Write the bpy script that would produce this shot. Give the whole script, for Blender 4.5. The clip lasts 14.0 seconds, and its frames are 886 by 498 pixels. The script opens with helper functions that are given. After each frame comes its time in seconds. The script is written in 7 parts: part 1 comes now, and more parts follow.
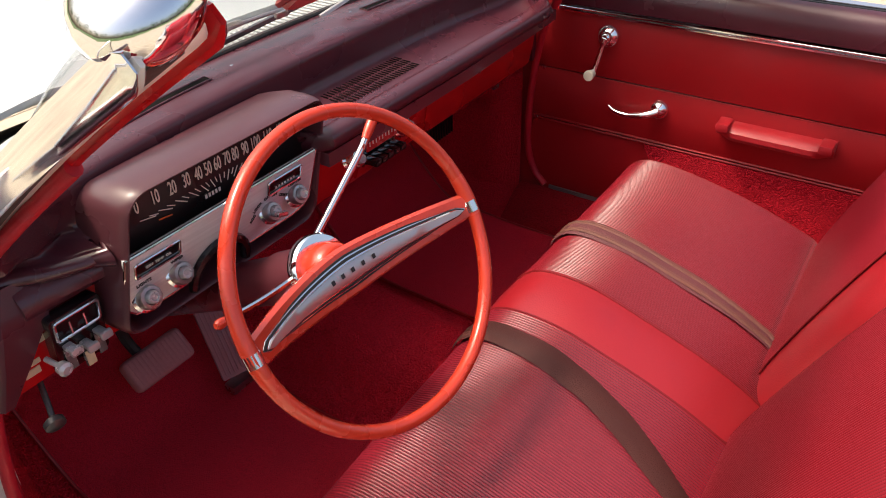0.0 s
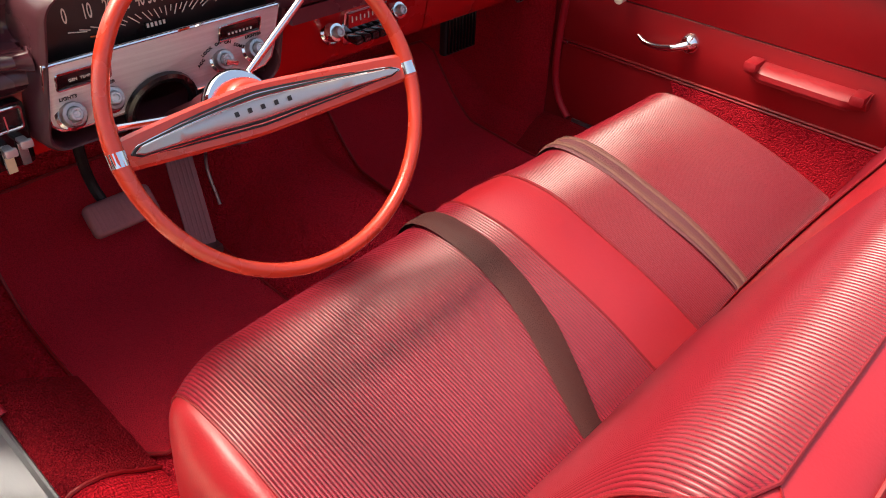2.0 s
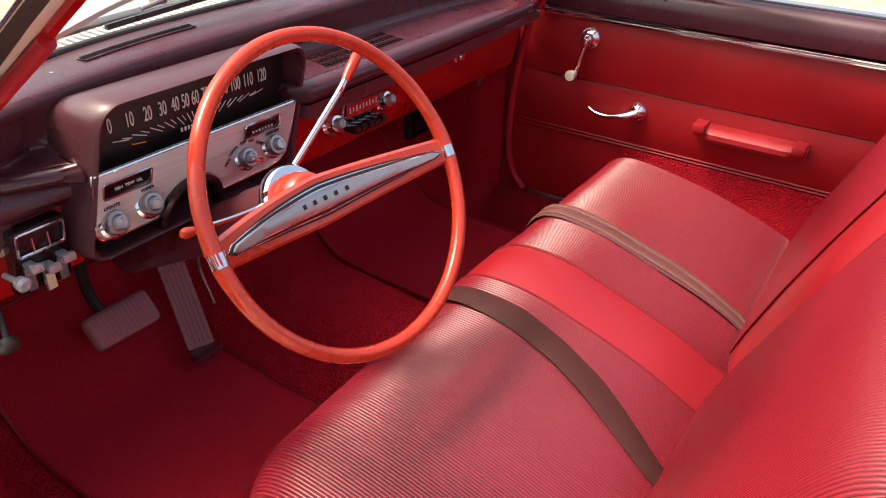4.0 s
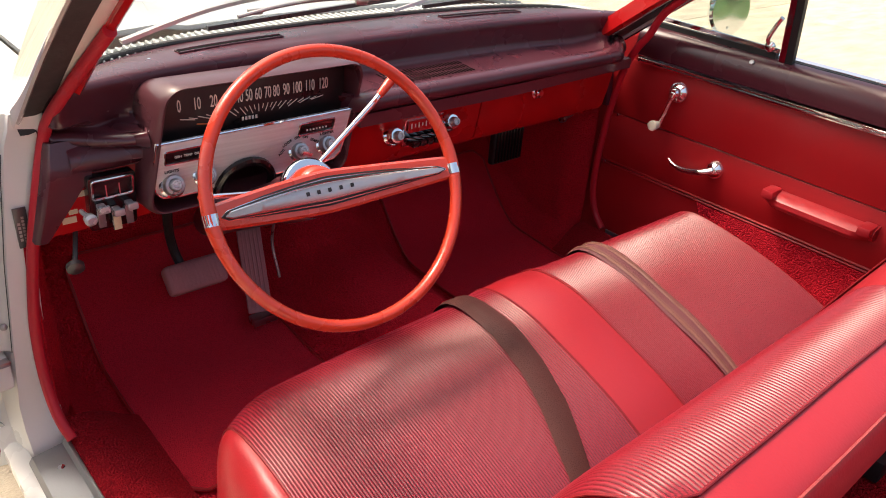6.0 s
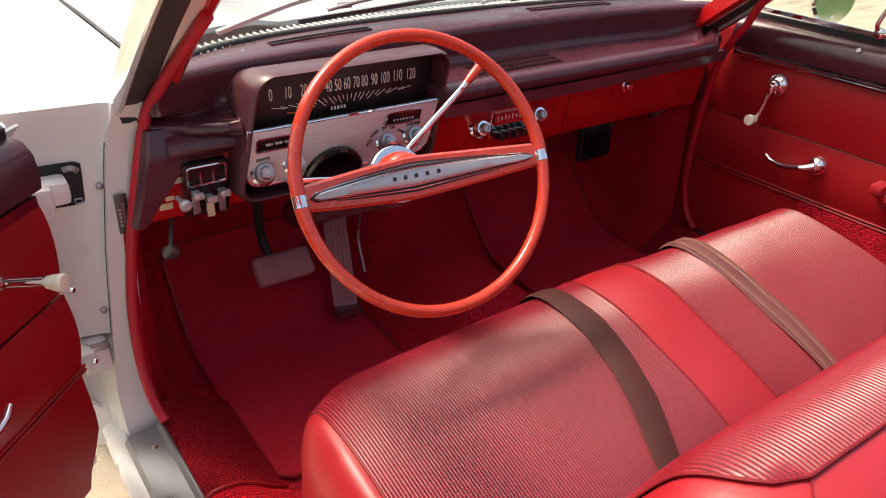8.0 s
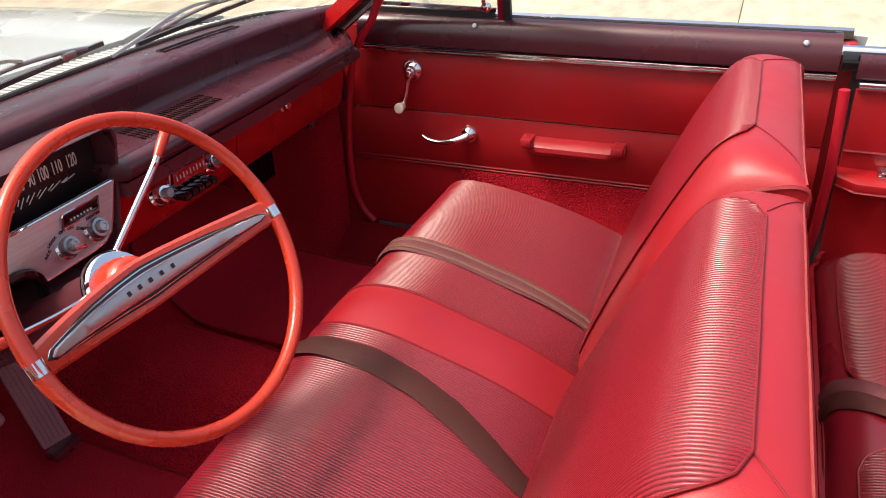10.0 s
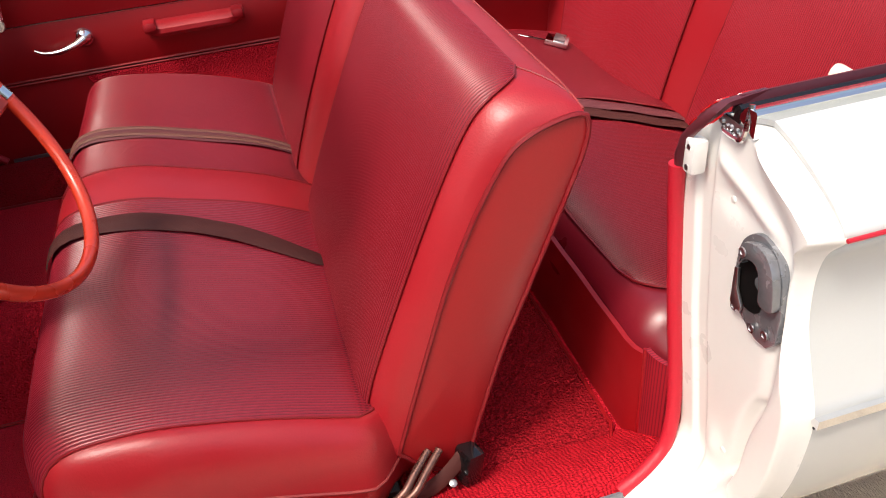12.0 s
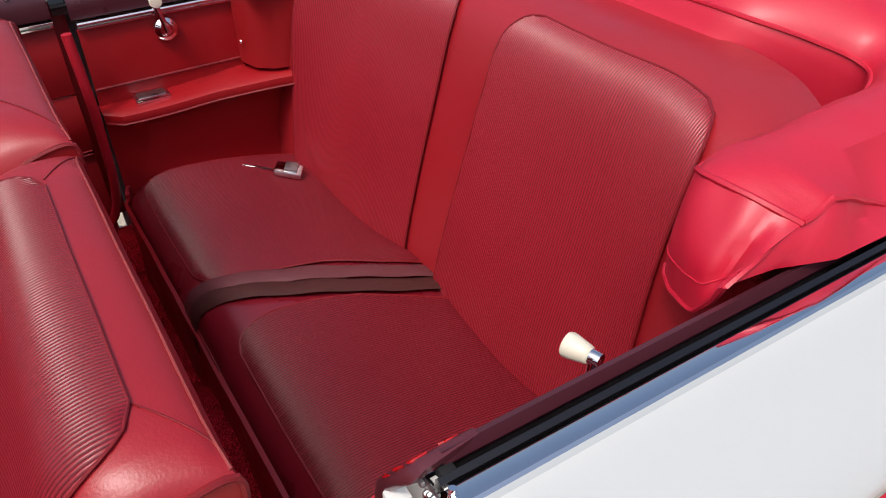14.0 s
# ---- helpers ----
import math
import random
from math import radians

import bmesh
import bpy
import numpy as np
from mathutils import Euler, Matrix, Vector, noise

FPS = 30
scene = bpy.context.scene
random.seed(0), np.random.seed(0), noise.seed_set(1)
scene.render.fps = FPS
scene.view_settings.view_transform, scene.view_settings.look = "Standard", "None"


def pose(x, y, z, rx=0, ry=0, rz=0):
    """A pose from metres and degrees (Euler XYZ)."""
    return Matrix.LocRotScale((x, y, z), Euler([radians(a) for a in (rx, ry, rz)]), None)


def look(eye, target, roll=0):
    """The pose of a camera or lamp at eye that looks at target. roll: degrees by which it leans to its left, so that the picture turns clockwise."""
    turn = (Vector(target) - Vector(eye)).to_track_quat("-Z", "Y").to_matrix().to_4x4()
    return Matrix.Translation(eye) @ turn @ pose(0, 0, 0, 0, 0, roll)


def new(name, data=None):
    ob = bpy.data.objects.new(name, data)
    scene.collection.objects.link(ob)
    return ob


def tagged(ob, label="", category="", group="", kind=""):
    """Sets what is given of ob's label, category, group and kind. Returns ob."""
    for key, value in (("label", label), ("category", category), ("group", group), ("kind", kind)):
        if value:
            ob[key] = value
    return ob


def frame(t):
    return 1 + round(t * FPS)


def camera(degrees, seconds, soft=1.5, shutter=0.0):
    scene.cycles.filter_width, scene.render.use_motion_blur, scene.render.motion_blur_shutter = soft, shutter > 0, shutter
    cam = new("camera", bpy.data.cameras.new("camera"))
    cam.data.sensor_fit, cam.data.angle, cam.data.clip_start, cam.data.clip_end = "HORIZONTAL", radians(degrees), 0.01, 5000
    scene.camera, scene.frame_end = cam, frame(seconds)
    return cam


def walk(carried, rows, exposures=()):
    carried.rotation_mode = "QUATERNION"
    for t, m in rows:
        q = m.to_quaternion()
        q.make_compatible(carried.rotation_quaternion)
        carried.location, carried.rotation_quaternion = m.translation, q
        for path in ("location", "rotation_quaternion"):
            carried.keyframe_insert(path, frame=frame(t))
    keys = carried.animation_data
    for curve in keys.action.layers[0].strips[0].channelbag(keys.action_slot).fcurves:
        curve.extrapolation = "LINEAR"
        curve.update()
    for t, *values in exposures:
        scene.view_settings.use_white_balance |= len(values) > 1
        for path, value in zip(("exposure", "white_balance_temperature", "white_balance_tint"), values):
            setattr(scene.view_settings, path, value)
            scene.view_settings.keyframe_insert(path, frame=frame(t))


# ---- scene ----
cam = camera(60.0, 14.0, soft=1.0)
PATH = [
    (0, (-0.973, -0.053, 1.458), (0.387, 0.878, 0.325), -1.7),
    (0.5, (-0.932, -0.186, 1.403), (0.43, 0.758, 0.283), -0.8),
    (1, (-0.849, -0.245, 1.366), (0.486, 0.728, 0.239), 1.8),
    (1.5, (-0.842, -0.259, 1.342), (0.408, 0.789, 0.184), 1.4),
    (2, (-0.865, -0.252, 1.315), (0.325, 0.824, 0.121), 2.4),
    (2.5, (-0.937, -0.206, 1.294), (0.301, 0.826, 0.11), 3.7),
    (3, (-1.004, -0.13, 1.313), (0.376, 0.796, 0.201), 2.4),
    (3.2, (-1.031, -0.112, 1.311), (0.396, 0.787, 0.236), 1.2),
    (3.62, (-1.05, -0.096, 1.314), (0.418, 0.793, 0.284), 1.5),
    (4.04, (-1.03, -0.105, 1.326), (0.42, 0.83, 0.313), 1.8),
    (4.46, (-0.99, -0.136, 1.342), (0.404, 0.877, 0.33), 2.1),
    (4.88, (-0.948, -0.186, 1.357), (0.374, 0.917, 0.34), 2.4),
    (5.3, (-0.923, -0.25, 1.365), (0.333, 0.93, 0.35), 2.7),
    (5.5, (-0.917, -0.292, 1.367), (0.306, 0.926, 0.357), 3.0),
    (6, (-0.962, -0.382, 1.37), (0.235, 0.896, 0.405), 4.8),
    (6.5, (-1.011, -0.485, 1.371), (0.151, 0.841, 0.428), 5.5),
    (7, (-1.016, -0.519, 1.372), (0.087, 0.848, 0.415), 4.4),
    (7.2, (-1.015, -0.493, 1.353), (0.058, 0.89, 0.386), 3.9),
    (7.62, (-0.998, -0.44, 1.332), (0.043, 0.973, 0.362), 2.9),
    (8.04, (-0.964, -0.377, 1.329), (0.083, 1.057, 0.374), 2.0),
    (8.46, (-0.931, -0.314, 1.338), (0.164, 1.105, 0.404), 1.0),
    (8.88, (-0.919, -0.26, 1.354), (0.268, 1.08, 0.433), 0.1),
    (9.3, (-0.945, -0.228, 1.372), (0.379, 0.947, 0.442), -0.9),
    (9.5, (-0.976, -0.217, 1.382), (0.444, 0.828, 0.438), -1.5),
    (10, (-1.007, -0.165, 1.371), (0.608, 0.505, 0.4), -2.4),
    (10.5, (-0.986, -0.074, 1.385), (0.735, 0.252, 0.42), -3.1),
    (11, (-1.083, -0.006, 1.377), (0.649, -0.032, 0.378), -2.2),
    (11.5, (-1.245, 0.057, 1.35), (0.42, -0.18, 0.268), -3.3),
    (12, (-1.337, 0.093, 1.309), (0.238, -0.282, 0.135), -5.4),
    (12.5, (-1.373, 0.087, 1.254), (0.133, -0.448, 0.051), -4.5),
    (13, (-1.354, 0.059, 1.252), (0.097, -0.575, 0.029), -3.4),
    (13.5, (-1.219, -0.06, 1.333), (0.204, -0.739, 0.102), -3.5),
    (14, (-1.029, -0.209, 1.394), (0.375, -1.043, 0.239), -2.1),
]
EXPOSURES = [(0, 0.95, 7100, 10), (0.8, 1.0, 7100, 10), (1.5, 1.25, 7200, 10), (5.5, 1.22, 7200, 10), (6.2, 1.14, 7200, 10), (7.2, 1.08, 7200, 10), (9.5, 1.1, 7200, 10), (10, 1.0, 7000, 10), (11, 0.8, 6900, 10), (11.5, 0.85, 6900, 10), (12, 0.7, 6600, 10), (12.5, 0.32, 6350, 10), (13.2, 0.3, 6350, 10), (14, 0.07, 6150, 10)]
walk(cam, [(t, look(eye, target, roll)) for t, eye, target, roll in PATH], EXPOSURES)

# ---- daylight: high hazy sun, a little to the driver side, clear sky ----
SUN_DIR = Vector((-0.27, 0.41, 0.87)).normalized()
world = bpy.data.worlds.new("sky")
scene.world = world
world.use_nodes = True
wn = world.node_tree.nodes
wl = world.node_tree.links
wn.clear()
w_out = wn.new("ShaderNodeOutputWorld")
w_bg = wn.new("ShaderNodeBackground")
w_sky = wn.new("ShaderNodeTexSky")
w_sky.sky_type = "NISHITA"
w_sky.sun_disc = False
w_sky.sun_elevation = math.asin(SUN_DIR.z)
w_sky.sun_rotation = math.atan2(SUN_DIR.x, SUN_DIR.y)
w_sky.air_density, w_sky.dust_density = 1.0, 7.0
w_bg.inputs["Strength"].default_value = 0.145
wl.new(w_sky.outputs[0], w_bg.inputs[0])
wl.new(w_bg.outputs[0], w_out.inputs[0])
sun_data = bpy.data.lights.new("sun", "SUN")
sun_data.energy, sun_data.angle, sun_data.color = 1.36, radians(9.0), (1.0, 0.95, 0.88)
sun = new("sun", sun_data)
sun.matrix_world = look(SUN_DIR * 20, (0, 0, 0))

# ---- materials ----
def material(name, color, rough=0.5, metal=0.0, vary=0.12, scale=9.0, fine=220.0, bump=0.15, depth=0.001,
             coat=0.0, sheen=0.0, ribs=0.0, rib_shade=0.5, streak=None, spec=0.5, rvary=0.12, loops=0.0, coat_rough=0.08, rib_bump=0.8, rows=0.0):
    """A surface with stains at one scale and grain at another; ribs: the pitch in metres of pleats that run fore and aft."""
    m = bpy.data.materials.new(name)
    m.use_nodes = True
    nt = m.node_tree
    nodes, links = nt.nodes, nt.links
    b = nodes["Principled BSDF"]
    b.inputs["Metallic"].default_value = metal
    b.inputs["Coat Weight"].default_value = coat
    b.inputs["Coat Roughness"].default_value = coat_rough
    b.inputs["Sheen Weight"].default_value = sheen
    b.inputs["Sheen Roughness"].default_value = 0.4
    b.inputs["Sheen Tint"].default_value = (color[0], color[1], color[2], 1)
    b.inputs["Specular IOR Level"].default_value = spec
    tc = nodes.new("ShaderNodeTexCoord")
    mp = nodes.new("ShaderNodeMapping")
    if streak:
        mp.inputs["Scale"].default_value = streak
    links.new(tc.outputs["Object"], mp.inputs["Vector"])
    big = nodes.new("ShaderNodeTexNoise")
    big.inputs["Scale"].default_value = scale
    big.inputs["Detail"].default_value = 5
    links.new(mp.outputs[0], big.inputs["Vector"])
    small = nodes.new("ShaderNodeTexNoise")
    small.inputs["Scale"].default_value = fine
    small.inputs["Detail"].default_value = 3
    links.new(mp.outputs[0], small.inputs["Vector"])
    mix = nodes.new("ShaderNodeMix")
    mix.data_type = "RGBA"
    mix.inputs["A"].default_value = (*[c * (1 - vary) for c in color], 1)
    mix.inputs["B"].default_value = (*[min(1, c * (1 + vary)) for c in color], 1)
    add = nodes.new("ShaderNodeMath")
    add.operation = "MULTIPLY_ADD"
    add.inputs[1].default_value = 0.35
    links.new(small.outputs["Fac"], add.inputs[0])
    sub = nodes.new("ShaderNodeMath")
    sub.operation = "MULTIPLY"
    sub.inputs[1].default_value = 0.65
    links.new(big.outputs["Fac"], sub.inputs[0])
    links.new(sub.outputs[0], add.inputs[2])
    links.new(add.outputs[0], mix.inputs["Factor"])
    color_out = mix.outputs["Result"]
    rr = nodes.new("ShaderNodeMapRange")
    rr.inputs["From Min"].default_value, rr.inputs["From Max"].default_value = 0.3, 0.7
    rr.inputs["To Min"].default_value, rr.inputs["To Max"].default_value = max(0.02, rough - rvary), min(1, rough + rvary)
    links.new(big.outputs["Fac"], rr.inputs["Value"])
    links.new(rr.outputs[0], b.inputs["Roughness"])
    bp = nodes.new("ShaderNodeBump")
    bp.inputs["Strength"].default_value = bump
    bp.inputs["Distance"].default_value = depth
    links.new(small.outputs["Fac"], bp.inputs["Height"])
    normal_out = bp.outputs[0]
    if ribs:
        sep = nodes.new("ShaderNodeSeparateXYZ")
        links.new(tc.outputs["Object"], sep.inputs[0])
        k = nodes.new("ShaderNodeMath")
        k.operation = "MULTIPLY"
        k.inputs[1].default_value = math.pi / ribs
        links.new(sep.outputs["X"], k.inputs[0])
        s = nodes.new("ShaderNodeMath")
        s.operation = "SINE"
        links.new(k.outputs[0], s.inputs[0])
        a = nodes.new("ShaderNodeMath")
        a.operation = "ABSOLUTE"
        links.new(s.outputs[0], a.inputs[0])
        p = nodes.new("ShaderNodeMath")
        p.operation = "POWER"
        p.inputs[1].default_value = 0.8
        links.new(a.outputs[0], p.inputs[0])
        rb = nodes.new("ShaderNodeBump")
        rb.inputs["Strength"].default_value = rib_bump
        rb.inputs["Distance"].default_value = ribs * 0.30
        links.new(p.outputs[0], rb.inputs["Height"])
        links.new(normal_out, rb.inputs["Normal"])
        normal_out = rb.outputs[0]
        # shade between pleats painted in: colour darkens towards the foot of each groove
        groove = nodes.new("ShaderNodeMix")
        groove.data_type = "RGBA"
        groove.inputs["A"].default_value = (*[c * rib_shade for c in color], 1)
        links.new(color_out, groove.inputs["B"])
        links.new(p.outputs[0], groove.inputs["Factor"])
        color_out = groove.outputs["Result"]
    if rows:
        # tufts set in rows: rows across the car, tufts along each row, both a little uneven
        wob = nodes.new("ShaderNodeTexNoise")
        wob.inputs["Scale"].default_value = 70
        wob.inputs["Detail"].default_value = 2
        links.new(tc.outputs["Object"], wob.inputs["Vector"])
        mv = nodes.new("ShaderNodeVectorMath")
        mv.operation = "MULTIPLY_ADD"
        mv.inputs[1].default_value = (0.020, 0.012, 0.014)
        links.new(wob.outputs["Color"], mv.inputs[0])
        links.new(tc.outputs["Object"], mv.inputs[2])
        sp = nodes.new("ShaderNodeSeparateXYZ")
        links.new(mv.outputs[0], sp.inputs[0])
        humps = []
        for axis, pitch in (("Y", rows), ("X", rows * 0.80)):
            k = nodes.new("ShaderNodeMath")
            k.operation = "MULTIPLY"
            k.inputs[1].default_value = math.pi / pitch
            links.new(sp.outputs[axis], k.inputs[0])
            sn = nodes.new("ShaderNodeMath")
            sn.operation = "SINE"
            links.new(k.outputs[0], sn.inputs[0])
            ab = nodes.new("ShaderNodeMath")
            ab.operation = "ABSOLUTE"
            links.new(sn.outputs[0], ab.inputs[0])
            humps.append(ab)
        mul = nodes.new("ShaderNodeMath")
        mul.operation = "MULTIPLY_ADD"
        mul.inputs[1].default_value = 0.46
        links.new(humps[1].outputs[0], mul.inputs[0])
        half = nodes.new("ShaderNodeMath")
        half.operation = "MULTIPLY"
        half.inputs[1].default_value = 0.54
        links.new(humps[0].outputs[0], half.inputs[0])
        links.new(half.outputs[0], mul.inputs[2])
        tb = nodes.new("ShaderNodeBump")
        tb.inputs["Strength"].default_value = 1.0
        tb.inputs["Distance"].default_value = rows * 0.4
        links.new(mul.outputs[0], tb.inputs["Height"])
        links.new(normal_out, tb.inputs["Normal"])
        normal_out = tb.outputs[0]
        # shade between tufts painted in: colour falls off where the pile is low
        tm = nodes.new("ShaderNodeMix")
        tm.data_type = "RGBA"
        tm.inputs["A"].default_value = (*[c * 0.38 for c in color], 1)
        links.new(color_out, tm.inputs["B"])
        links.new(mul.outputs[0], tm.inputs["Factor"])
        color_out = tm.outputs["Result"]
    if loops:
        vo = nodes.new("ShaderNodeTexVoronoi")
        vo.inputs["Scale"].default_value = loops
        links.new(tc.outputs["Object"], vo.inputs["Vector"])
        vb = nodes.new("ShaderNodeBump")
        vb.invert = True
        vb.inputs["Strength"].default_value = 1.0
        vb.inputs["Distance"].default_value = 1.4 / loops
        links.new(vo.outputs["Distance"], vb.inputs["Height"])
        links.new(normal_out, vb.inputs["Normal"])
        normal_out = vb.outputs[0]
        # hollows round the loops are painted darker, as shade in the colour
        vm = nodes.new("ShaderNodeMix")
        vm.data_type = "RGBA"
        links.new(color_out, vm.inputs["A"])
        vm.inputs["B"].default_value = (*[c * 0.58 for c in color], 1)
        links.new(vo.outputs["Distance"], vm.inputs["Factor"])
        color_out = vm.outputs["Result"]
    links.new(color_out, b.inputs["Base Color"])
    links.new(normal_out, b.inputs["Normal"])
    return m


def clear_glass(name, tint=(0.93, 0.97, 0.94)):
    """Thin pane: see-through with a mirror sheen that grows at a slant."""
    m = bpy.data.materials.new(name)
    m.use_nodes = True
    nodes, links = m.node_tree.nodes, m.node_tree.links
    nodes.clear()
    out = nodes.new("ShaderNodeOutputMaterial")
    tr = nodes.new("ShaderNodeBsdfTransparent")
    tr.inputs["Color"].default_value = (*tint, 1)
    gl = nodes.new("ShaderNodeBsdfGlossy")
    gl.inputs["Roughness"].default_value = 0.02
    lw = nodes.new("ShaderNodeLayerWeight")
    lw.inputs["Blend"].default_value = 0.5
    pw = nodes.new("ShaderNodeMath")
    pw.operation = "POWER"
    pw.inputs[1].default_value = 4.0
    links.new(lw.outputs["Facing"], pw.inputs[0])
    fr = nodes.new("ShaderNodeMath")
    fr.operation = "MULTIPLY_ADD"
    fr.inputs[1].default_value, fr.inputs[2].default_value = 0.7, 0.045
    links.new(pw.outputs[0], fr.inputs[0])
    mx = nodes.new("ShaderNodeMixShader")
    links.new(fr.outputs[0], mx.inputs[0])
    links.new(tr.outputs[0], mx.inputs[1])
    links.new(gl.outputs[0], mx.inputs[2])
    links.new(mx.outputs[0], out.inputs[0])
    return m


# ribbed vinyls: the groove factor paints shade between the pleats
M_RIB = material("ribbed_vinyl", (0.30, 0.015, 0.031), 0.33, vary=0.16, scale=4, bump=0.05, ribs=0.0050, rib_shade=0.20, coat=0.3, coat_rough=0.26, rib_bump=0.0, rvary=0.05, spec=0.45)
M_RIB_FINE = material("ribbed_vinyl_fine", (0.27, 0.012, 0.023), 0.34, vary=0.16, scale=4, bump=0.05, ribs=0.0048, rib_shade=0.20, coat=0.10, coat_rough=0.30, rib_bump=0.0, rvary=0.05, spec=0.40)
M_RIB_DEEP = material("ribbed_vinyl_deep", (0.215, 0.009, 0.018), 0.38, vary=0.16, scale=4, bump=0.05, ribs=0.0048, rib_shade=0.24, coat=0.12, coat_rough=0.28, rib_bump=0.0, rvary=0.05, spec=0.35)
M_RIB_REAR = material("ribbed_vinyl_rear", (0.39, 0.016, 0.030), 0.38, vary=0.16, scale=4, bump=0.05, ribs=0.0048, rib_shade=0.24, coat=0.25, coat_rough=0.28, rib_bump=0.0, rvary=0.05)
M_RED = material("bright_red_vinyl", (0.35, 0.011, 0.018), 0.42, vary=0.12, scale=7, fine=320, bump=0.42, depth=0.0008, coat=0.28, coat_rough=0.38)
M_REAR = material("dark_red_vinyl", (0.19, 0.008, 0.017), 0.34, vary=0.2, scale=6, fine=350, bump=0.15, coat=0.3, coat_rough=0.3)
M_SIDE = material("dull_red_vinyl", (0.31, 0.009, 0.012), 0.42, vary=0.1, scale=8, fine=350, bump=0.2)
M_DOOR = material("red_door_vinyl", (0.315, 0.006, 0.010), 0.42, vary=0.09, scale=6, fine=500, bump=0.2, depth=0.0006)
M_MAROON = material("maroon_pad", (0.072, 0.016, 0.025), 0.31, vary=0.10, scale=6, fine=650, bump=0.12, depth=0.0005, coat=0.2, coat_rough=0.22)
M_HOOD = material("satin_maroon_pad", (0.085, 0.026, 0.034), 0.34, vary=0.10, scale=6, fine=650, bump=0.14, depth=0.0005, coat=0.25, coat_rough=0.24)
M_METALRED = material("red_painted_metal", (0.45, 0.007, 0.009), 0.22, vary=0.05, scale=5, bump=0.03, coat=0.4)
M_MARPAINT = material("maroon_painted_metal", (0.10, 0.02, 0.028), 0.3, vary=0.08, scale=6, bump=0.05, coat=0.2)
M_WHEEL = material("orange_red_plastic", (0.60, 0.045, 0.02), 0.26, vary=0.08, scale=14, bump=0.04, coat=0.35)
M_CARPET = material("red_carpet", (0.80, 0.018, 0.040), 0.95, vary=0.45, scale=12, fine=330, bump=0.8, depth=0.003, sheen=0.15, spec=0.1, loops=260)
M_LOOP = material("red_loop_carpet", (0.62, 0.012, 0.026), 0.95, vary=0.30, scale=18, fine=190, bump=0.6, depth=0.002, sheen=0.15, spec=0.1, rows=0.0066)
M_MAT = material("dark_red_mat", (0.86, 0.024, 0.052), 0.85, vary=0.35, scale=8, fine=420, bump=0.7, depth=0.002, spec=0.2, sheen=0.25, loops=420)
# plain pile whose dark colour holds the shade at the front of the sill
M_PILE_SHADED = material("shaded_pile_carpet", (0.40, 0.010, 0.020), 0.95, vary=0.40, scale=12, fine=330, bump=0.8, depth=0.003, sheen=0.1, spec=0.1, loops=260)
M_PIPE = material("dark_piping", (0.21, 0.009, 0.013), 0.4, vary=0.15, scale=30, bump=0.1)
M_PALE = material("pale_piping", (0.30, 0.045, 0.042), 0.45, vary=0.25, scale=40, bump=0.1)
M_BELT = material("brown_webbing", (0.070, 0.018, 0.015), 0.65, vary=0.35, scale=10, fine=700, bump=0.5, streak=(4, 0.6, 1), sheen=0.04, spec=0.3)
M_BELT2 = material("tan_striped_webbing", (0.16, 0.055, 0.04), 0.6, vary=0.35, scale=14, fine=700, bump=0.5, streak=(5, 0.3, 1), sheen=0.2)
M_CHROME = material("chrome", (0.82, 0.83, 0.85), 0.07, 1.0, vary=0.05, scale=20, bump=0.01, rvary=0.04)
M_STEEL = material("worn_steel", (0.42, 0.42, 0.43), 0.34, 1.0, vary=0.3, scale=25, bump=0.15)
M_STEELB = material("bright_steel", (0.50, 0.51, 0.53), 0.24, 0.45, vary=0.2, scale=25, bump=0.08)
M_ALU = material("brushed_aluminium", (0.84, 0.73, 0.73), 0.40, 0.3, vary=0.36, scale=16, fine=300, bump=0.08, streak=(0.5, 5, 14))
M_SILL = material("grey_sill_aluminium", (0.30, 0.31, 0.33), 0.46, 0.85, vary=0.14, scale=8, fine=260, bump=0.2, streak=(6, 0.4, 1))
M_WHITE = material("white_car_paint", (0.54, 0.56, 0.55), 0.24, vary=0.03, scale=3, bump=0.01, coat=0.6)
M_CREAM = material("cream_jamb_paint", (0.78, 0.775, 0.745), 0.34, vary=0.03, scale=9, fine=90, bump=0.05, coat=0.25)
M_BLACK = material("black_rubber", (0.012, 0.012, 0.013), 0.6, vary=0.3, scale=20, bump=0.3)
M_DARKMETAL = material("dark_metal", (0.10, 0.10, 0.105), 0.35, 0.7, vary=0.3, scale=25, bump=0.15)
M_SEAL = material("weathered_rubber", (0.045, 0.045, 0.045), 0.65, vary=0.5, scale=18, fine=80, bump=0.4, depth=0.002, streak=(1, 1, 0.3))
M_GLOSSBLACK = material("gloss_black", (0.008, 0.007, 0.008), 0.12, vary=0.2, scale=10, bump=0.02, coat=0.3)
M_DIAL = material("dial_black", (0.012, 0.009, 0.010), 0.35, vary=0.1, scale=10, bump=0.02)
M_PRINT = material("pale_print", (0.72, 0.66, 0.60), 0.6, vary=0.05, scale=40, bump=0.02)
M_ORANGE = material("orange_needle", (0.75, 0.16, 0.04), 0.5, vary=0.05, scale=40, bump=0.02)
M_INK = material("dark_print", (0.02, 0.016, 0.018), 0.6, vary=0.1, scale=40, bump=0.02)
M_IVORY = material("ivory_plastic", (0.76, 0.70, 0.56), 0.35, vary=0.08, scale=30, bump=0.03, coat=0.2)
M_BOOT = material("crimson_boot_vinyl", (0.56, 0.007, 0.032), 0.52, vary=0.14, scale=5, fine=320, bump=0.2, depth=0.0008, coat=0.5, coat_rough=0.35)
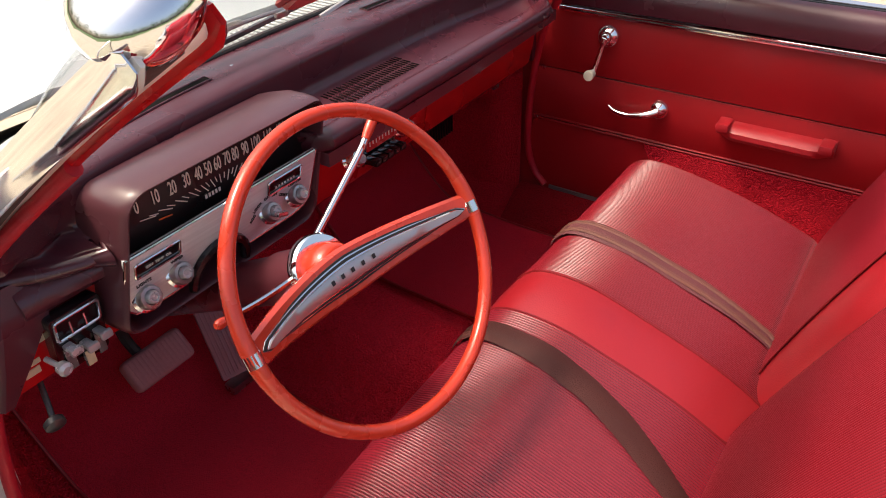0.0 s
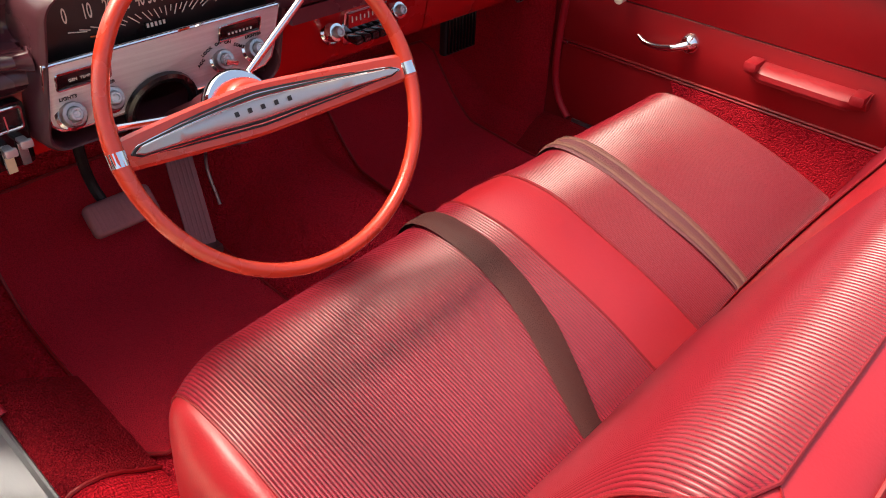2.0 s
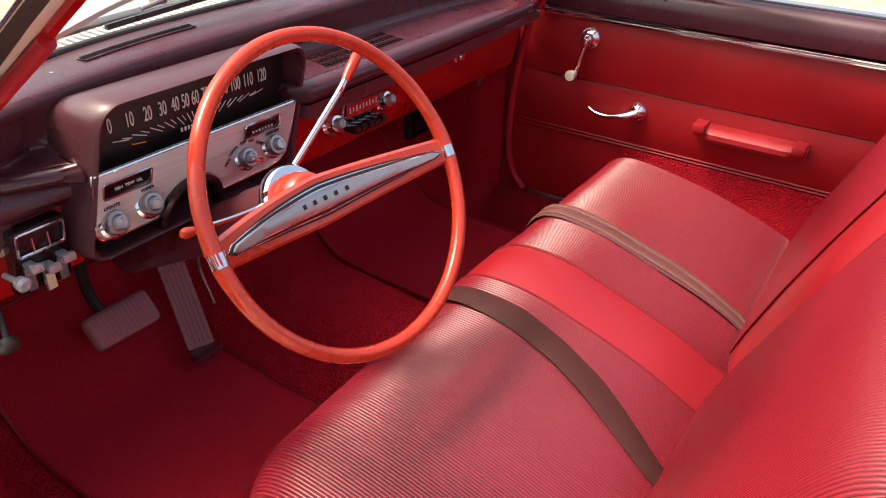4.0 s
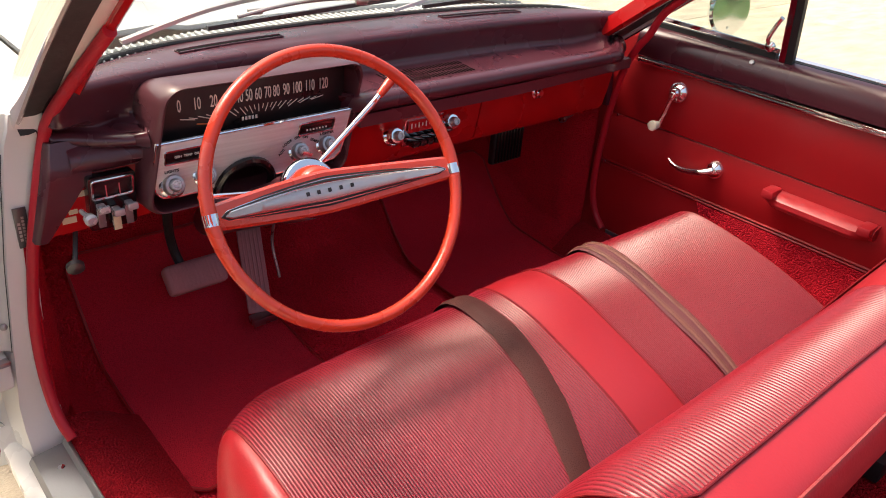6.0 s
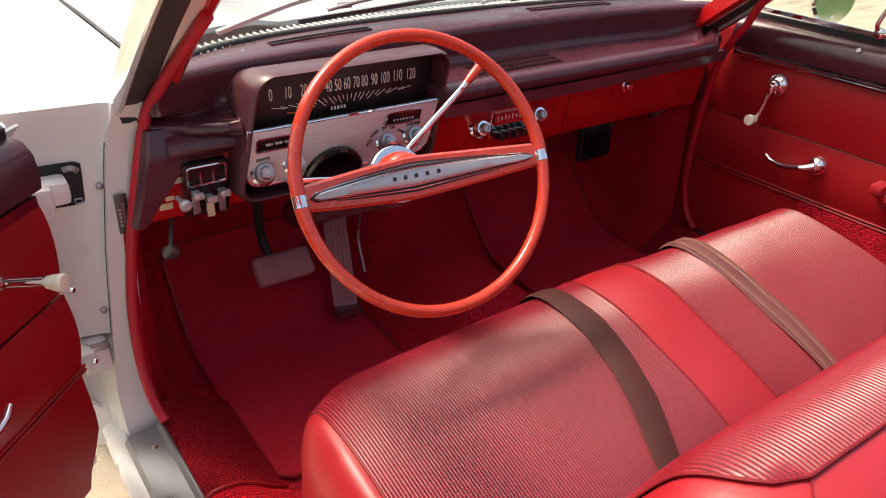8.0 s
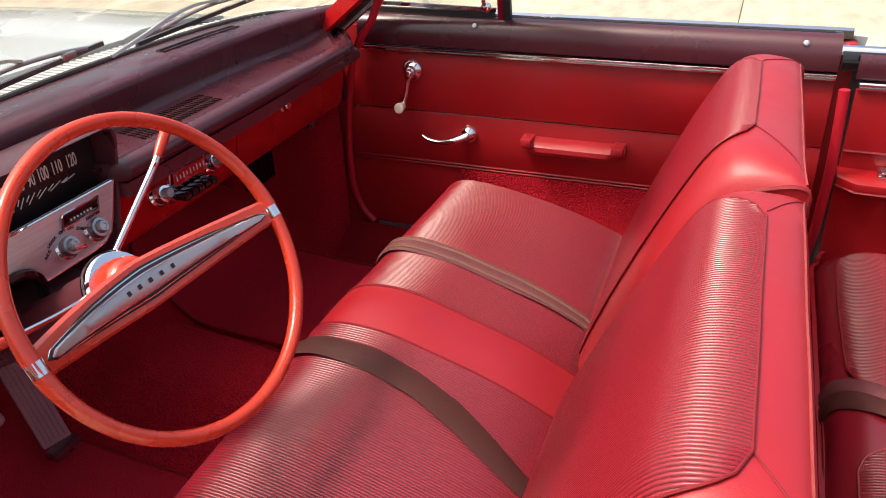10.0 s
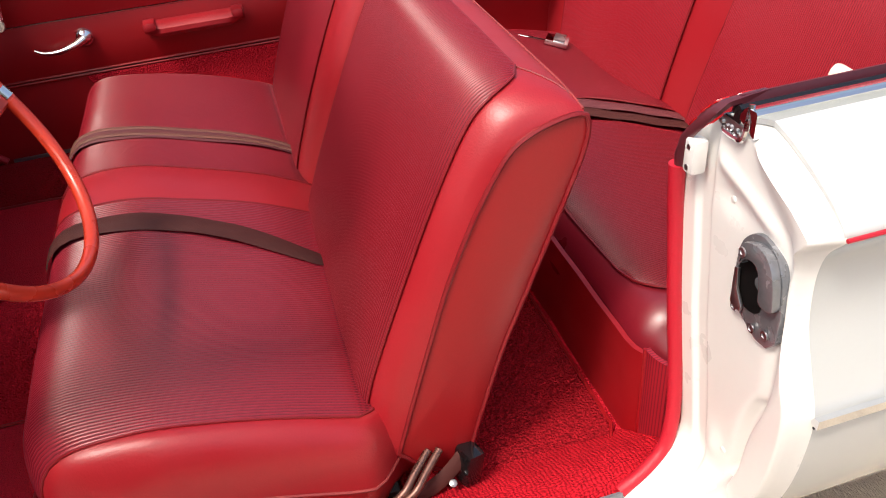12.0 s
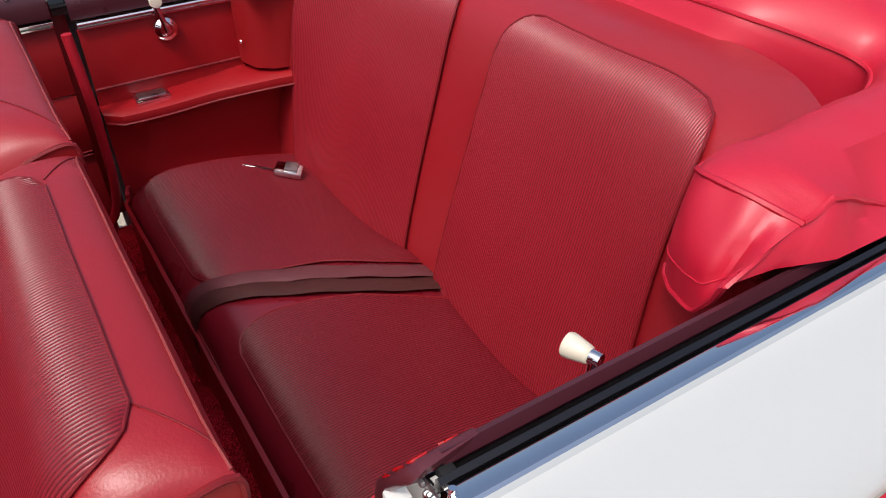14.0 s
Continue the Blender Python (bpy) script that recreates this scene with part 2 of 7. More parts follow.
M_WELT = material("red_windlace", (0.48, 0.010, 0.026), 0.5, vary=0.15, scale=60, fine=400, bump=0.5)
M_CONCRETE = material("concrete", (0.50, 0.43, 0.33), 0.85, vary=0.85, scale=2.6, fine=95, bump=0.9, depth=0.006, streak=(1, 3, 1))
M_GRASS = material("lawn", (0.07, 0.13, 0.03), 0.9, vary=0.4, scale=3, fine=60, bump=1.0, depth=0.03)
M_LEAF = material("tree_leaves", (0.05, 0.085, 0.025), 0.7, vary=0.4, scale=0.6, fine=6, bump=0.2)
M_BARK = material("bark", (0.10, 0.075, 0.055), 0.9, vary=0.3, scale=2, fine=12, bump=0.5, depth=0.02)
M_TYRE = material("tyre_rubber", (0.02, 0.02, 0.02), 0.75, vary=0.2, scale=20, bump=0.4)
M_STICKER = material("aged_label", (0.62, 0.50, 0.34), 0.6, vary=0.2, scale=60, bump=0.05)
M_PEDAL = material("dusty_pedal_rubber", (0.42, 0.17, 0.18), 0.7, vary=0.3, scale=20, bump=0.3)
M_GLASS = clear_glass("window_glass")
M_PLATE = material("satin_steel_plate", (0.56, 0.51, 0.49), 0.38, 1.0, vary=0.12, scale=14, fine=260, bump=0.06, streak=(0.5, 6, 6))
M_VOID = material("dark_opening", (0.004, 0.003, 0.003), 0.9, vary=0.1, scale=20, bump=0.05, spec=0.1)
M_LOOPMAT = material("red_loop_mat", (0.44, 0.010, 0.020), 0.95, vary=0.6, scale=10, fine=260, bump=0.6, depth=0.003, sheen=0.1, spec=0.1, loops=200)
M_BELT3 = material("purple_brown_webbing", (0.13, 0.030, 0.035), 0.6, vary=0.3, scale=10, fine=700, bump=0.5, streak=(4, 0.6, 1), sheen=0.2)
M_STRIKER = material("dark_chrome", (0.24, 0.25, 0.27), 0.22, 0.55, vary=0.45, scale=45, fine=160, bump=0.12)
M_BRONZE = material("bronze_metal", (0.20, 0.105, 0.085), 0.32, 0.8, vary=0.25, scale=30, fine=200, bump=0.08)

# ---- building helpers ----
def shift(ob):
    """Where a parent's origin lies while the thing is being built."""
    v = Vector((0, 0, 0))
    while ob is not None:
        v += ob.location
        ob = ob.parent
    return v


def thing(name, base, label, category, group="", kind=""):
    e = new(name)
    e.empty_display_size = 0.05
    e.location = base
    return tagged(e, label, category, group, kind)


def mesh_from(bm, name, mat, sharp=38, origin=(0, 0, 0)):
    bmesh.ops.recalc_face_normals(bm, faces=bm.faces)
    if Vector(origin).length:
        bmesh.ops.translate(bm, verts=bm.verts, vec=-Vector(origin))
    me = bpy.data.meshes.new(name)
    bm.to_mesh(me)
    bm.free()
    for p in me.polygons:
        p.use_smooth = True
    me.set_sharp_from_angle(angle=radians(sharp))
    me.materials.append(mat)
    return me


def part(name, bm, mat, parent=None, label="", sharp=38):
    """Links a bmesh, given in place, as one mesh object under a thing or a part."""
    ob = new(name, mesh_from(bm, name, mat, sharp, shift(parent)))
    if parent is not None:
        ob.parent = parent
    return tagged(ob, label) if label else ob


def solo(name, bm, mat, label, category, kind="", group="", sharp=38):
    """A thing of one mesh, with its origin in the middle of its foot."""
    lo = [min(v.co[i] for v in bm.verts) for i in range(3)]
    hi = [max(v.co[i] for v in bm.verts) for i in range(3)]
    base = Vector(((lo[0] + hi[0]) / 2, (lo[1] + hi[1]) / 2, lo[2]))
    ob = new(name, mesh_from(bm, name, mat, sharp, base))
    ob.location = base
    return tagged(ob, label, category, group, kind)


def B():
    return bmesh.new()


def curve(points, n=8, closed=False):
    """A smooth line through the points (Catmull-Rom)."""
    pts = [Vector(p) for p in points]
    out, count = [], len(pts)
    for i in range(count if closed else count - 1):
        if closed:
            a, b, c, d = (pts[(i + k) % count] for k in (-1, 0, 1, 2))
        else:
            b, c = pts[i], pts[i + 1]
            a = pts[i - 1] if i else b * 2 - c
            d = pts[i + 2] if i + 2 < count else c * 2 - b
        for k in range(n):
            t = k / n
            out.append(0.5 * (2 * b + (c - a) * t + (2 * a - 5 * b + 4 * c - d) * t * t + (3 * b - a - 3 * c + d) * t ** 3))
    if not closed:
        out.append(pts[-1])
    return out


def grid(bm, rows, close_u=False, close_v=False):
    """Quads over rows of points."""
    vs = [[bm.verts.new(p) for p in r] for r in rows]
    nu, nv = len(vs), len(vs[0])
    for i in range(nu if close_u else nu - 1):
        for j in range(nv if close_v else nv - 1):
            bm.faces.new((vs[i][j], vs[(i + 1) % nu][j], vs[(i + 1) % nu][(j + 1) % nv], vs[i][(j + 1) % nv]))
    return vs


def cap(bm, ring):
    bm.faces.new(ring)


def shell(bm, rows, thick, inner):
    """A sheet of rows made into a slab, thickened towards the side on which the point inner lies."""
    p = np.array([[tuple(q) for q in r] for r in rows], dtype=float)
    n = np.cross(np.gradient(p, axis=0), np.gradient(p, axis=1))
    n /= np.maximum(np.linalg.norm(n, axis=2, keepdims=True), 1e-12)
    if ((p - np.array(tuple(inner))) * n).sum() < 0:
        n = -n
    q = p - n * thick
    a, b = (grid(bm, [[Vector(v) for v in r] for r in some.tolist()]) for some in (p, q))
    ring = lambda g: g[0] + [r[-1] for r in g[1:]] + g[-1][-2::-1] + [r[0] for r in g[-2:0:-1]]
    ra, rb = ring(a), ring(b)
    for i in range(len(ra)):
        j = (i + 1) % len(ra)
        bm.faces.new((ra[i], ra[j], rb[j], rb[i]))


def tube(bm, points, r, n=8, closed=False, flat=1.0, taper=None):
    """A round bar along the points; flat squeezes it upright; taper: a radius factor for each point."""
    pts = [Vector(p) for p in points]
    rows, side = [], None
    for i, p in enumerate(pts):
        a = pts[i - 1] if (i or closed) else p
        c = pts[(i + 1) % len(pts)] if (i + 1 < len(pts) or closed) else p
        d = (c - a).normalized()
        if side is None:
            side = d.cross(Vector((0, 0, 1)))
            if side.length < 1e-3:
                side = d.cross(Vector((0, 1, 0)))
        side = (side - d * side.dot(d)).normalized()
        up = side.cross(d)
        k = r * (taper[i] if taper else 1)
        rows.append([p + side * (k * math.cos(q)) + up * (k * flat * math.sin(q)) for q in (2 * math.pi * j / n for j in range(n))])
    vs = grid(bm, rows, close_u=closed, close_v=True)
    if not closed:
        cap(bm, vs[0])
        cap(bm, vs[-1])


def bar(bm, points, section, up=(0, 0, 1), closed=False):
    """Sweeps a closed section of (across, up) offsets along the points; up is the section's upright."""
    pts = [Vector(p) for p in points]
    up = Vector(up)
    rows = []
    for i, p in enumerate(pts):
        a = pts[i - 1] if (i or closed) else p
        c = pts[(i + 1) % len(pts)] if (i + 1 < len(pts) or closed) else p
        d = (c - a).normalized()
        side = d.cross(up).normalized()
        u = side.cross(d)
        rows.append([p + side * s + u * h for s, h in section])
    vs = grid(bm, rows, close_u=closed, close_v=True)
    if not closed:
        cap(bm, vs[0])
        cap(bm, vs[-1])


def block(bm, center, size, bevel=0.004, seg=2, m=None):
    """A box with rounded edges, turned by m about its middle."""
    own = bmesh.new()
    bmesh.ops.create_cube(own, size=1)
    bmesh.ops.scale(own, vec=size, verts=own.verts)
    if bevel:
        bmesh.ops.bevel(own, geom=own.edges[:], offset=min(bevel, 0.45 * min(size)), segments=seg, affect="EDGES", profile=0.6)
    if m is not None:
        bmesh.ops.transform(own, matrix=m, verts=own.verts)
    bmesh.ops.translate(own, vec=center, verts=own.verts)
    add(bm, own)


def add(bm, own):
    me = bpy.data.meshes.new("tmp")
    own.to_mesh(me)
    own.free()
    bm.from_mesh(me)
    bpy.data.meshes.remove(me)


def lathe(bm, profile, origin, axis, n=24):
    """Turns (radius, height) pairs about an axis."""
    axis = Vector(axis).normalized()
    q = axis.to_track_quat("Z", "Y")
    o = Vector(origin)
    rows = [[o + q @ Vector((r * math.cos(a), r * math.sin(a), h)) for a in (2 * math.pi * k / n for k in range(n))] for r, h in profile]
    vs = grid(bm, rows, close_v=True)
    cap(bm, vs[0])
    cap(bm, vs[-1])


def prism(bm, outline, depth, bevel=0.0):
    """A plate from a ring of points, thickened by the vector depth."""
    own = bmesh.new()
    vs = [own.verts.new(p) for p in outline]
    f = own.faces.new(vs)
    r = bmesh.ops.extrude_face_region(own, geom=[f])
    bmesh.ops.translate(own, vec=depth, verts=[g for g in r["geom"] if isinstance(g, bmesh.types.BMVert)])
    bmesh.ops.recalc_face_normals(own, faces=own.faces)
    if bevel:
        bmesh.ops.bevel(own, geom=own.edges[:], offset=bevel, segments=2, affect="EDGES", profile=0.6)
    add(bm, own)


def letters(words, size, m, parent, mat=None, depth=0.0006):
    """Writing in the built-in font, as a mesh under its thing. m: the pose of its middle, facing +z before it."""
    fc = bpy.data.curves.new("writing", "FONT")
    fc.body, fc.size, fc.align_x, fc.align_y, fc.extrude = words, size, "CENTER", "CENTER", depth
    fo = bpy.data.objects.new("writing", fc)
    scene.collection.objects.link(fo)
    bpy.context.view_layer.update()
    me = bpy.data.meshes.new_from_object(fo.evaluated_get(bpy.context.evaluated_depsgraph_get()))
    bpy.data.objects.remove(fo)
    me.transform(m)
    me.transform(Matrix.Translation(-shift(parent)))
    me.materials.clear()
    me.materials.append(mat or M_PRINT)
    ob = new("writing", me)
    ob.parent = parent
    return ob


def lerp(a, b, t):
    return a + (b - a) * t


def ease(t):
    t = min(1.0, max(0.0, t))
    return t * t * (3 - 2 * t)


def at_xs(xs, ys, x):
    return float(np.interp(x, xs, ys))


def span(a, b, n):
    return [a + (b - a) * i / (n - 1) for i in range(n)]


def sample(points, n):
    """n points at even steps along a smooth line."""
    fine = curve(points, 12)
    cum = [0.0]
    for a, b in zip(fine, fine[1:]):
        cum.append(cum[-1] + (b - a).length)
    out = []
    for k in range(n):
        d = cum[-1] * k / (n - 1)
        i = min(len(fine) - 2, max(0, int(np.searchsorted(cum, d)) - 1))
        f = (d - cum[i]) / max(1e-9, cum[i + 1] - cum[i])
        out.append(fine[i].lerp(fine[i + 1], min(1, f)))
    return out

# ---- ground ----
def build_ground():
    bm = B()
    vs = grid(bm, [[(x, y, -0.012) for y in (-200, -40, 40, 200)] for x in (-200, -40, 40, 200)])
    ground = part("ground", bm, M_GRASS)
    tagged(ground, "short green lawn that runs to the horizon", "ground", kind="structure")
    pavement = thing("pavement", (0, 0, 0), "pale sunlit concrete slabs with saw-cut joints", "pavement", kind="structure")
    bm = B()
    block(bm, (0, 0, -0.06), (3.492, 3.492, 0.12), 0.006, 2)
    me = mesh_from(bm, "slab", M_CONCRETE)
    for i in range(3, 12):
        for j in range(12):
            s = new("slab", me)
            s.parent = pavement
            s.location = (-19.6 + 3.5 * i, -19.3 + 3.5 * j, 0)


def build_wood():
    """Far trees round the lawn: trunks with a few limbs, and crowns of many small leaf clumps with gaps."""
    rnd = random.Random(5)
    verts, faces, tverts, tfaces = [], [], [], []
    for k in range(64):
        a = 2 * math.pi * (k + rnd.uniform(-0.35, 0.35)) / 64
        d = rnd.uniform(46, 70)
        bx, by, h = d * math.cos(a), d * math.sin(a), rnd.uniform(8, 14)
        stems = [((bx, by, -0.1), (bx + rnd.uniform(-0.3, 0.3), by, h * 0.62), 0.24, 0.10)]
        for q in range(4):
            b = rnd.uniform(0, 6.28)
            z0 = h * rnd.uniform(0.3, 0.5)
            stems.append(((bx, by, z0), (bx + 0.22 * h * math.cos(b), by + 0.22 * h * math.sin(b), z0 + 0.28 * h), 0.09, 0.03))
        for p, q, r0, r1 in stems:
            n0 = len(tverts)
            for c, r in ((p, r0), (q, r1)):
                tverts += [(c[0] + r * math.cos(2.094 * j), c[1] + r * math.sin(2.094 * j), c[2]) for j in range(3)]
            tfaces += [(n0 + j, n0 + (j + 1) % 3, n0 + 3 + (j + 1) % 3, n0 + 3 + j) for j in range(3)]
        for q in range(150):
            u, b, e = rnd.random() ** 0.4, rnd.uniform(0, 6.28), rnd.uniform(-1, 1)
            rr = h * 0.30 * u * math.sqrt(1 - e * e) * (1 + 0.25 * math.sin(3 * b + k))
            c = (bx + rr * math.cos(b), by + rr * math.sin(b), h * (0.66 + 0.34 * u * e))
            size = rnd.uniform(0.25, 0.55)
            n0 = len(verts)
            for j in range(4):
                verts.append((c[0] + rnd.uniform(-size, size), c[1] + rnd.uniform(-size, size), c[2] + rnd.uniform(-size, size)))
            faces += [(n0, n0 + 1, n0 + 2), (n0, n0 + 2, n0 + 3), (n0, n0 + 1, n0 + 3)]
    for nm, vs, fs, mat_, lab in (("tree_trunks", tverts, tfaces, M_BARK, "far brown tree trunks and limbs round the lawn"), ("tree_crowns", verts, faces, M_LEAF, "far dark green tree crowns round the lawn")):
        me = bpy.data.meshes.new(nm)
        me.from_pydata(vs, [], fs)
        me.materials.append(mat_)
        tagged(new(nm, me), lab, "trees", kind="stuff")


# ---- car body ----
def build_body():
    car = thing("convertible_car", (0, 0, 0), "white two-door convertible with its top folded and driver door open", "car")
    # rear quarters: shoulder, stripe line, flank and tuck-under
    side = [(0.742, 0.936), (0.79, 0.922), (0.84, 0.899), (0.868, 0.879), (0.876, 0.867), (0.870, 0.856), (0.856, 0.835), (0.851, 0.80), (0.858, 0.745),
            (0.880, 0.69), (0.898, 0.645), (0.899, 0.58), (0.890, 0.51), (0.872, 0.45), (0.845, 0.40), (0.815, 0.355), (0.78, 0.28)]
    side = [(p.x, p.z) for p in curve([(x, 0, z) for x, z in side], 3)]
    for s, y0 in ((-1, -0.402), (1, -0.36)):
        bm = B()
        rows = []
        for y in (y0, y0 - 0.012, -0.55, -0.8, -1.1, -1.5, -1.9, -2.3, -2.6):
            k = 1 - 0.10 * ease((-y - 1.4) / 1.4)
            drop = 0.03 * ease((-y - 1.2) / 1.4)
            lip = 0.002 if y == y0 else 0
            rows.append([(s * (x * k - lip), y, z - drop) for x, z in side])
        shell(bm, rows, 0.006, (0, -1.2, 0.6))
        quarter = part("quarter_panel", bm, M_WHITE, car, "glossy white rear quarter panel")
        bm = B()
        tube(bm, [(s * 0.8805, y, 0.869) for y in (y0 + 0.002, -0.9, -1.4)], 0.0025, 6)
        part("pinstripe", bm, M_WELT, quarter, "thin red stripe")
        bm = B()
        bar(bm, [(s * 0.9035, y, 0.645) for y in (y0 + 0.002, -0.9, -1.4, -1.9)], [(-0.006, -0.0065), (0.002, -0.0055), (0.005, 0), (0.002, 0.0055), (-0.006, 0.0065)] if s > 0 else
            [(0.006, 0.0065), (-0.002, 0.0050), (-0.005, -0.0020), (-0.0035, -0.0055), (0.006, -0.0065)])
        moulding = part("side_moulding", bm, M_CHROME, quarter, "chrome side moulding")
        bm = B()
        tube(bm, [(s * 0.9045, y, 0.6365) for y in (y0 + 0.002, -0.9, -1.4, -1.9)], 0.0016, 6)
        part("gasket", bm, M_BLACK, moulding, "thin black gasket")
        # belt rail in chrome with the dark gutter inside it
        bm = B()
        bar(bm, [(s * 0.737, y, 0.940) for y in (y0 + 0.022, -0.7, -1.0, -1.25)], [(-0.011, -0.024), (-0.0105, 0.003), (-0.008, 0.006), (0.004, 0.0055), (0.007, 0.003), (0.010, -0.004), (0.010, -0.010)] if s > 0 else [(-0.012, -0.012), (-0.0115, -0.006), (-0.006, 0.002), (-0.003, 0.0045), (0.012, 0.0055), (0.0145, 0.003), (0.015, -0.024)])
        part("belt_rail", bm, M_CHROME, car, "polished belt-line rail")
        bm = B()
        bar(bm, [(s * 0.712, y, 0.936) for y in (y0 + 0.020, -0.7, -1.0, -1.2)], [(-0.011, -0.03), (-0.011, 0.001), (-0.006, 0.004), (-0.002, -0.001), (0.0, -0.012), (0.014, -0.014), (0.014, -0.03)] if s > 0 else [(-0.014, -0.03), (-0.014, -0.014), (0.0, -0.012), (0.002, -0.001), (0.006, 0.004), (0.011, 0.001), (0.011, -0.03)])
        part("window_gutter", bm, M_GLOSSBLACK, car, "black rubber window seal")
        # wheel
    for sx in (-1, 1):
        for y in (-1.33, 1.52):
            bm = B()
            lathe(bm, [(0.18, -0.07), (0.20, -0.09), (0.29, -0.095), (0.325, -0.07), (0.332, 0), (0.325, 0.07), (0.29, 0.095), (0.20, 0.09), (0.18, 0.07)], (sx * 0.76, y, 0.332), (1, 0, 0), 40)
            tyre = part("wheel", bm, M_TYRE, car, "black tyre on a steel rim")
            bm = B()
            lathe(bm, [(0.02, 0.085), (0.06, 0.09), (0.15, 0.07), (0.19, 0.075), (0.19, -0.06), (0.05, -0.06)], (sx * 0.76, y, 0.332), (sx, 0, 0), 32)
            part("rim", bm, M_CHROME, tyre)
    # lock pillar face, with pressed edges
    def jamb_point(u, v, y_base=-0.388):
        top = at_xs((0, 0.12, 0.25, 0.38, 0.60, 0.83, 0.963, 1), (0.846, 0.880, 0.915, 0.933, 0.919, 0.896, 0.876, 0.865), u)
        z = lerp(0.335, top, v)
        inner = at_xs((0.33, 0.40, 0.46, 0.559, 0.643, 0.725, 0.80, 0.866, 0.905), (-0.745, -0.716, -0.695, -0.674, -0.654, -0.641, -0.629, -0.624, -0.626), z)
        outer = at_xs([q for _, q in reversed(side)], [-p - 0.001 for p, _ in reversed(side)], min(z, 0.868))
        x = lerp(inner, outer, u)
        # raised edge strip, a valley and the flat pan that holds the striker
        d = inner - x
        y = 0.006 * (1 - ease((d - 0.034) / 0.010)) + 0.004 * ease((d - 0.060) / 0.010)
        y -= 0.005 * (1 - ease(d / 0.006))
        # outer flange with its slanted shoulder
        foot = sum(at_xs((0.335, 0.433, 0.488, 0.527, 0.583, 0.627, 0.667, 0.721, 0.796, 0.829, 0.849, 0.858, 0.876, 0.898), (-0.765, -0.805, -0.823, -0.820, -0.828, -0.845, -0.842, -0.838, -0.828, -0.832, -0.821, -0.800, -0.767, -0.743), z + d) for d in (-0.018, -0.006, 0.006, 0.018)) / 4
        head = sum(at_xs((0.335, 0.433, 0.512, 0.564, 0.613, 0.662, 0.713, 0.779, 0.809, 0.838, 0.866, 0.877, 0.888, 0.901), (-0.785, -0.822, -0.843, -0.845, -0.856, -0.868, -0.866, -0.860, -0.855, -0.850, -0.846, -0.842, -0.803, -0.767), z + d) for d in (-0.018, -0.006, 0.006, 0.018)) / 4
        y += 0.013 * ease((foot - x) / max(0.012, (foot - head) * 1.25))
        low = ease((z - 0.44) / 0.04) * ease((0.625 - z) / 0.02)
        y -= (0.005 * ease((z - 0.44) / 0.05) * ease((0.86 - z) / 0.03) + 0.008 * low) * math.exp(-(((x - foot + 0.003) / 0.011) ** 2))
        # slanting crease from the upper bolt to the outer corner, and a soft dent over the striker
        y += 0.005 * math.exp(-(((z - 0.868 - 0.30 * (x + 0.70)) / 0.010) ** 2)) * ease((-0.690 - x) / 0.02) * ease((x + 0.825) / 0.03)
        y -= 0.005 * math.exp(-(((x + 0.735) / 0.030) ** 2) - ((z - 0.83) / 0.016) ** 2)
        y += 0.007 * math.exp(-(((x + 0.776) / 0.016) ** 2) - ((z - 0.478) / 0.022) ** 2)
        y += 0.125 * ease((0.47 - z) / 0.13) ** 1.7
        y -= (y + 0.016) * max(ease((u - 0.955) / 0.045), ease((v - 0.975) / 0.025) * ease((u - 0.40) / 0.05))
        return Vector((x, y_base + y, z))

    bm = B()
    shell(bm, [[jamb_point(u, v) for u in span(0, 1, 110)] for v in span(0, 1, 120)], 0.005, (-0.75, -1, 0.6))
    pillar = part("lock_pillar", bm, M_CREAM, car, "white painted door jamb with pressed ribs", 60)
    # striker
    bm = B()
    ring = curve([(-0.764, 0, 0.716), (-0.762, 0, 0.785), (-0.774, 0, 0.813), (-0.797, 0, 0.825), (-0.822, 0, 0.815), (-0.838, 0, 0.788), (-0.845, 0, 0.75), (-0.846, 0, 0.715)], 5) + [Vector((-0.834, 0, 0.698)), Vector((-0.815, 0, 0.696))]
    prism(bm, [(p.x, -0.378, p.z) for p in ring], (0, -0.012, 0), 0.003)
    striker = part("striker_plate", bm, M_STRIKER, pillar, "worn steel door striker plate")
    bm = B()
    cam_ring = curve([(-0.778, 0, 0.806), (-0.789, 0, 0.816), (-0.806, 0, 0.820), (-0.822, 0, 0.815), (-0.834, 0, 0.798), (-0.842, 0, 0.768), (-0.839, 0, 0.757), (-0.820, 0, 0.755), (-0.816, 0, 0.772), (-0.810, 0, 0.791), (-0.798, 0, 0.797), (-0.786, 0, 0.791), (-0.780, 0, 0.783)], 3, True)
    prism(bm, [(p.x, -0.378, p.z) for p in cam_ring], (0, 0.011, 0), 0.003)
    part("catch", bm, M_STRIKER, striker, "bright steel striker cam")
    bm = B()
    lathe(bm, [(0.009, -0.006), (0.009, 0.002), (0.008, 0.004), (0.001, 0.005)], (-0.812, -0.376, 0.775), (0, 1, 0), 20)
    part("roller", bm, M_STRIKER, striker)
    bm = B()
    prism(bm, [(p.x, -0.3785, p.z) for p in curve([(-0.771, 0, 0.732), (-0.770, 0, 0.772), (-0.781, 0, 0.786), (-0.800, 0, 0.788), (-0.812, 0, 0.770), (-0.816, 0, 0.742), (-0.806, 0, 0.728), (-0.786, 0, 0.726)], 3, True)], (0, 0.0020, 0), 0.0004)
    part("pocket", bm, M_VOID, striker, "dark hollow of the striker")
    bm = B()
    prism(bm, [(x, -0.3745, z) for x, z in ((-0.772, 0.722), (-0.770, 0.770), (-0.776, 0.772), (-0.780, 0.745), (-0.792, 0.728), (-0.790, 0.720))], (0, 0.004, 0), 0.001)
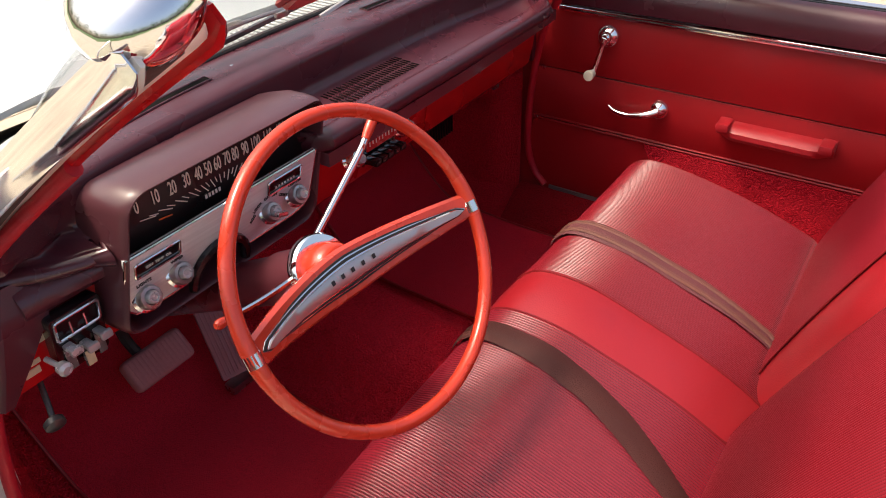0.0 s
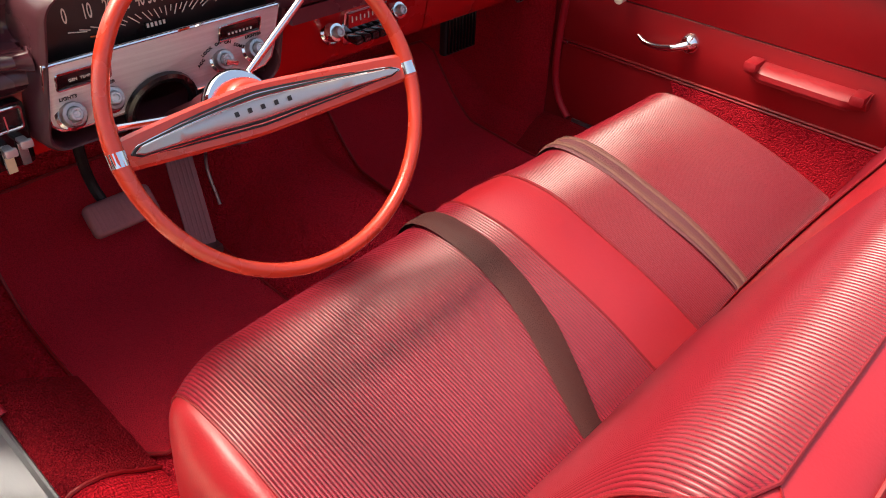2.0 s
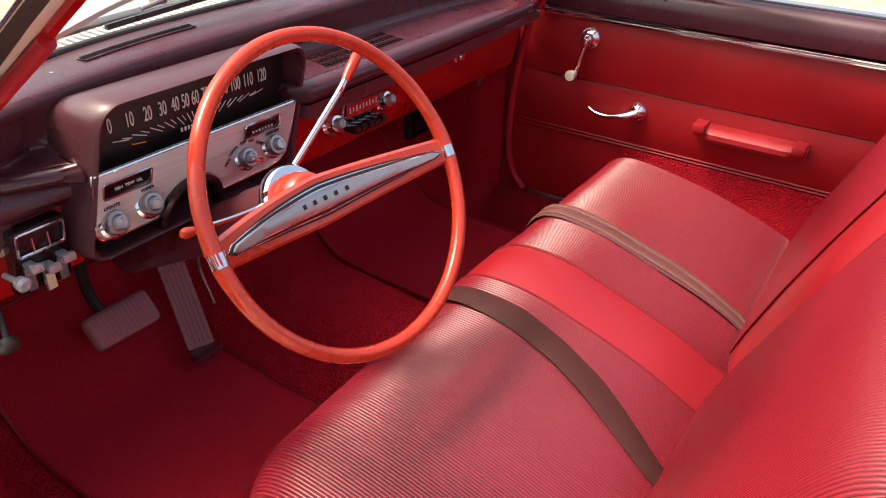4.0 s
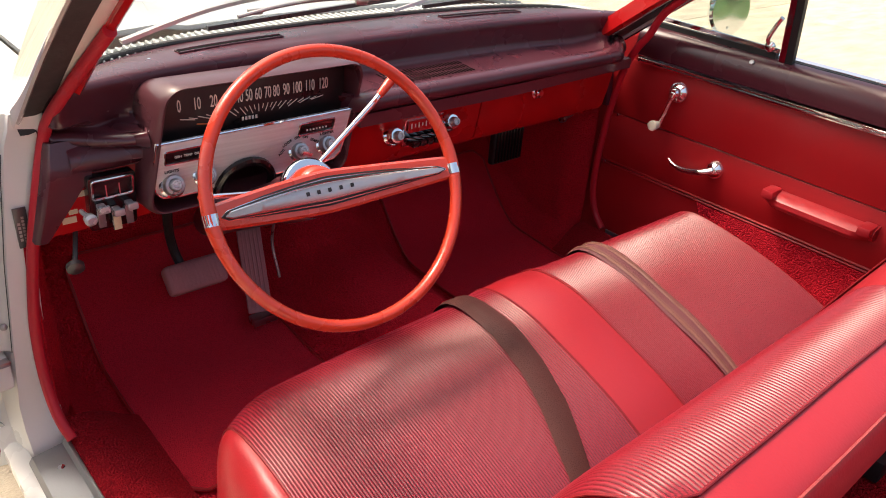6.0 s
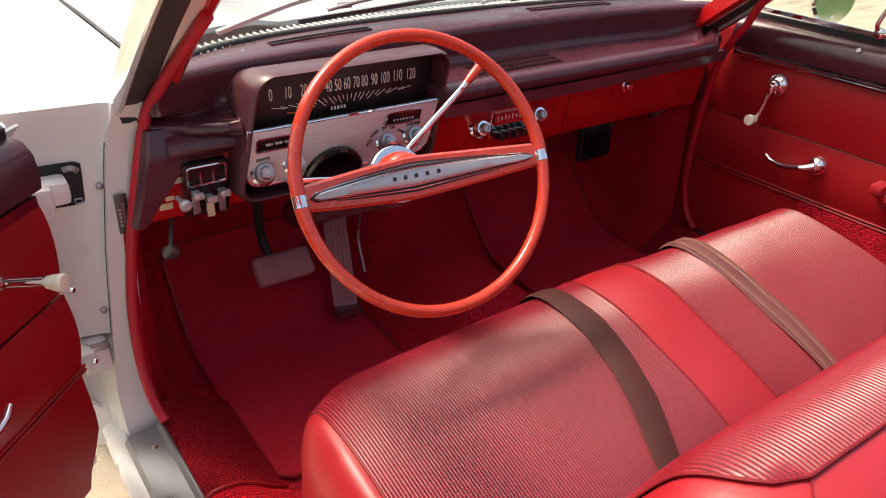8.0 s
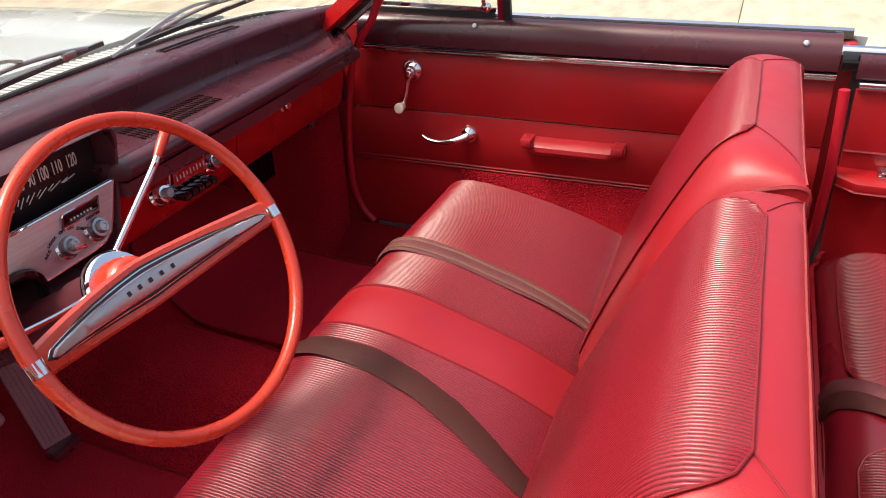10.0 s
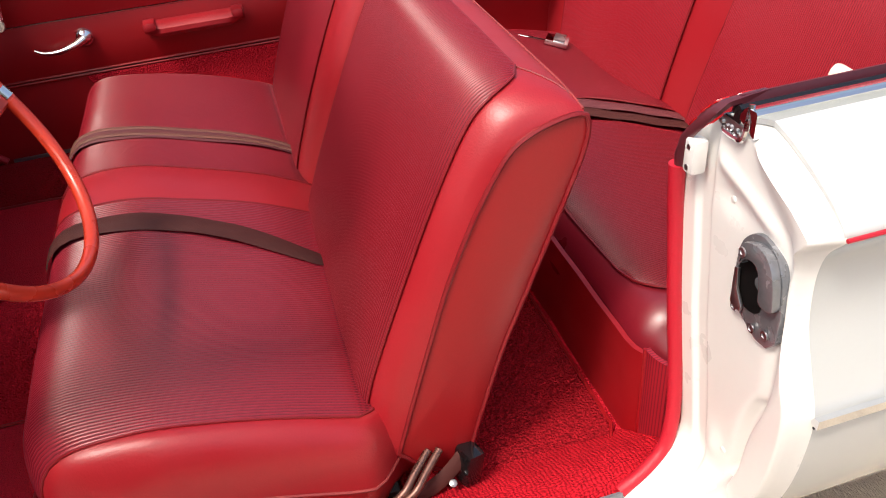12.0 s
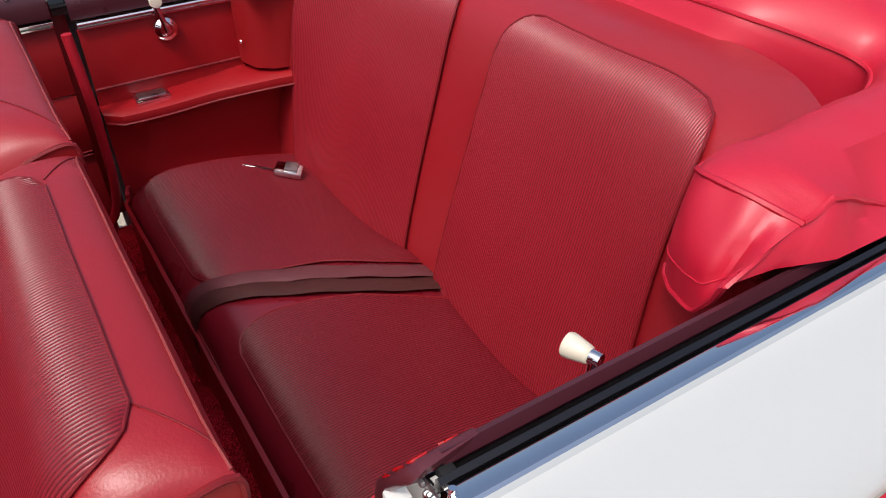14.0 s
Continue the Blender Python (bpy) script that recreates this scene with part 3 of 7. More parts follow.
    part("lip", bm, M_STEEL, striker, "worn bright lip")
    for x, y, z in ((-0.792, -0.360, 0.808), (-0.774, -0.377, 0.714), (-0.808, -0.377, 0.708), (-0.830, -0.377, 0.716)):
        bm = B()
        lathe(bm, [(0.0058, 0), (0.0056, 0.0018), (0.003, 0.0022), (0.0025, 0.001), (0.0005, 0.001)], (x, y, z), (0, 1, 0), 14)
        part("screw", bm, M_STEEL, striker)
    for u, v in ((0.32, 0.965), (0.44, 0.83), (0.55, 0.255)):
        bm = B()
        lathe(bm, [(0.0045, -0.002), (0.0042, 0.0012), (0.002, 0.002), (0.0005, 0.0022)], jamb_point(u, v), (0, 1, 0), 12)
        part("bolt", bm, M_CREAM, pillar)
    bm = B()
    block(bm, (-0.672, -0.370, 0.860), (0.019, 0.020, 0.043), 0.004)
    bracket = part("seal_bracket", bm, M_CREAM, pillar, "small white bracket with two holes")
    for dz in (-0.013, 0.013):
        bm = B()
        lathe(bm, [(0.0036, 0), (0.0036, 0.0006), (0.001, 0.0008)], (-0.672, -0.360, 0.860 + dz), (0, 1, 0), 12)
        part("hole", bm, M_STEEL, bracket)
    # end of the window channel, set in the top of the pillar
    bm = B()
    block(bm, (-0.712, -0.397, 0.920), (0.026, 0.014, 0.020), 0.003)
    part("channel_seal", bm, M_BLACK, pillar, "black rubber channel end")
    bm = B()
    tube(bm, curve([(-0.736, -0.384, 0.948), (-0.739, -0.380, 0.928), (-0.736, -0.379, 0.910), (-0.724, -0.379, 0.906), (-0.704, -0.380, 0.905)], 5), 0.0035, 8)
    part("channel_clip", bm, M_CHROME, pillar, "bright metal channel clip")
    bm = B()
    block(bm, (-0.714, -0.386, 0.913), (0.040, 0.010, 0.016), 0.003)
    for k in range(7):
        lathe(bm, [(0.004, 0), (0.003, 0.003), (0.0005, 0.004)], (-0.730 + 0.0055 * k, -0.381, 0.910 + 0.004 * math.sin(k * 2.3)), (0, 1, 0), 8)
    part("roof_socket", bm, M_STEEL, pillar, "mottled grey metal socket")
    bm = B()
    prism(bm, [(-0.642, -0.394, 0.845), (-0.645, -0.394, 0.868), (-0.662, -0.396, 0.896), (-0.690, -0.402, 0.922), (-0.698, -0.400, 0.880)], (0, -0.010, 0), 0.002)
    part("corner_plate", bm, M_METALRED, pillar, "red painted corner plate with worn edge")
    # maroon cap: a strip down the pillar's inner edge and a flat top that runs back into the padded trim
    bm = B()
    rows = []
    for y, z, w in ((-0.3665, 0.828, 0.018), (-0.3620, 0.850, 0.021), (-0.3605, 0.880, 0.022), (-0.3625, 0.905, 0.024), (-0.3680, 0.926, 0.024), (-0.3800, 0.9375, 0.018), (-0.4100, 0.9400, 0.015), (-0.4300, 0.9405, 0.013)):
        lean = at_xs((0.83, 0.871, 0.905, 0.926, 0.938), (0.0, 0.009, 0.032, 0.048, 0.057), z)
        rows.append([(-0.630 - lean - w * u, y - 0.006 * (2 * u - 1) ** 2 * (z < 0.92), z - 0.007 * (1 - u) ** 4) for u in span(0, 1, 9)])
    shell(bm, rows, 0.006, (-0.66, -0.46, 0.86))
    pad_cap = part("corner_pad", bm, M_MARPAINT, pillar, "maroon corner cap with chipped edge", 60)
    for k, (i, j) in enumerate(((3, 2), (4, 1), (5, 1), (6, 1))):
        bm = B()
        at, along, over = Vector(rows[i][j]), (Vector(rows[i + 1][j]) - Vector(rows[i - 1][j])).normalized(), (Vector(rows[i][j + 1]) - Vector(rows[i][j])).normalized()
        up_ = over.cross(along).normalized()
        up_ = up_ if up_.z + up_.y > 0 else -up_
        prism(bm, [at + along * (0.0075 * math.cos(a) * (1 + 0.4 * math.sin(3 * a + k))) + over * (0.0028 * math.sin(a)) - up_ * 0.001 for a in (2 * math.pi * m / 9 for m in range(9))], up_ * 0.0022, 0.0004)
        part("chip", bm, M_METALRED, pad_cap, "chip of red undercoat")
    for s in (-1, 1):
        bm = B()
        line = [(s * 0.638, -0.370, 0.832 if s < 0 else 0.885), (s * 0.638, -0.375, 0.768), (s * 0.646, -0.377, 0.706), (s * 0.659, -0.377, 0.632), (s * 0.682, -0.376, 0.53), (s * 0.702, -0.368, 0.462), (s * 0.716, -0.352, 0.414), (s * 0.728, -0.318, 0.388), (s * 0.735, -0.275, 0.368)]
        if s > 0:
            line = [(x, y + 0.022, z) for x, y, z in line]
        tube(bm, curve(line, 8), 0.0105, 12)
        part("windlace", bm, M_WELT, car, "red cloth windlace")
        bm = B()
        line = [(s * 0.634, 0.60, 1.118), (s * 0.650, 0.70, 1.039), (s * 0.670, 0.80, 0.951), (s * 0.678, 0.83, 0.903), (s * 0.695, 0.83, 0.843), (s * 0.718, 0.83, 0.75), (s * 0.732, 0.84, 0.657), (s * 0.742, 0.842, 0.57), (s * 0.746, 0.83, 0.48), (s * 0.744, 0.80, 0.415), (s * 0.736, 0.765, 0.382)]
        if s > 0:
            line = [(0.634, 0.545, 1.118), (0.648, 0.645, 1.030), (0.664, 0.690, 0.962), (0.680, 0.730, 0.915), (0.698, 0.768, 0.850), (0.714, 0.795, 0.760), (0.724, 0.812, 0.670), (0.732, 0.822, 0.570), (0.738, 0.822, 0.480), (0.740, 0.800, 0.415), (0.734, 0.765, 0.382)]
        tube(bm, curve(line, 8), 0.0095, 10)
        part("windlace", bm, M_WELT, car, "red cloth windlace")
    # sills
    for s in (-1, 1):
        bm = B()
        sec = [(0.735 if s < 0 else 0.7335, 0.366), (0.740 if s < 0 else 0.7345, 0.375 if s < 0 else 0.384), (0.744 if s < 0 else 0.739, 0.375 if s < 0 else 0.384), (0.749 if s < 0 else 0.745, 0.362), (0.80, 0.356), (0.806, 0.346), (0.806, 0.322)]
        rows = [[(s * x, y, z) for x, z in sec] for y in span(-0.275, 0.79 if s < 0 else 0.752, 12)]
        shell(bm, rows, 0.004, (s * 0.75, 0.2, 0.2))
        plate = part("sill_plate", bm, M_SILL, car, "grey aluminium sill plate with fine ribs")
        for y in (-0.16, 0.17, 0.52):
            for k in range(7):
                bm = B()
                bar(bm, [(s * (0.757 + 0.005 * k), y - 0.09, 0.3585), (s * (0.757 + 0.005 * k), y + 0.09, 0.3585)], [(-0.0016, -0.001), (0, 0.0016), (0.0016, -0.001)])
                part("rib", bm, M_SILL, plate)
        for y in (-0.202, 0.266, 0.734):
            bm = B()
            lathe(bm, [(0.007, 0), (0.006, 0.003), (0.002, 0.0036)], (s * 0.768, y, 0.3575), (0, 0, 1), 14)
            part("screw", bm, M_CHROME, plate)
        bm = B()
        sec = [(0.798, 0.343), (0.818, 0.340), (0.829, 0.330), (0.830, 0.31), (0.81, 0.27), (0.77, 0.22)]
        rows = [[(s * (x - 0.036 * ease((-0.28 - y) / 0.14)), y, z) for x, z in sec] for y in span(-0.43, 0.95, 34)]
        shell(bm, rows, 0.006, (0, 0.2, 0.3))
        part("rocker", bm, M_CREAM, car, "white rocker panel under the sill")
    build_front(car)
    return car


def build_front(car):
    # hood, fenders and cowl
    bm = B()
    rows = []
    for y in (1.13, 1.2, 1.5, 1.9, 2.3, 2.6, 2.72):
        row = []
        for x in span(-0.62, 0.62, 25):
            crown = 0.018 * math.cos(x / 0.62 * math.pi / 2) + 0.012 * ease((abs(x) - 0.30) / 0.06) * (1 - ease((abs(x) - 0.5) / 0.1))
            row.append((x, y - 0.05 * (abs(x) / 0.62) ** 2, 0.968 + crown - 0.035 * ease((y - 1.5) / 1.2) - 0.09 * ease((y - 2.5) / 0.3)))
        rows.append(row)
    shell(bm, rows, 0.01, (0, 1.9, 0))
    part("hood", bm, M_WHITE, car, "long white bonnet with faint creases")
    # plain nose that closes the front
    bm = B()
    half = [(0.60, 0.915), (0.66, 0.908), (0.73, 0.866), (0.80, 0.848), (0.838, 0.832), (0.846, 0.815), (0.862, 0.70), (0.872, 0.58), (0.866, 0.48), (0.838, 0.39), (0.768, 0.302)]
    prism(bm, [(x, 2.748, z) for x, z in half] + [(-x, 2.748, z) for x, z in reversed(half)], (0, -0.015, 0), 0.004)
    part("nose_panel", bm, M_WHITE, car, "plain white front panel")
    for s in (-1, 1):
        bm = B()
        sec = [(0.628, 0.962), (0.68, 0.952), (0.72, 0.930), (0.76, 0.908), (0.80, 0.897), (0.845, 0.888), (0.872, 0.874), (0.878, 0.86), (0.895, 0.74), (0.905, 0.62), (0.90, 0.52), (0.87, 0.43), (0.80, 0.34)]
        rows = []
        for y in (0.885, 0.90, 1.05, 1.3, 1.7, 2.2, 2.6, 2.75):
            rows.append([(s * (x - 0.03 * ease((y - 1.8) / 1.0)), y, z - 0.04 * ease((y - 1.6) / 1.2)) for x, z in sec])
        shell(bm, rows, 0.006, (0, 1.7, 0.4))
        part("fender", bm, M_WHITE, car, "white front fender")
        # hinge pillar between fender and footwell
        if s > 0:
            bm = B()
            shell(bm, [[(0.753 - 0.02 * ease((y - 0.84) / 0.05), y, z) for y in span(0.77, 0.90, 6)] for z in span(0.262, 0.93, 8)], 0.006, (2, 0.8, 0.6))
            part("hinge_pillar", bm, M_DOOR, car, "red trimmed hinge pillar")
            continue
        bm = B()
        rows = []
        for z in (0.30, 0.345, 0.38, 0.42, 0.46, 0.50, 0.532, 0.536, 0.60, 0.70, 0.80, 0.86, 0.90, 0.93, 0.955):
            seam = at_xs((0.40, 0.546, 0.70, 0.84, 0.95), (0.795, 0.780, 0.763, 0.742, 0.722), z)
            fwd = -0.055 * ease((0.42 - z) / 0.10) - 0.030 * ease((z - 0.88) / 0.07)
            deep = 0.045 if z < 0.534 else 0.0
            inn = at_xs((0.50, 0.657, 0.75, 0.843, 0.903, 0.955), (0.728, 0.720, 0.710, 0.690, 0.673, 0.662), z)
            sec = [(inn, 0.856), (inn + 0.008, 0.850), (inn + 0.018, 0.849), (seam - 0.006, 0.853), (seam - 0.002, 0.852), (seam, 0.860), (seam + 0.012, 0.866 + deep), (0.835, 0.874 + deep), (0.872, 0.878 + deep), (0.880, 0.872 + deep)]
            rows.append([(s * x, y + fwd, z) for x, y in sec])
        shell(bm, rows, 0.006, (s * 0.78, 1.3, 0.6))
        hp = part("hinge_pillar", bm, M_CREAM, car, "cream painted hinge pillar with pressed seam", 50)
        bm = B()
        tube(bm, [(s * (at_xs((0.40, 0.546, 0.70, 0.84, 0.95), (0.795, 0.780, 0.763, 0.742, 0.722), z) + 0.0005), 0.8545 - 0.030 * ease((z - 0.88) / 0.07) - 0.055 * ease((0.42 - z) / 0.10), z) for z in span(0.535, 0.885, 24)], 0.0008, 5)
        part("body_seam", bm, M_SEAL, hp, "dark sealer line")
        bm = B()
        prism(bm, [(s * x, 0.8655, z) for x, z in ((0.772, 0.853), (0.776, 0.788), (0.786, 0.784), (0.852, 0.788), (0.852, 0.858), (0.782, 0.858))], (0, 0.014, 0), 0.003)
        pocket = part("hinge_pocket", bm, M_BLACK, hp, "dark hinge opening")
        bm = B()
        block(bm, (s * 0.821, 0.845, 0.826), (0.042, 0.05, 0.038), 0.010)
        block(bm, (s * 0.842, 0.835, 0.820), (0.030, 0.06, 0.050), 0.010)
        part("hinge_arm", bm, M_CREAM, pocket, "cream hinge arm")
        bm = B()
        tube(bm, curve([(s * 0.800, 0.858, 0.850), (s * 0.790, 0.854, 0.853), (s * 0.781, 0.857, 0.846)], 4), 0.005, 8)
        part("hinge_spring", bm, M_STEEL, pocket, "bent steel hinge spring")
        bm = B()
        tube(bm, [(s * 0.792, 0.860, 0.798), (s * 0.782, 0.860, 0.797), (s * 0.780, 0.860, 0.790), (s * 0.792, 0.860, 0.789)], 0.0022, 6, True)
        part("spring_loop", bm, M_STEEL, pocket)
        bm = B()
        block(bm, (s * 0.812, 0.866, 0.500), (0.046, 0.05, 0.060), 0.010)
        block(bm, (s * 0.835, 0.855, 0.515), (0.040, 0.06, 0.030), 0.008)
        low = part("hinge", bm, M_CREAM, hp, "cream lower door hinge")
        bm = B()
        block(bm, (s * 0.806, 0.846, 0.525), (0.034, 0.018, 0.010), 0.004)
        part("hinge_pin", bm, M_STEEL, low)
        for x, z in ((0.752, 0.812), (0.784, 0.585)):
            bm = B()
            lathe(bm, [(0.006, 0), (0.006, 0.004), (0.003, 0.006), (0.0005, 0.0062)], (s * x, 0.862, z), (0, -1, 0), 12)
            part("bolt", bm, M_STEEL, hp)
        bm = B()
        block(bm, (s * 0.7275, 0.8465, 0.762), (0.020, 0.003, 0.070), 0.001)
        plate = part("data_plate", bm, M_DARKMETAL, hp, "small stamped data plate")
        bm = B()
        for k in range(8):
            block(bm, (s * 0.7255, 0.8445, 0.738 + 0.006 * k), (0.004, 0.001, 0.004), 0)
        for k in range(5):
            block(bm, (s * 0.7320, 0.8445, 0.742 + 0.007 * k), (0.004, 0.001, 0.0045), 0)
        part("stamped_marks", bm, M_STEEL, plate)
    bm = B()
    rows = []
    for y, z in ((0.955, 0.985), (0.985, 0.990), (1.06, 0.982), (1.12, 0.974)):
        rows.append([(x, y - 0.20 * (abs(x) / 0.72) ** 2.4, z - 0.004 * (x / 0.7) ** 2) for x in span(-0.655, 0.655, 33)])
    shell(bm, rows, 0.008, (0, 1, 0))
    cowl = part("cowl", bm, M_WHITE, car, "white cowl below the windscreen")
    bm = B()
    block(bm, (0, 0, 0), (0.006, 0.055, 0.010), 0.002, 1)
    me = mesh_from(bm, "louvre", M_WHITE)
    bm = B()
    block(bm, (0, 0, 0), (0.010, 0.06, 0.003), 0.001, 1)
    me2 = mesh_from(bm, "slot", M_BLACK)
    for i in range(84):
        x = -0.64 + i * 0.0154
        y = 1.035 - 0.20 * (abs(x) / 0.72) ** 2.4
        for data, dx, dz in ((me, 0, 0.003), (me2, 0.0077, 0.0005)):
            o = new(data.name, data)
            o.parent = cowl
            o.location = (x + dx, y, 0.9855 + dz)
    # unseen sheet between dashboard and firewall, added to keep sun off the footwell
    bm = B()
    rows = []
    for x in span(-0.655, 0.655, 25):
        y0 = 0.875 - 0.055 * (abs(x) / 0.66) ** 3.2
        rows.append([(x, lerp(y0, 1.275, t), lerp(0.930, 0.880, ease(t))) for t in span(0, 1, 5)])
    shell(bm, rows, 0.004, (0, 1.0, 0.5))
    part("light_baffle", bm, M_DARKMETAL, car, "unseen dark baffle behind the dashboard, added to block sun")
    # windscreen: frame, seal and glass
    base = curve([(-0.640, 0.80, 0.988), (-0.55, 0.905, 0.995), (-0.36, 0.955, 0.998), (0, 0.975, 1.0), (0.36, 0.955, 0.998), (0.55, 0.905, 0.995), (0.640, 0.80, 0.988)], 8)
    top = curve([(-0.625, 0.352, 1.338), (-0.50, 0.378, 1.360), (-0.30, 0.398, 1.370), (0, 0.408, 1.374), (0.30, 0.398, 1.370), (0.50, 0.378, 1.360), (0.625, 0.352, 1.338)], 8)
    bm = B()
    rows = [[a.lerp(b, t) + Vector((0, 0.03, 0.03)) * math.sin(math.pi * t) for a, b in zip(base, top)] for t in span(0, 1, 9)]
    grid(bm, rows)
    glass = part("windscreen", bm, M_GLASS, car, "clear curved windscreen")
    glass.visible_shadow = False
    bm = B()
    tube(bm, [p + Vector((0, 0.006, -0.002)) for p in base], 0.006, 8)
    part("windscreen_seal", bm, M_SEAL, car, "black rubber windscreen seal")
    bm = B()
    bar(bm, [p + Vector((0, -0.02, 0.004)) for p in top], [(-0.03, -0.012), (-0.03, 0.012), (0, 0.020), (0.035, 0.012), (0.035, -0.008)])
    part("header", bm, M_METALRED, car, "red painted windscreen header")
    for s in (-1, 1):
        lag = 0.05 if s > 0 else 0.0
        a, b = Vector((s * 0.655, 0.845 - lag, 0.952)), Vector((s * 0.648, 0.355 - lag, 1.302))
        across = Vector((s, -0.12, -0.05)).normalized()
        for lo, hi, up0, up1, mat_, nm, lab in ((-0.045 if s > 0 else -0.028, -0.014, -0.018, 0.020, M_METALRED, "pillar_trim", "red inner pillar trim"), (-0.014, 0.010, -0.016, 0.012, M_CREAM, "pillar", "cream windscreen pillar"),
                                            (0.010, 0.050, -0.014, 0.014, M_SEAL, "pillar_seal", "weathered grey-black rubber seal"), (0.050, 0.060, -0.014, 0.018, M_WHITE, "pillar_edge", "white outer pillar edge"), (0.060, 0.064, -0.014, 0.020, M_CHROME, "pillar_moulding", "bright outer pillar moulding")):
            bm = B()
            up = (b - a).cross(across).normalized() * (-s)
            pts = [a.lerp(b, t) + Vector((0, 0, 0.012)) * math.sin(math.pi * t) for t in span(-0.03, 0.96, 8)]
            rows = [[p + across * u + up * v for u, v in ((lo, up0), (lo, up1 * 0.8), ((lo + hi) / 2, up1), (hi, up1 * 0.8), (hi, up0))] for p in pts]
            # softened upper end
            for grow, small in ((0.006, 0.85), (0.010, 0.5)):
                top_mid = sum((Vector(q) for q in rows[-1]), Vector()) / len(rows[-1])
                rows.append([top_mid + (Vector(q) - top_mid) * small + (b - a).normalized() * grow for q in rows[-1]])
            if nm == "pillar_seal":
                # the end narrows where it meets the fender's edge
                mid_ = sum((Vector(q) for q in rows[0]), Vector()) / len(rows[0])
                rows.insert(0, [Vector((s * 0.699, 0.826, 0.926)) + (Vector(q) - mid_) * 0.55 for q in rows[0]])
            vs = grid(bm, rows, close_v=True)
            cap(bm, vs[0])
            cap(bm, vs[-1])
            part(nm, bm, mat_, car, lab)
        # corner cap of the windscreen frame
        bm = B()
        rows = []
        for t in span(0, 1, 17):
            r = 0.047 * math.sin(math.pi * (0.02 + 0.96 * t)) ** 0.5
            c = Vector((s * lerp(0.615, 0.715, t), lerp(0.404, 0.382, t), lerp(1.324, 1.302, t)))
            rows.append([c + Vector((0, r * 1.15 * math.cos(q), r * 0.8 * math.sin(q))) for q in (2 * math.pi * k / 14 for k in range(14))])
        vs = grid(bm, rows, close_v=True)
        cap(bm, vs[0])
        cap(bm, vs[-1])
        part("header_cap", bm, M_CHROME, car, "chrome windscreen corner cap")
    # wipers parked low on the glass
    for dx, bow in ((0.0, 0.0), (0.50, -0.045)):
        wiper = thing("wiper", (dx + 0.17, 0.90, 1.0), "light grey wiper with thin rubber blade lying on the windscreen", "wiper", "windscreen wipers")
        W = lambda x, y, z: Vector((x + dx, y + 0.030 + bow * (x + 0.36) / 0.45, z))
        bm = B()
        bar(bm, [W(-0.353, 0.901, 1.022), W(-0.13, 0.915, 1.030), W(0.088, 0.925, 1.038)], [(-0.0035, -0.005), (-0.0035, 0.003), (0.0035, 0.003), (0.0035, -0.005)])
        part("blade", bm, M_DARKMETAL, wiper, "dark rubber blade")
        bm = B()
        tube(bm, curve([W(-0.300, 0.886, 1.040), W(-0.22, 0.885, 1.052), W(-0.13, 0.892, 1.056), W(-0.04, 0.898, 1.052), W(0.03, 0.905, 1.044)], 5), 0.0038, 8)
        part("bridge", bm, M_PLATE, wiper)
        for x in (-0.26, -0.02):
            bm = B()
            block(bm, W(x, 0.896, 1.044), (0.030, 0.008, 0.012), 0.003, 2)
            part("claw", bm, M_PLATE, wiper)
        bm = B()
        rod = [(-0.25, 0.850, 1.090), (-0.19, 0.872, 1.082), W(-0.12, 0.892, 1.060)] if dx == 0 else [(0.036, 0.888, 1.03), (0.106, 0.872, 1.05), (0.18, 0.862, 1.07), (0.27, 0.876, 1.072), W(-0.13, 0.892, 1.060)]
        bar(bm, curve(rod, 6), [(-0.005, -0.002), (-0.003, 0.003), (0.003, 0.003), (0.005, -0.002)])
        part("arm", bm, M_PLATE, wiper, "dull metal arm")
    arm = thing("wiper", (-0.53, 0.84, 0.99), "tapered light grey wiper arm lying across the windscreen corner", "wiper", "windscreen wipers")
    bm = B()
    bar(bm, curve([(-0.545, 0.822, 1.042), (-0.40, 0.826, 1.078), (-0.25, 0.850, 1.090)], 8), [(-0.007, -0.002), (-0.006, 0.004), (0.006, 0.004), (0.007, -0.002)])
    part("arm", bm, M_PLATE, arm)
    bm = B()
    block(bm, (-0.245, 0.850, 1.093), (0.035, 0.012, 0.012), 0.004)
    part("cap", bm, M_DARKMETAL, arm, "dark joint cap")


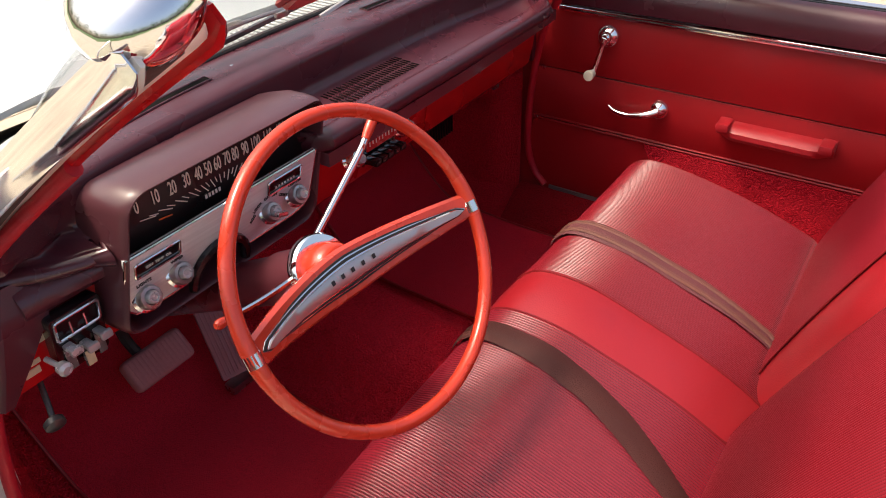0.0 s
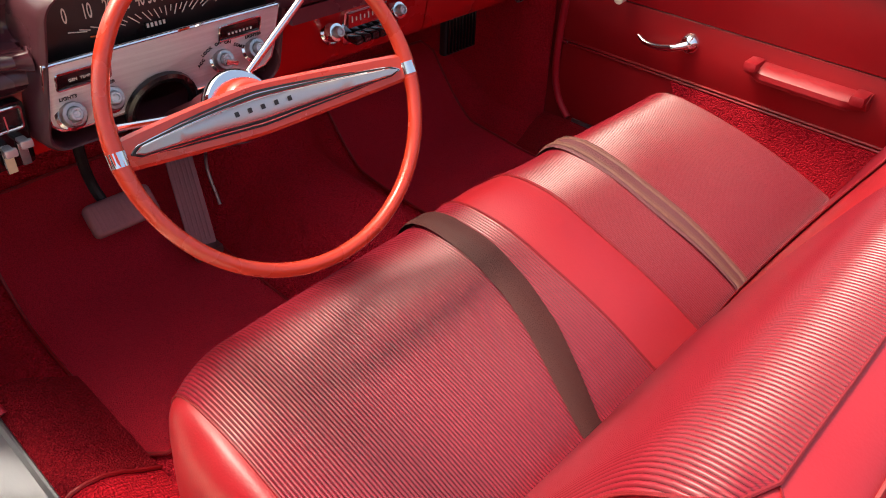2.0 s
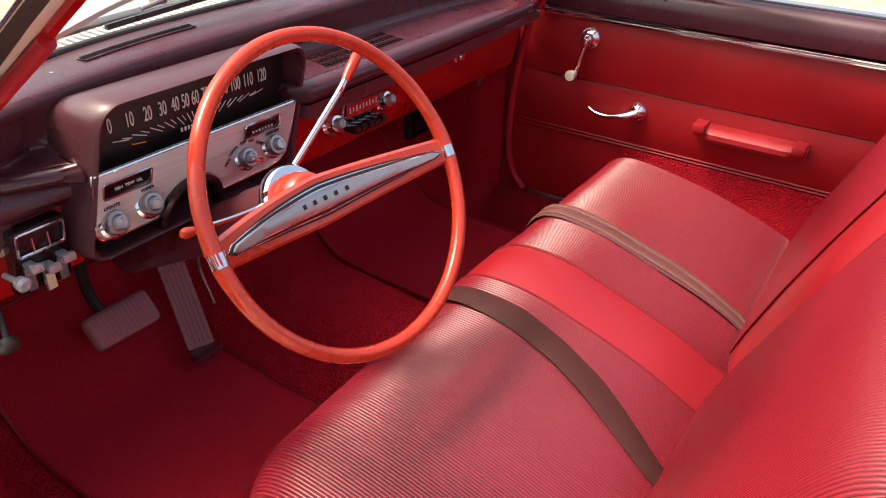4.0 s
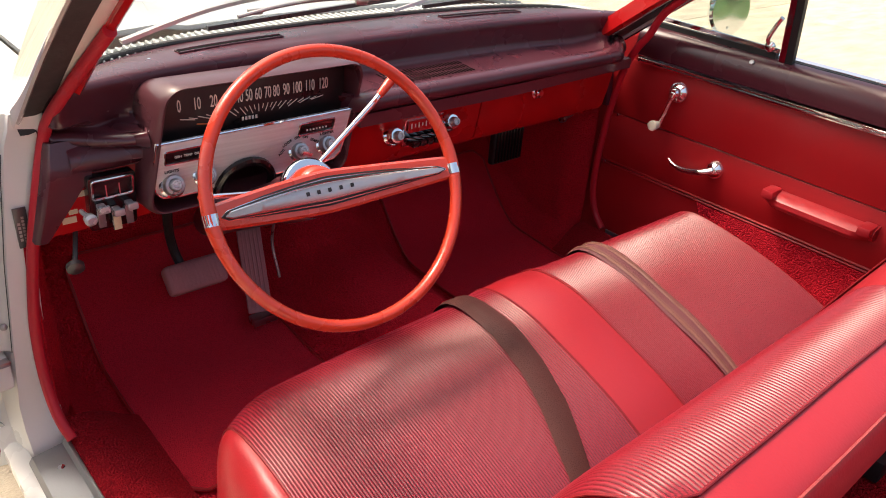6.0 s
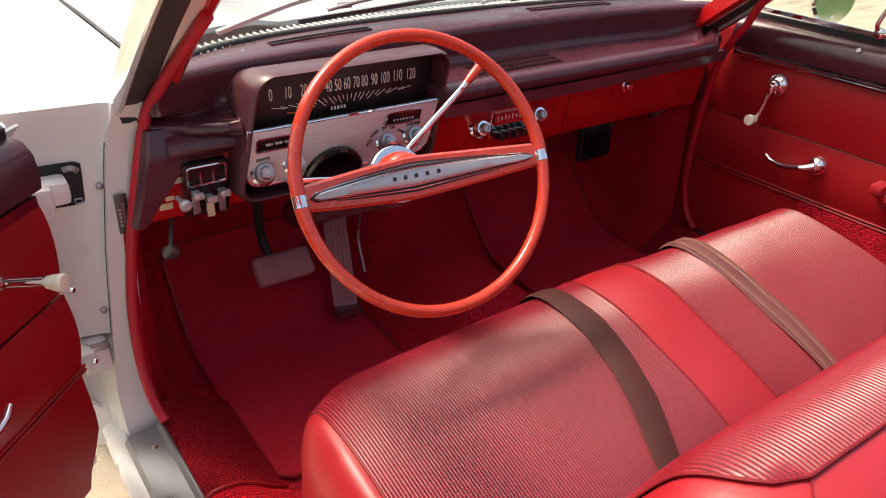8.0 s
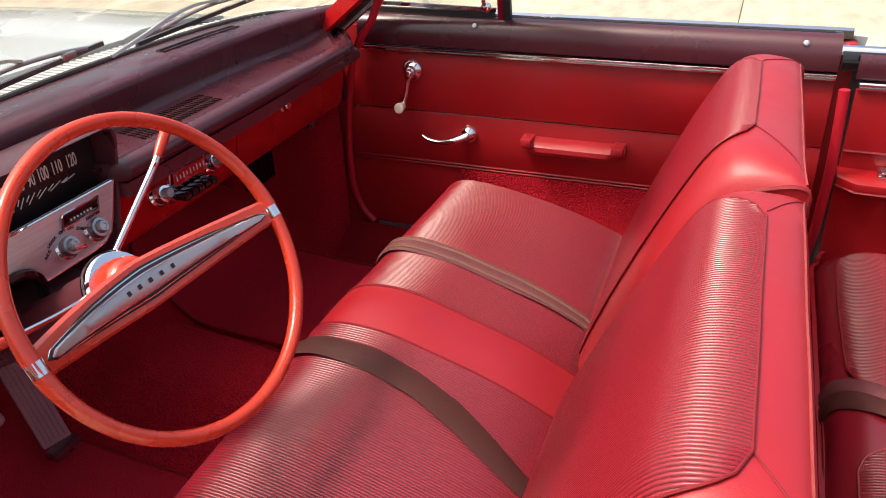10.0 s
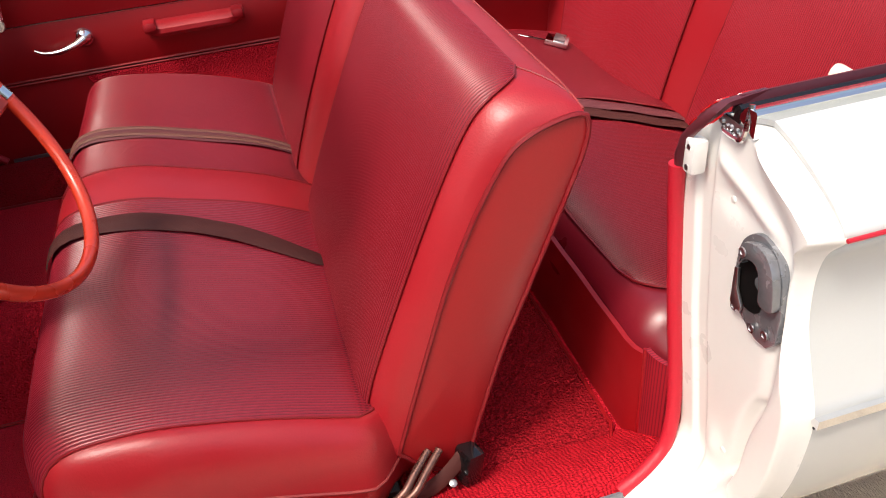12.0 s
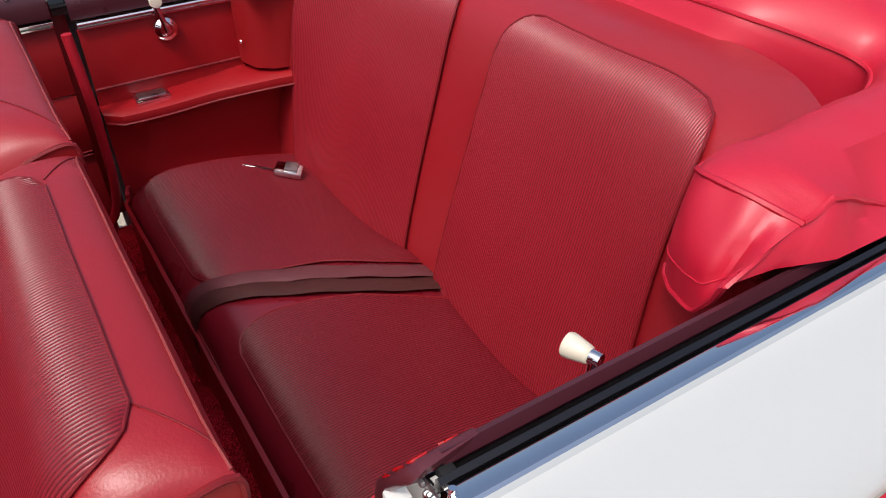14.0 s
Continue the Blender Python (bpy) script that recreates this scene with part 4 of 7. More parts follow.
# ---- carpeted floor ----
def build_floor():
    bm = B()
    prof = [(-0.42, 0.318), (-0.2, 0.316), (0.0, 0.312), (0.3, 0.308), (0.7, 0.306), (0.95, 0.318), (1.02, 0.345), (1.10, 0.43), (1.18, 0.54), (1.24, 0.64), (1.25, 0.80)]
    pts = sample([(0, y, z) for y, z in prof], 46)
    rows = []
    for p in pts:
        row = []
        for x in span(-0.70, 0.70, 57):
            hump = 0.13 * (1 - ease((abs(x + 0.01) - 0.055) / 0.13)) * (0.45 + 0.55 * ease((p.y - 0.1) / 0.8)) * (1 - 0.4 * ease((p.z - 0.5) / 0.25))
            wave = 0.0035 * noise.noise((x * 14, p.y * 14, 0.3)) + 0.0025 * noise.noise((x * 40, p.y * 40, 1.7))
            edge = 0.05 * ease((abs(x) - 0.655) / 0.045)
            row.append((x, p.y - hump * 0.5 * ease((p.z - 0.34) / 0.2), p.z + hump + wave + edge))
        rows.append(row)
    shell(bm, rows, 0.012, (0, 0.3, -1))
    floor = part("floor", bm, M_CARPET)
    tagged(floor, "deep red carpeted car floor with a centre tunnel", "floor", kind="structure")
    for s in (-1, 1):
        bm = B()
        rows = []
        for z in span(0.30, 0.82, 12):
            rows.append([(s * (0.695 + (0.034 - 0.035 * ease((z - 0.70) / 0.12)) * ease((0.915 - y) / 0.075) - 0.06 * ease((y - 0.95) / 0.3) + 0.004 * noise.noise((y * 8, z * 8, s))), y, z) for y in span(0.843, 1.25, 20)])
        shell(bm, rows, 0.01, (s * 2, 1, 0.6))
        kick = part("wall_kick_panel", bm, M_CARPET)
        tagged(kick, "textured red kick panel beside the footwell", "panel", kind="structure")
        # carpeted strip between floor and sill: loop pile behind, plain pile with painted-in shade before the seam
        edge = ((0.60, 0.322), (0.630, 0.340), (0.655, 0.360), (0.680, 0.373), (0.705, 0.379), (0.726, 0.379), (0.7385 if s < 0 else 0.733, 0.370))
        sill_at = lambda x, y, z: (s * x, y, z + 0.002 * noise.noise((y * 30, x * 30, 0)))
        for ya, yb, mat_, lab in ((-0.42, 0.556, M_LOOP, "bright red loop carpet beside the sill"), (0.556, 0.83, M_PILE_SHADED, "red carpet beside the front of the sill, darkened for shade")):
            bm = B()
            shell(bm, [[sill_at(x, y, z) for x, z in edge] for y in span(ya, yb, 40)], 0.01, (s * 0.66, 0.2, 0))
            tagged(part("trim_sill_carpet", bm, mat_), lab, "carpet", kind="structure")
        bm = B()
        tube(bm, [sill_at(x, 0.556, z + 0.003) for x, z in edge], 0.0035, 6)
        tagged(part("trim_carpet_seam", bm, M_DOOR), "rolled red seam across the carpet", "seam", kind="structure")
    bm = B()
    block(bm, (0, 1.262, 0.66), (1.38, 0.02, 0.46), 0.004)
    tagged(part("wall_firewall", bm, M_BLACK), "dark firewall behind the dashboard", "wall", kind="structure")
    # loose mats
    def mat_at(x0, x1, y0, y1, label, mat_=M_MAT, lift=0.008):
        pts2 = [p for p in sample([(0, y, z) for y, z in prof], 120) if y0 <= p.y <= y1]
        bm = B()
        rows = []
        for i, p in enumerate(pts2):
            t = i / max(1, len(pts2) - 1)
            pinch = 0.03 * (ease((0.06 - t) / 0.06) ** 2 + ease((t - 0.94) / 0.06) ** 2)
            rows.append([(lerp(x0 + pinch, x1 - pinch, k), p.y, p.z + lift + 0.004 * noise.noise((k * 3, p.y * 6, 4))) for k in span(0, 1, 14)])
        shell(bm, rows, 0.005, (0, 0.4, -1))
        ring = [r[0] for r in rows] + rows[-1][1:-1] + [r[-1] for r in reversed(rows)] + list(reversed(rows[0][1:-1]))
        m = solo("floor_mat", bm, mat_, label, "floor mat", group="floor mats")
        bm = B()
        tube(bm, [Vector(p) + Vector((0, 0, 0.003)) for p in ring], 0.0032, 6, True)
        part("binding", bm, M_DOOR, m)
    mat_at(-0.608, -0.215, 0.566, 1.16, "dark red floor mat with bound edge under the pedals")
    mat_at(0.20, 0.60, 0.56, 1.16, "dark red floor mat with bound edge before the passenger seat")
    mat_at(-0.620, -0.14, -0.344, 0.02, "red loop floor mat with bound edge before the rear seat", M_LOOPMAT)
    mat_at(0.14, 0.60, -0.325, 0.02, "red loop floor mat with bound edge before the rear seat", M_LOOPMAT)

# ---- dashboard ----
def dash_profile(x):
    """The pad's section (y, z) at x, from the windscreen to the under-edge of the lip."""
    bow = -0.165 * (abs(x) / 0.66) ** 3.2
    rise = ease((abs(x) - 0.50) / 0.17)
    gap = ease((0.190 - abs(x + 0.362)) / 0.03)
    end = ease((abs(x) - 0.585) / 0.075)
    prof = [(0.985 + bow, 0.994), (0.94 + bow * 0.95, 1.0), (0.885 + bow * 0.65, 1.0), (0.858 + bow * 0.55, 0.997), (0.846 + bow * 0.5, 0.987), (0.846 + bow * 0.45, 0.955 + 0.012 * rise), (0.845 + bow * 0.42, 0.939 + 0.02 * rise), (0.834 + bow * 0.38, 0.929 + 0.025 * rise),
            (0.795 + bow * 0.2, 0.924 + 0.025 * rise), (0.750, 0.920 + 0.016 * rise), (0.741, 0.920 + 0.012 * rise), (0.735, 0.930 + 0.010 * rise), (0.720, 0.932 + 0.008 * rise), (0.706, 0.927), (0.701, 0.914), (0.706, 0.902), (0.718, 0.897), (0.735, 0.894)]
    prof = [(y + 0.045 * end * ease((k - 7) / 2), z) for k, (y, z) in enumerate(prof)]
    prof = [(y + (0.12 * gap if k > 8 else 0.0), z - (0.01 * gap if k > 8 else 0.0)) for k, (y, z) in enumerate(prof)]
    if x < -0.53:
        # beside the instruments one hollow face runs down to a crisp lip
        near = ease((-0.53 - x) / 0.035)
        y4, z4 = prof[4]
        lip = at_xs((-0.66, -0.649, -0.619, -0.575, -0.53), (0.815, 0.809, 0.786, 0.763, 0.752), x)
        hollow = [(y4 + 0.008, 0.968), (y4 + 0.017, 0.948), (y4 + 0.023, 0.933), (max(y4 + 0.024, lip + 0.026), 0.923)]
        hollow += [(lip + d, z) for d, z in ((0.021, 0.918), (0.015, 0.9165), (0.010, 0.915), (0.005, 0.912), (0.0015, 0.908), (0.0, 0.903), (0.004, 0.897), (0.012, 0.893), (0.030, 0.890))]
        prof = prof[:5] + [(lerp(y, u, near), lerp(z, w, near)) for (y, z), (u, w) in zip(prof[5:], hollow)]
    return prof

def knob(parent, at, r, length, mat=None, axis=(0, -1, 0.12), fluted=True):
    bm = B()
    lathe(bm, [(r * 1.14, 0), (r * 1.14, 0.003), (r * 1.02, 0.005), (r * 0.96, 0.006)], at, axis, 28)
    base = part("bezel", bm, M_CHROME, parent, "chrome bezel")
    bm = B()
    a = Vector(axis).normalized()
    o = Vector(at) + a * 0.008
    n = 24
    q = a.to_track_quat("Z", "Y")
    rows = []
    for rr, h in ((0.90, -0.003), (0.88, length * 0.45), (0.80, length * 0.6), (0.56, length * 0.62), (0.50, length * 0.3)):
        rows.append([o + q @ Vector((r * rr * (1 + (0.05 if fluted and j % 2 else 0)) * math.cos(2 * math.pi * j / n), r * rr * (1 + (0.05 if fluted and j % 2 else 0)) * math.sin(2 * math.pi * j / n), h)) for j in range(n)])
    vs = grid(bm, rows, close_v=True)
    cap(bm, vs[0])
    cap(bm, vs[-1])
    part("knob", bm, mat or M_DARKMETAL, base, "fluted dark knob")
    bm = B()
    lathe(bm, [(r * 0.50, length * 0.2), (r * 0.50, length * 0.95), (r * 0.42, length * 1.1), (r * 0.30, length * 1.1), (r * 0.22, length * 0.98), (r * 0.02, length * 0.98)], o, axis, 20)
    part("cap", bm, M_STEELB, base, "chrome knob centre")


def ring_xz(x0, x1, z0, z1, r, yf, n=6, inset=0.0):
    """A rounded rectangle in x and z, with y given by a function of z."""
    pts = []
    for cx, cz, a0 in ((x1 - r, z1 - r, 0), (x0 + r, z1 - r, 90), (x0 + r, z0 + r, 180), (x1 - r, z0 + r, 270)):
        for k in range(n + 1):
            a = radians(a0 + 90 * k / n)
            x, z = cx + (r - inset) * math.cos(a), cz + (r - inset) * math.sin(a)
            pts.append(Vector((x, yf(z), z)))
    return pts


def build_dashboard():
    dash = thing("dashboard", (0, 0.85, 0.75), "maroon padded dashboard with red metal lower panel", "dashboard")
    bm = B()
    rows = []
    for x in span(-0.660, 0.660, 97):
        rows.append(curve([(x, y, z) for y, z in dash_profile(x)], 4))
    # rounded ends
    for k, dx in ((0.97, 0.005), (0.88, 0.010), (0.6, 0.014), (0.1, 0.015)):
        for s in (-1, 1):
            ring = [(s * (0.660 + dx), 0.83 + (y - 0.83) * k, 0.935 + (z - 0.935) * k) for y, z in dash_profile(s * 0.660)]
            rows.insert(len(rows) if s > 0 else 0, curve(ring, 4))
    shell(bm, rows, 0.012, (0, 0.88, 0.85))
    pad = part("pad", bm, M_MAROON, dash, "maroon padded top with a soft lip")
    # defroster slots
    for x0, x1 in ((-0.435, -0.22), (0.18, 0.40)):
        bm = B()
        pts = [(x, 0.908 - 0.165 * (abs(x) / 0.66) ** 3.2 * 0.7, 1.0005) for x in span(x0, x1, 8)]
        bar(bm, pts, [(-0.006, -0.004), (-0.0075, 0.0012), (0.0075, 0.0012), (0.006, -0.004)])
        slot = part("defroster_slot", bm, M_VOID, pad, "black defroster slot")
        bm = B()
        tube(bm, [Vector(p) + Vector((0, dy, 0.001)) for dy, seq in ((0.0085, pts), (-0.0085, list(reversed(pts)))) for p in seq], 0.0018, 6, True)
        part("slot_rim", bm, M_MAROON, slot)
    for x, y in ((-0.49, 0.862), (-0.16, 0.914), (0.156, 0.920), (0.50, 0.855), (0.60, 0.800)):
        bm = B()
        lathe(bm, [(0.003, -0.002), (0.003, 0.0006), (0.0015, 0.001), (0.0005, 0.0011)], (x, y, 1.0003), (0, 0, 1), 12)
        part("screw", bm, M_CHROME, pad)
    # speaker slits in the ledge
    bm = B()
    block(bm, (0, 0, 0), (0.0030, 0.018, 0.0016), 0.0004, 1)
    slit = mesh_from(bm, "speaker_slit", M_VOID)
    for i in range(26):
        for j in range(3):
            o = new("speaker_slit", slit)
            o.parent = pad
            o.location = Vector((-0.055 + 0.0086 * i, 0.774 + 0.0205 * j, 0.9231 + 0.0018 * j)) - shift(pad)
    # satin strip under the lip
    bm = B()
    bar(bm, [(-0.17, 0.722, 0.885), (0.25, 0.722, 0.885), (0.66, 0.735, 0.888)], [(-0.010, -0.014), (-0.014, 0.010), (0.010, 0.010), (0.010, -0.014)])
    part("lip_strip", bm, M_MARPAINT, dash, "satin maroon strip under the padded lip")
    left_edge = lambda z: at_xs((0.742, 0.75, 0.779, 0.816, 0.857, 0.893, 0.94), (-0.711, -0.705, -0.685, -0.658, -0.627, -0.630, -0.640), z)
    # red metal panel: middle, and behind the glovebox
    bm = B()
    def lower(x0, x1, n=12):
        return [[(x, y, z) for y, z in ((0.745, 0.886), (0.770, 0.872), (0.779, 0.855), (0.787, 0.80), (0.796, 0.755), (0.806, 0.742), (0.83, 0.738))] for x in span(x0, x1, n)]
    shell(bm, lower(-0.19, 0.205), 0.006, (0, 1.2, 0.8))
    mid = part("radio_panel", bm, M_METALRED, dash, "red painted metal panel")
    bm = B()
    shell(bm, lower(0.2085, 0.670), 0.006, (0, 1.2, 0.8))
    glove = part("glovebox_door", bm, M_METALRED, dash, "red glovebox door")
    bm = B()
    lathe(bm, [(0.015, 0), (0.015, 0.004), (0.010, 0.006), (0.011, 0.016), (0.008, 0.019), (0.001, 0.019)], (0.386, 0.785, 0.835), (0, -1, 0.1), 20)
    part("lock", bm, M_CHROME, glove, "chrome push-button lock")
    for s in (-1, 1):
        bm = B()
        rows = []
        for t in span(0, 1, 16):
            z = lerp(0.747, 0.962 if s > 0 else 0.906, t)
            out, inn, yf = lerp(0.716, 0.674, t), lerp(0.696, 0.634, t), 0.80 + 0.04 * ease((t - 0.75) / 0.25) - 0.008 * math.sin(math.pi * t)
            if s < 0:
                out, inn = at_xs((0.745, 0.806, 0.87, 0.922, 0.94), (0.7235, 0.707, 0.690, 0.677, 0.672), z), -left_edge(z) - 0.003
                yf = at_xs((0.745, 0.80, 0.86, 0.90, 0.935), (0.802, 0.793, 0.790, 0.806, 0.820), z)
            rows.append([(s * out, yf + 0.06, z), (s * out, yf + 0.008, z), (s * (out - 0.006), yf, z), (s * inn, yf, z), (s * inn, yf + 0.06, z)])
        vs = grid(bm, rows, close_v=True)
        cap(bm, vs[0])
        cap(bm, vs[-1])
        part("end_plate", bm, M_MAROON, dash, "maroon dashboard end")
    # left lower panel
    bm = B()
    face = ((0.806, 0.885), (0.801, 0.866), (0.797, 0.850), (0.803, 0.80), (0.811, 0.752), (0.835, 0.742))
    shell(bm, [[(lerp(left_edge(z), -0.535, t), y, z) for y, z in face] for t in span(0, 1, 6)], 0.006, (-0.6, 1.2, 0.8))
    left = part("control_panel", bm, M_METALRED, dash, "red metal control panel")
    bm = B()
    roll = [(0.812, 0.899), (0.803, 0.893), (0.794, 0.882), (0.789, 0.871), (0.789, 0.862), (0.794, 0.855), (0.804, 0.853)]
    rows = [[(x, y - at_xs((-0.65, -0.60, -0.54), (0.0, 0.012, 0.024), x) * ease((z - 0.850) / 0.03), z) for y, z in roll] for x in span(-0.655, -0.54, 7)]
    shell(bm, rows, 0.006, (-0.6, 1.2, 0.87))
    part("lower_pad", bm, M_MAROON, left)
    build_controls(dash, left)
    build_radio(dash, mid)
    build_cluster(dash)
    # stay under the dash and the fresh-air grille
    bm = B()
    tube(bm, curve([(0.62, 0.84, 0.735), (0.60, 0.835, 0.728), (0.565, 0.83, 0.725)], 5), 0.005, 8)
    lathe(bm, [(0.010, 0), (0.010, 0.012), (0.001, 0.014)], (0.565, 0.83, 0.725), (-1, 0, 0), 12)
    part("vent_pull", bm, M_STEEL, dash, "small dark vent pull")
    bm = B()
    tube(bm, curve([(-0.655, 0.83, 0.745), (-0.668, 0.80, 0.725), (-0.675, 0.785, 0.712)], 5), 0.004, 8)
    lathe(bm, [(0.006, -0.006), (0.014, 0), (0.014, 0.008), (0.006, 0.012), (0.001, 0.012)], (-0.677, 0.782, 0.708), (-0.2, -1, -0.4), 16)
    part("hood_release", bm, M_DARKMETAL, dash, "dark bonnet release pull")


def build_controls(dash, left):
    yf = lambda z: 0.787 + (0.85 - z) * 0.2
    bm = B()
    ring = ring_xz(-0.640, -0.565, 0.752, 0.852, 0.006, yf)
    prism(bm, [p + Vector((0, -0.012, 0)) for p in ring], (0, 0.028, 0), 0.0015)
    unit = part("heater_control", bm, M_GLOSSBLACK, dash, "black heater control with chrome levers")
    bm = B()
    ring = ring_xz(-0.634, -0.571, 0.813, 0.846, 0.004, yf)
    tube(bm, [p + Vector((0, -0.014, 0)) for p in ring], 0.0022, 6, True)
    part("display_rim", bm, M_CHROME, unit)
    for x in (-0.613, -0.592):
        bm = B()
        block(bm, (x, 0.779, 0.829), (0.002, 0.002, 0.026), 0)
        part("divider", bm, M_CHROME, unit)
    for x, w in ((-0.622, 0.012), (-0.603, 0.012), (-0.584, 0.012)):
        bm = B()
        block(bm, (x, 0.785, 0.831), (w, 0.002, 0.004), 0)
        block(bm, (x, 0.785, 0.823), (w * 0.7, 0.002, 0.003), 0)
        part("mark", bm, M_PRINT, unit)
    for i, (x, z) in enumerate(((-0.624, 0.800), (-0.602, 0.790), (-0.580, 0.796))):
        bm = B()
        block(bm, (x, 0.775, z), (0.013, 0.022, 0.008), 0.003)
        block(bm, (x, 0.763, z + 0.001), (0.017, 0.008, 0.012), 0.003)
        lever = part("lever", bm, M_STEELB, unit, "chrome slide lever")
        bm = B()
        block(bm, (x, 0.785, z - 0.022), (0.012, 0.004, 0.034), 0.001)
        part("stem", bm, M_STRIKER, lever)
    bm = B()
    block(bm, (-0.602, 0.779, 0.766), (0.012, 0.002, 0.024), 0.0005)
    part("worn_label", bm, M_STICKER, unit)
    knob_base = (-0.652, 0.79, 0.795)
    bm = B()
    tube(bm, [knob_base, Vector(knob_base) + Vector((0.002, -0.03, 0.0))], 0.004, 10)
    lathe(bm, [(0.003, 0), (0.009, 0.002), (0.010, 0.012), (0.006, 0.016), (0.001, 0.016)], (-0.650, 0.762, 0.795), (0, -1, 0), 16)
    part("pull_knob", bm, M_STEELB, left, "chrome pull knob")
    for x, z, w, h in ((-0.644, 0.820, 0.014, 0.010), (-0.667, 0.776, 0.022, 0.011), (-0.660, 0.790, 0.014, 0.008)):
        bm = B()
        block(bm, (x, 0.7955 + (0.85 - z) * 0.14, z), (w, 0.0012, h), 0.0004, 1)
        part("label_strip", bm, M_STICKER, left, "yellowed label strip")


def build_radio(dash, mid):
    bm = B()
    ring = ring_xz(-0.015, 0.088, 0.776, 0.842, 0.008, lambda z: 0.776 + (0.84 - z) * 0.14)
    prism(bm, [p + Vector((0, -0.005, 0)) for p in ring], (0, 0.02, 0), 0.002)
    radio = part("radio", bm, M_CHROME, dash, "push-button radio with chrome bezel")
    bm = B()
    block(bm, (0.0365, 0.769, 0.824), (0.092, 0.004, 0.026), 0.001, 1)
    part("tuning_dial", bm, M_METALRED, radio, "red tuning dial")
    bm = B()
    for i in range(9):
        block(bm, (-0.002 + 0.0096 * i, 0.7665, 0.826), (0.0022, 0.001, 0.007 if i % 2 else 0.011), 0)
    part("dial_marks", bm, M_PRINT, radio)
    for i in range(5):
        bm = B()
        block(bm, (-0.002 + 0.0193 * i, 0.762, 0.792), (0.0165, 0.030, 0.013), 0.003)
        part("push_button", bm, M_GLOSSBLACK, radio, "black push button")
    for x, z in ((-0.040, 0.806), (0.111, 0.810)):
        knob(radio, (x, 0.785, z), 0.019, 0.024, M_CHROME, axis=(0, -1, 0.35), fluted=False)


def build_cluster(dash):
    # hood over the instruments
    lean = lambda z: lerp(0.756, 0.712, (z - 0.765) / 0.231)
    bm = B()
    front = ring_xz(-0.562, -0.176, 0.774, 0.996, 0.030, lean)
    for p in front:
        p.x += (0.022 - 0.010 * (p.x + 0.37) / 0.193) * (p.z - 0.774) / 0.222
    def scaled(k, back, up=0.0):
        c = Vector((-0.362, 0, 0.880))
        return [Vector((c.x + (p.x - c.x) * k, p.y + back, c.z + (p.z - c.z) * k + up * max(0, (p.z - 0.880) / 0.116))) for p in front]
    rows = [scaled(0.945, 0.050), scaled(0.955, 0.015), scaled(0.960, 0.003), scaled(0.970, -0.003), scaled(0.988, -0.005), scaled(1.004, 0.0), scaled(1.014, 0.010), scaled(1.020, 0.03), scaled(1.03, 0.06, -0.004), scaled(1.045, 0.10, -0.018), scaled(1.07, 0.13, -0.032), scaled(1.10, 0.16, -0.045), scaled(1.13, 0.19, -0.07)]
    grid(bm, rows, close_v=True)
    hood = part("cluster_hood", bm, M_HOOD, dash, "maroon hood round the instruments")
    # dial face
    bm = B()
    prism(bm, [(x, 0.7545, z) for x, z in ((-0.546, 0.892), (-0.180, 0.892), (-0.178, 0.986), (-0.519, 0.986))], (0, 0.010, 0), 0.002)
    face = part("speedometer", bm, M_DIAL, dash, "black speedometer with pale numerals")
    yd = 0.7535
    places = (0, 0.113, 0.22, 0.31, 0.39, 0.455, 0.52, 0.587, 0.648, 0.72, 0.80, 0.896, 1.0)
    xs = [-0.497 + 0.268 * p for p in places]
    for i, x in enumerate(xs):
        m = Matrix.Translation((x + 0.004, yd - 0.001, 0.9515)) @ Euler((radians(90), 0, 0)).to_matrix().to_4x4() @ Matrix.Diagonal((0.62, 1.32, 1, 1))
        letters(str(10 * i), 0.0215, m, face)
    ticks = []
    for i in range(25):
        p = i / 24
        x = float(np.interp(p * 12, range(13), xs))
        e = (p - 0.5) * 2
        a = radians(80) * abs(e) ** 0.7 * (1 if e < 0 else -1)
        ln = (0.013 + 0.012 * abs(e)) * (1.0 if i % 2 == 0 else 0.6)
        ticks.append((x + 0.004, 0.9345 - 0.004 * abs(e), a, ln))
    for x, z, a, ln in ticks:
        bm = B()
        tube(bm, [(x, yd - 0.0008, z), (x + ln * math.sin(a), yd - 0.0008, z - ln * math.cos(a))], 0.0008, 5)
        part("tick", bm, M_PRINT, face)
    bm = B()
    block(bm, (-0.455, yd - 0.0012, 0.917), (0.022, 0.001, 0.0018), 0, m=pose(0, 0, 0, 0, 8, 0))
    part("needle", bm, M_ORANGE, face, "orange pointer")
    bm = B()
    block(bm, (-0.372, yd - 0.001, 0.914), (0.034, 0.002, 0.009), 0.0008, 1)
    odo = part("odometer", bm, M_GLOSSBLACK, face, "small drum counter")
    bm = B()
    for i in range(5):
        block(bm, (-0.385 + 0.0062 * i, yd - 0.0024, 0.914), (0.0036, 0.0008, 0.0058), 0)
    part("counter_marks", bm, M_PRINT, odo)
    # brushed metal panel with the arch for the column
    yp = lambda z: lerp(0.764, 0.728, (z - 0.775) / 0.13)
    outline = [(-0.545, 0.906), (-0.550, 0.842), (-0.546, 0.815), (-0.535, 0.803), (-0.515, 0.798), (-0.441, 0.798)]
    for k in range(9):
        a = math.pi * (1 - k / 8)
        outline.append((-0.385 + 0.055 * math.cos(a), 0.788 + 0.055 * math.sin(a)))
    outline += [(-0.329, 0.798), (-0.225, 0.798), (-0.200, 0.803), (-0.188, 0.815), (-0.184, 0.842), (-0.182, 0.906)]
    bm = B()
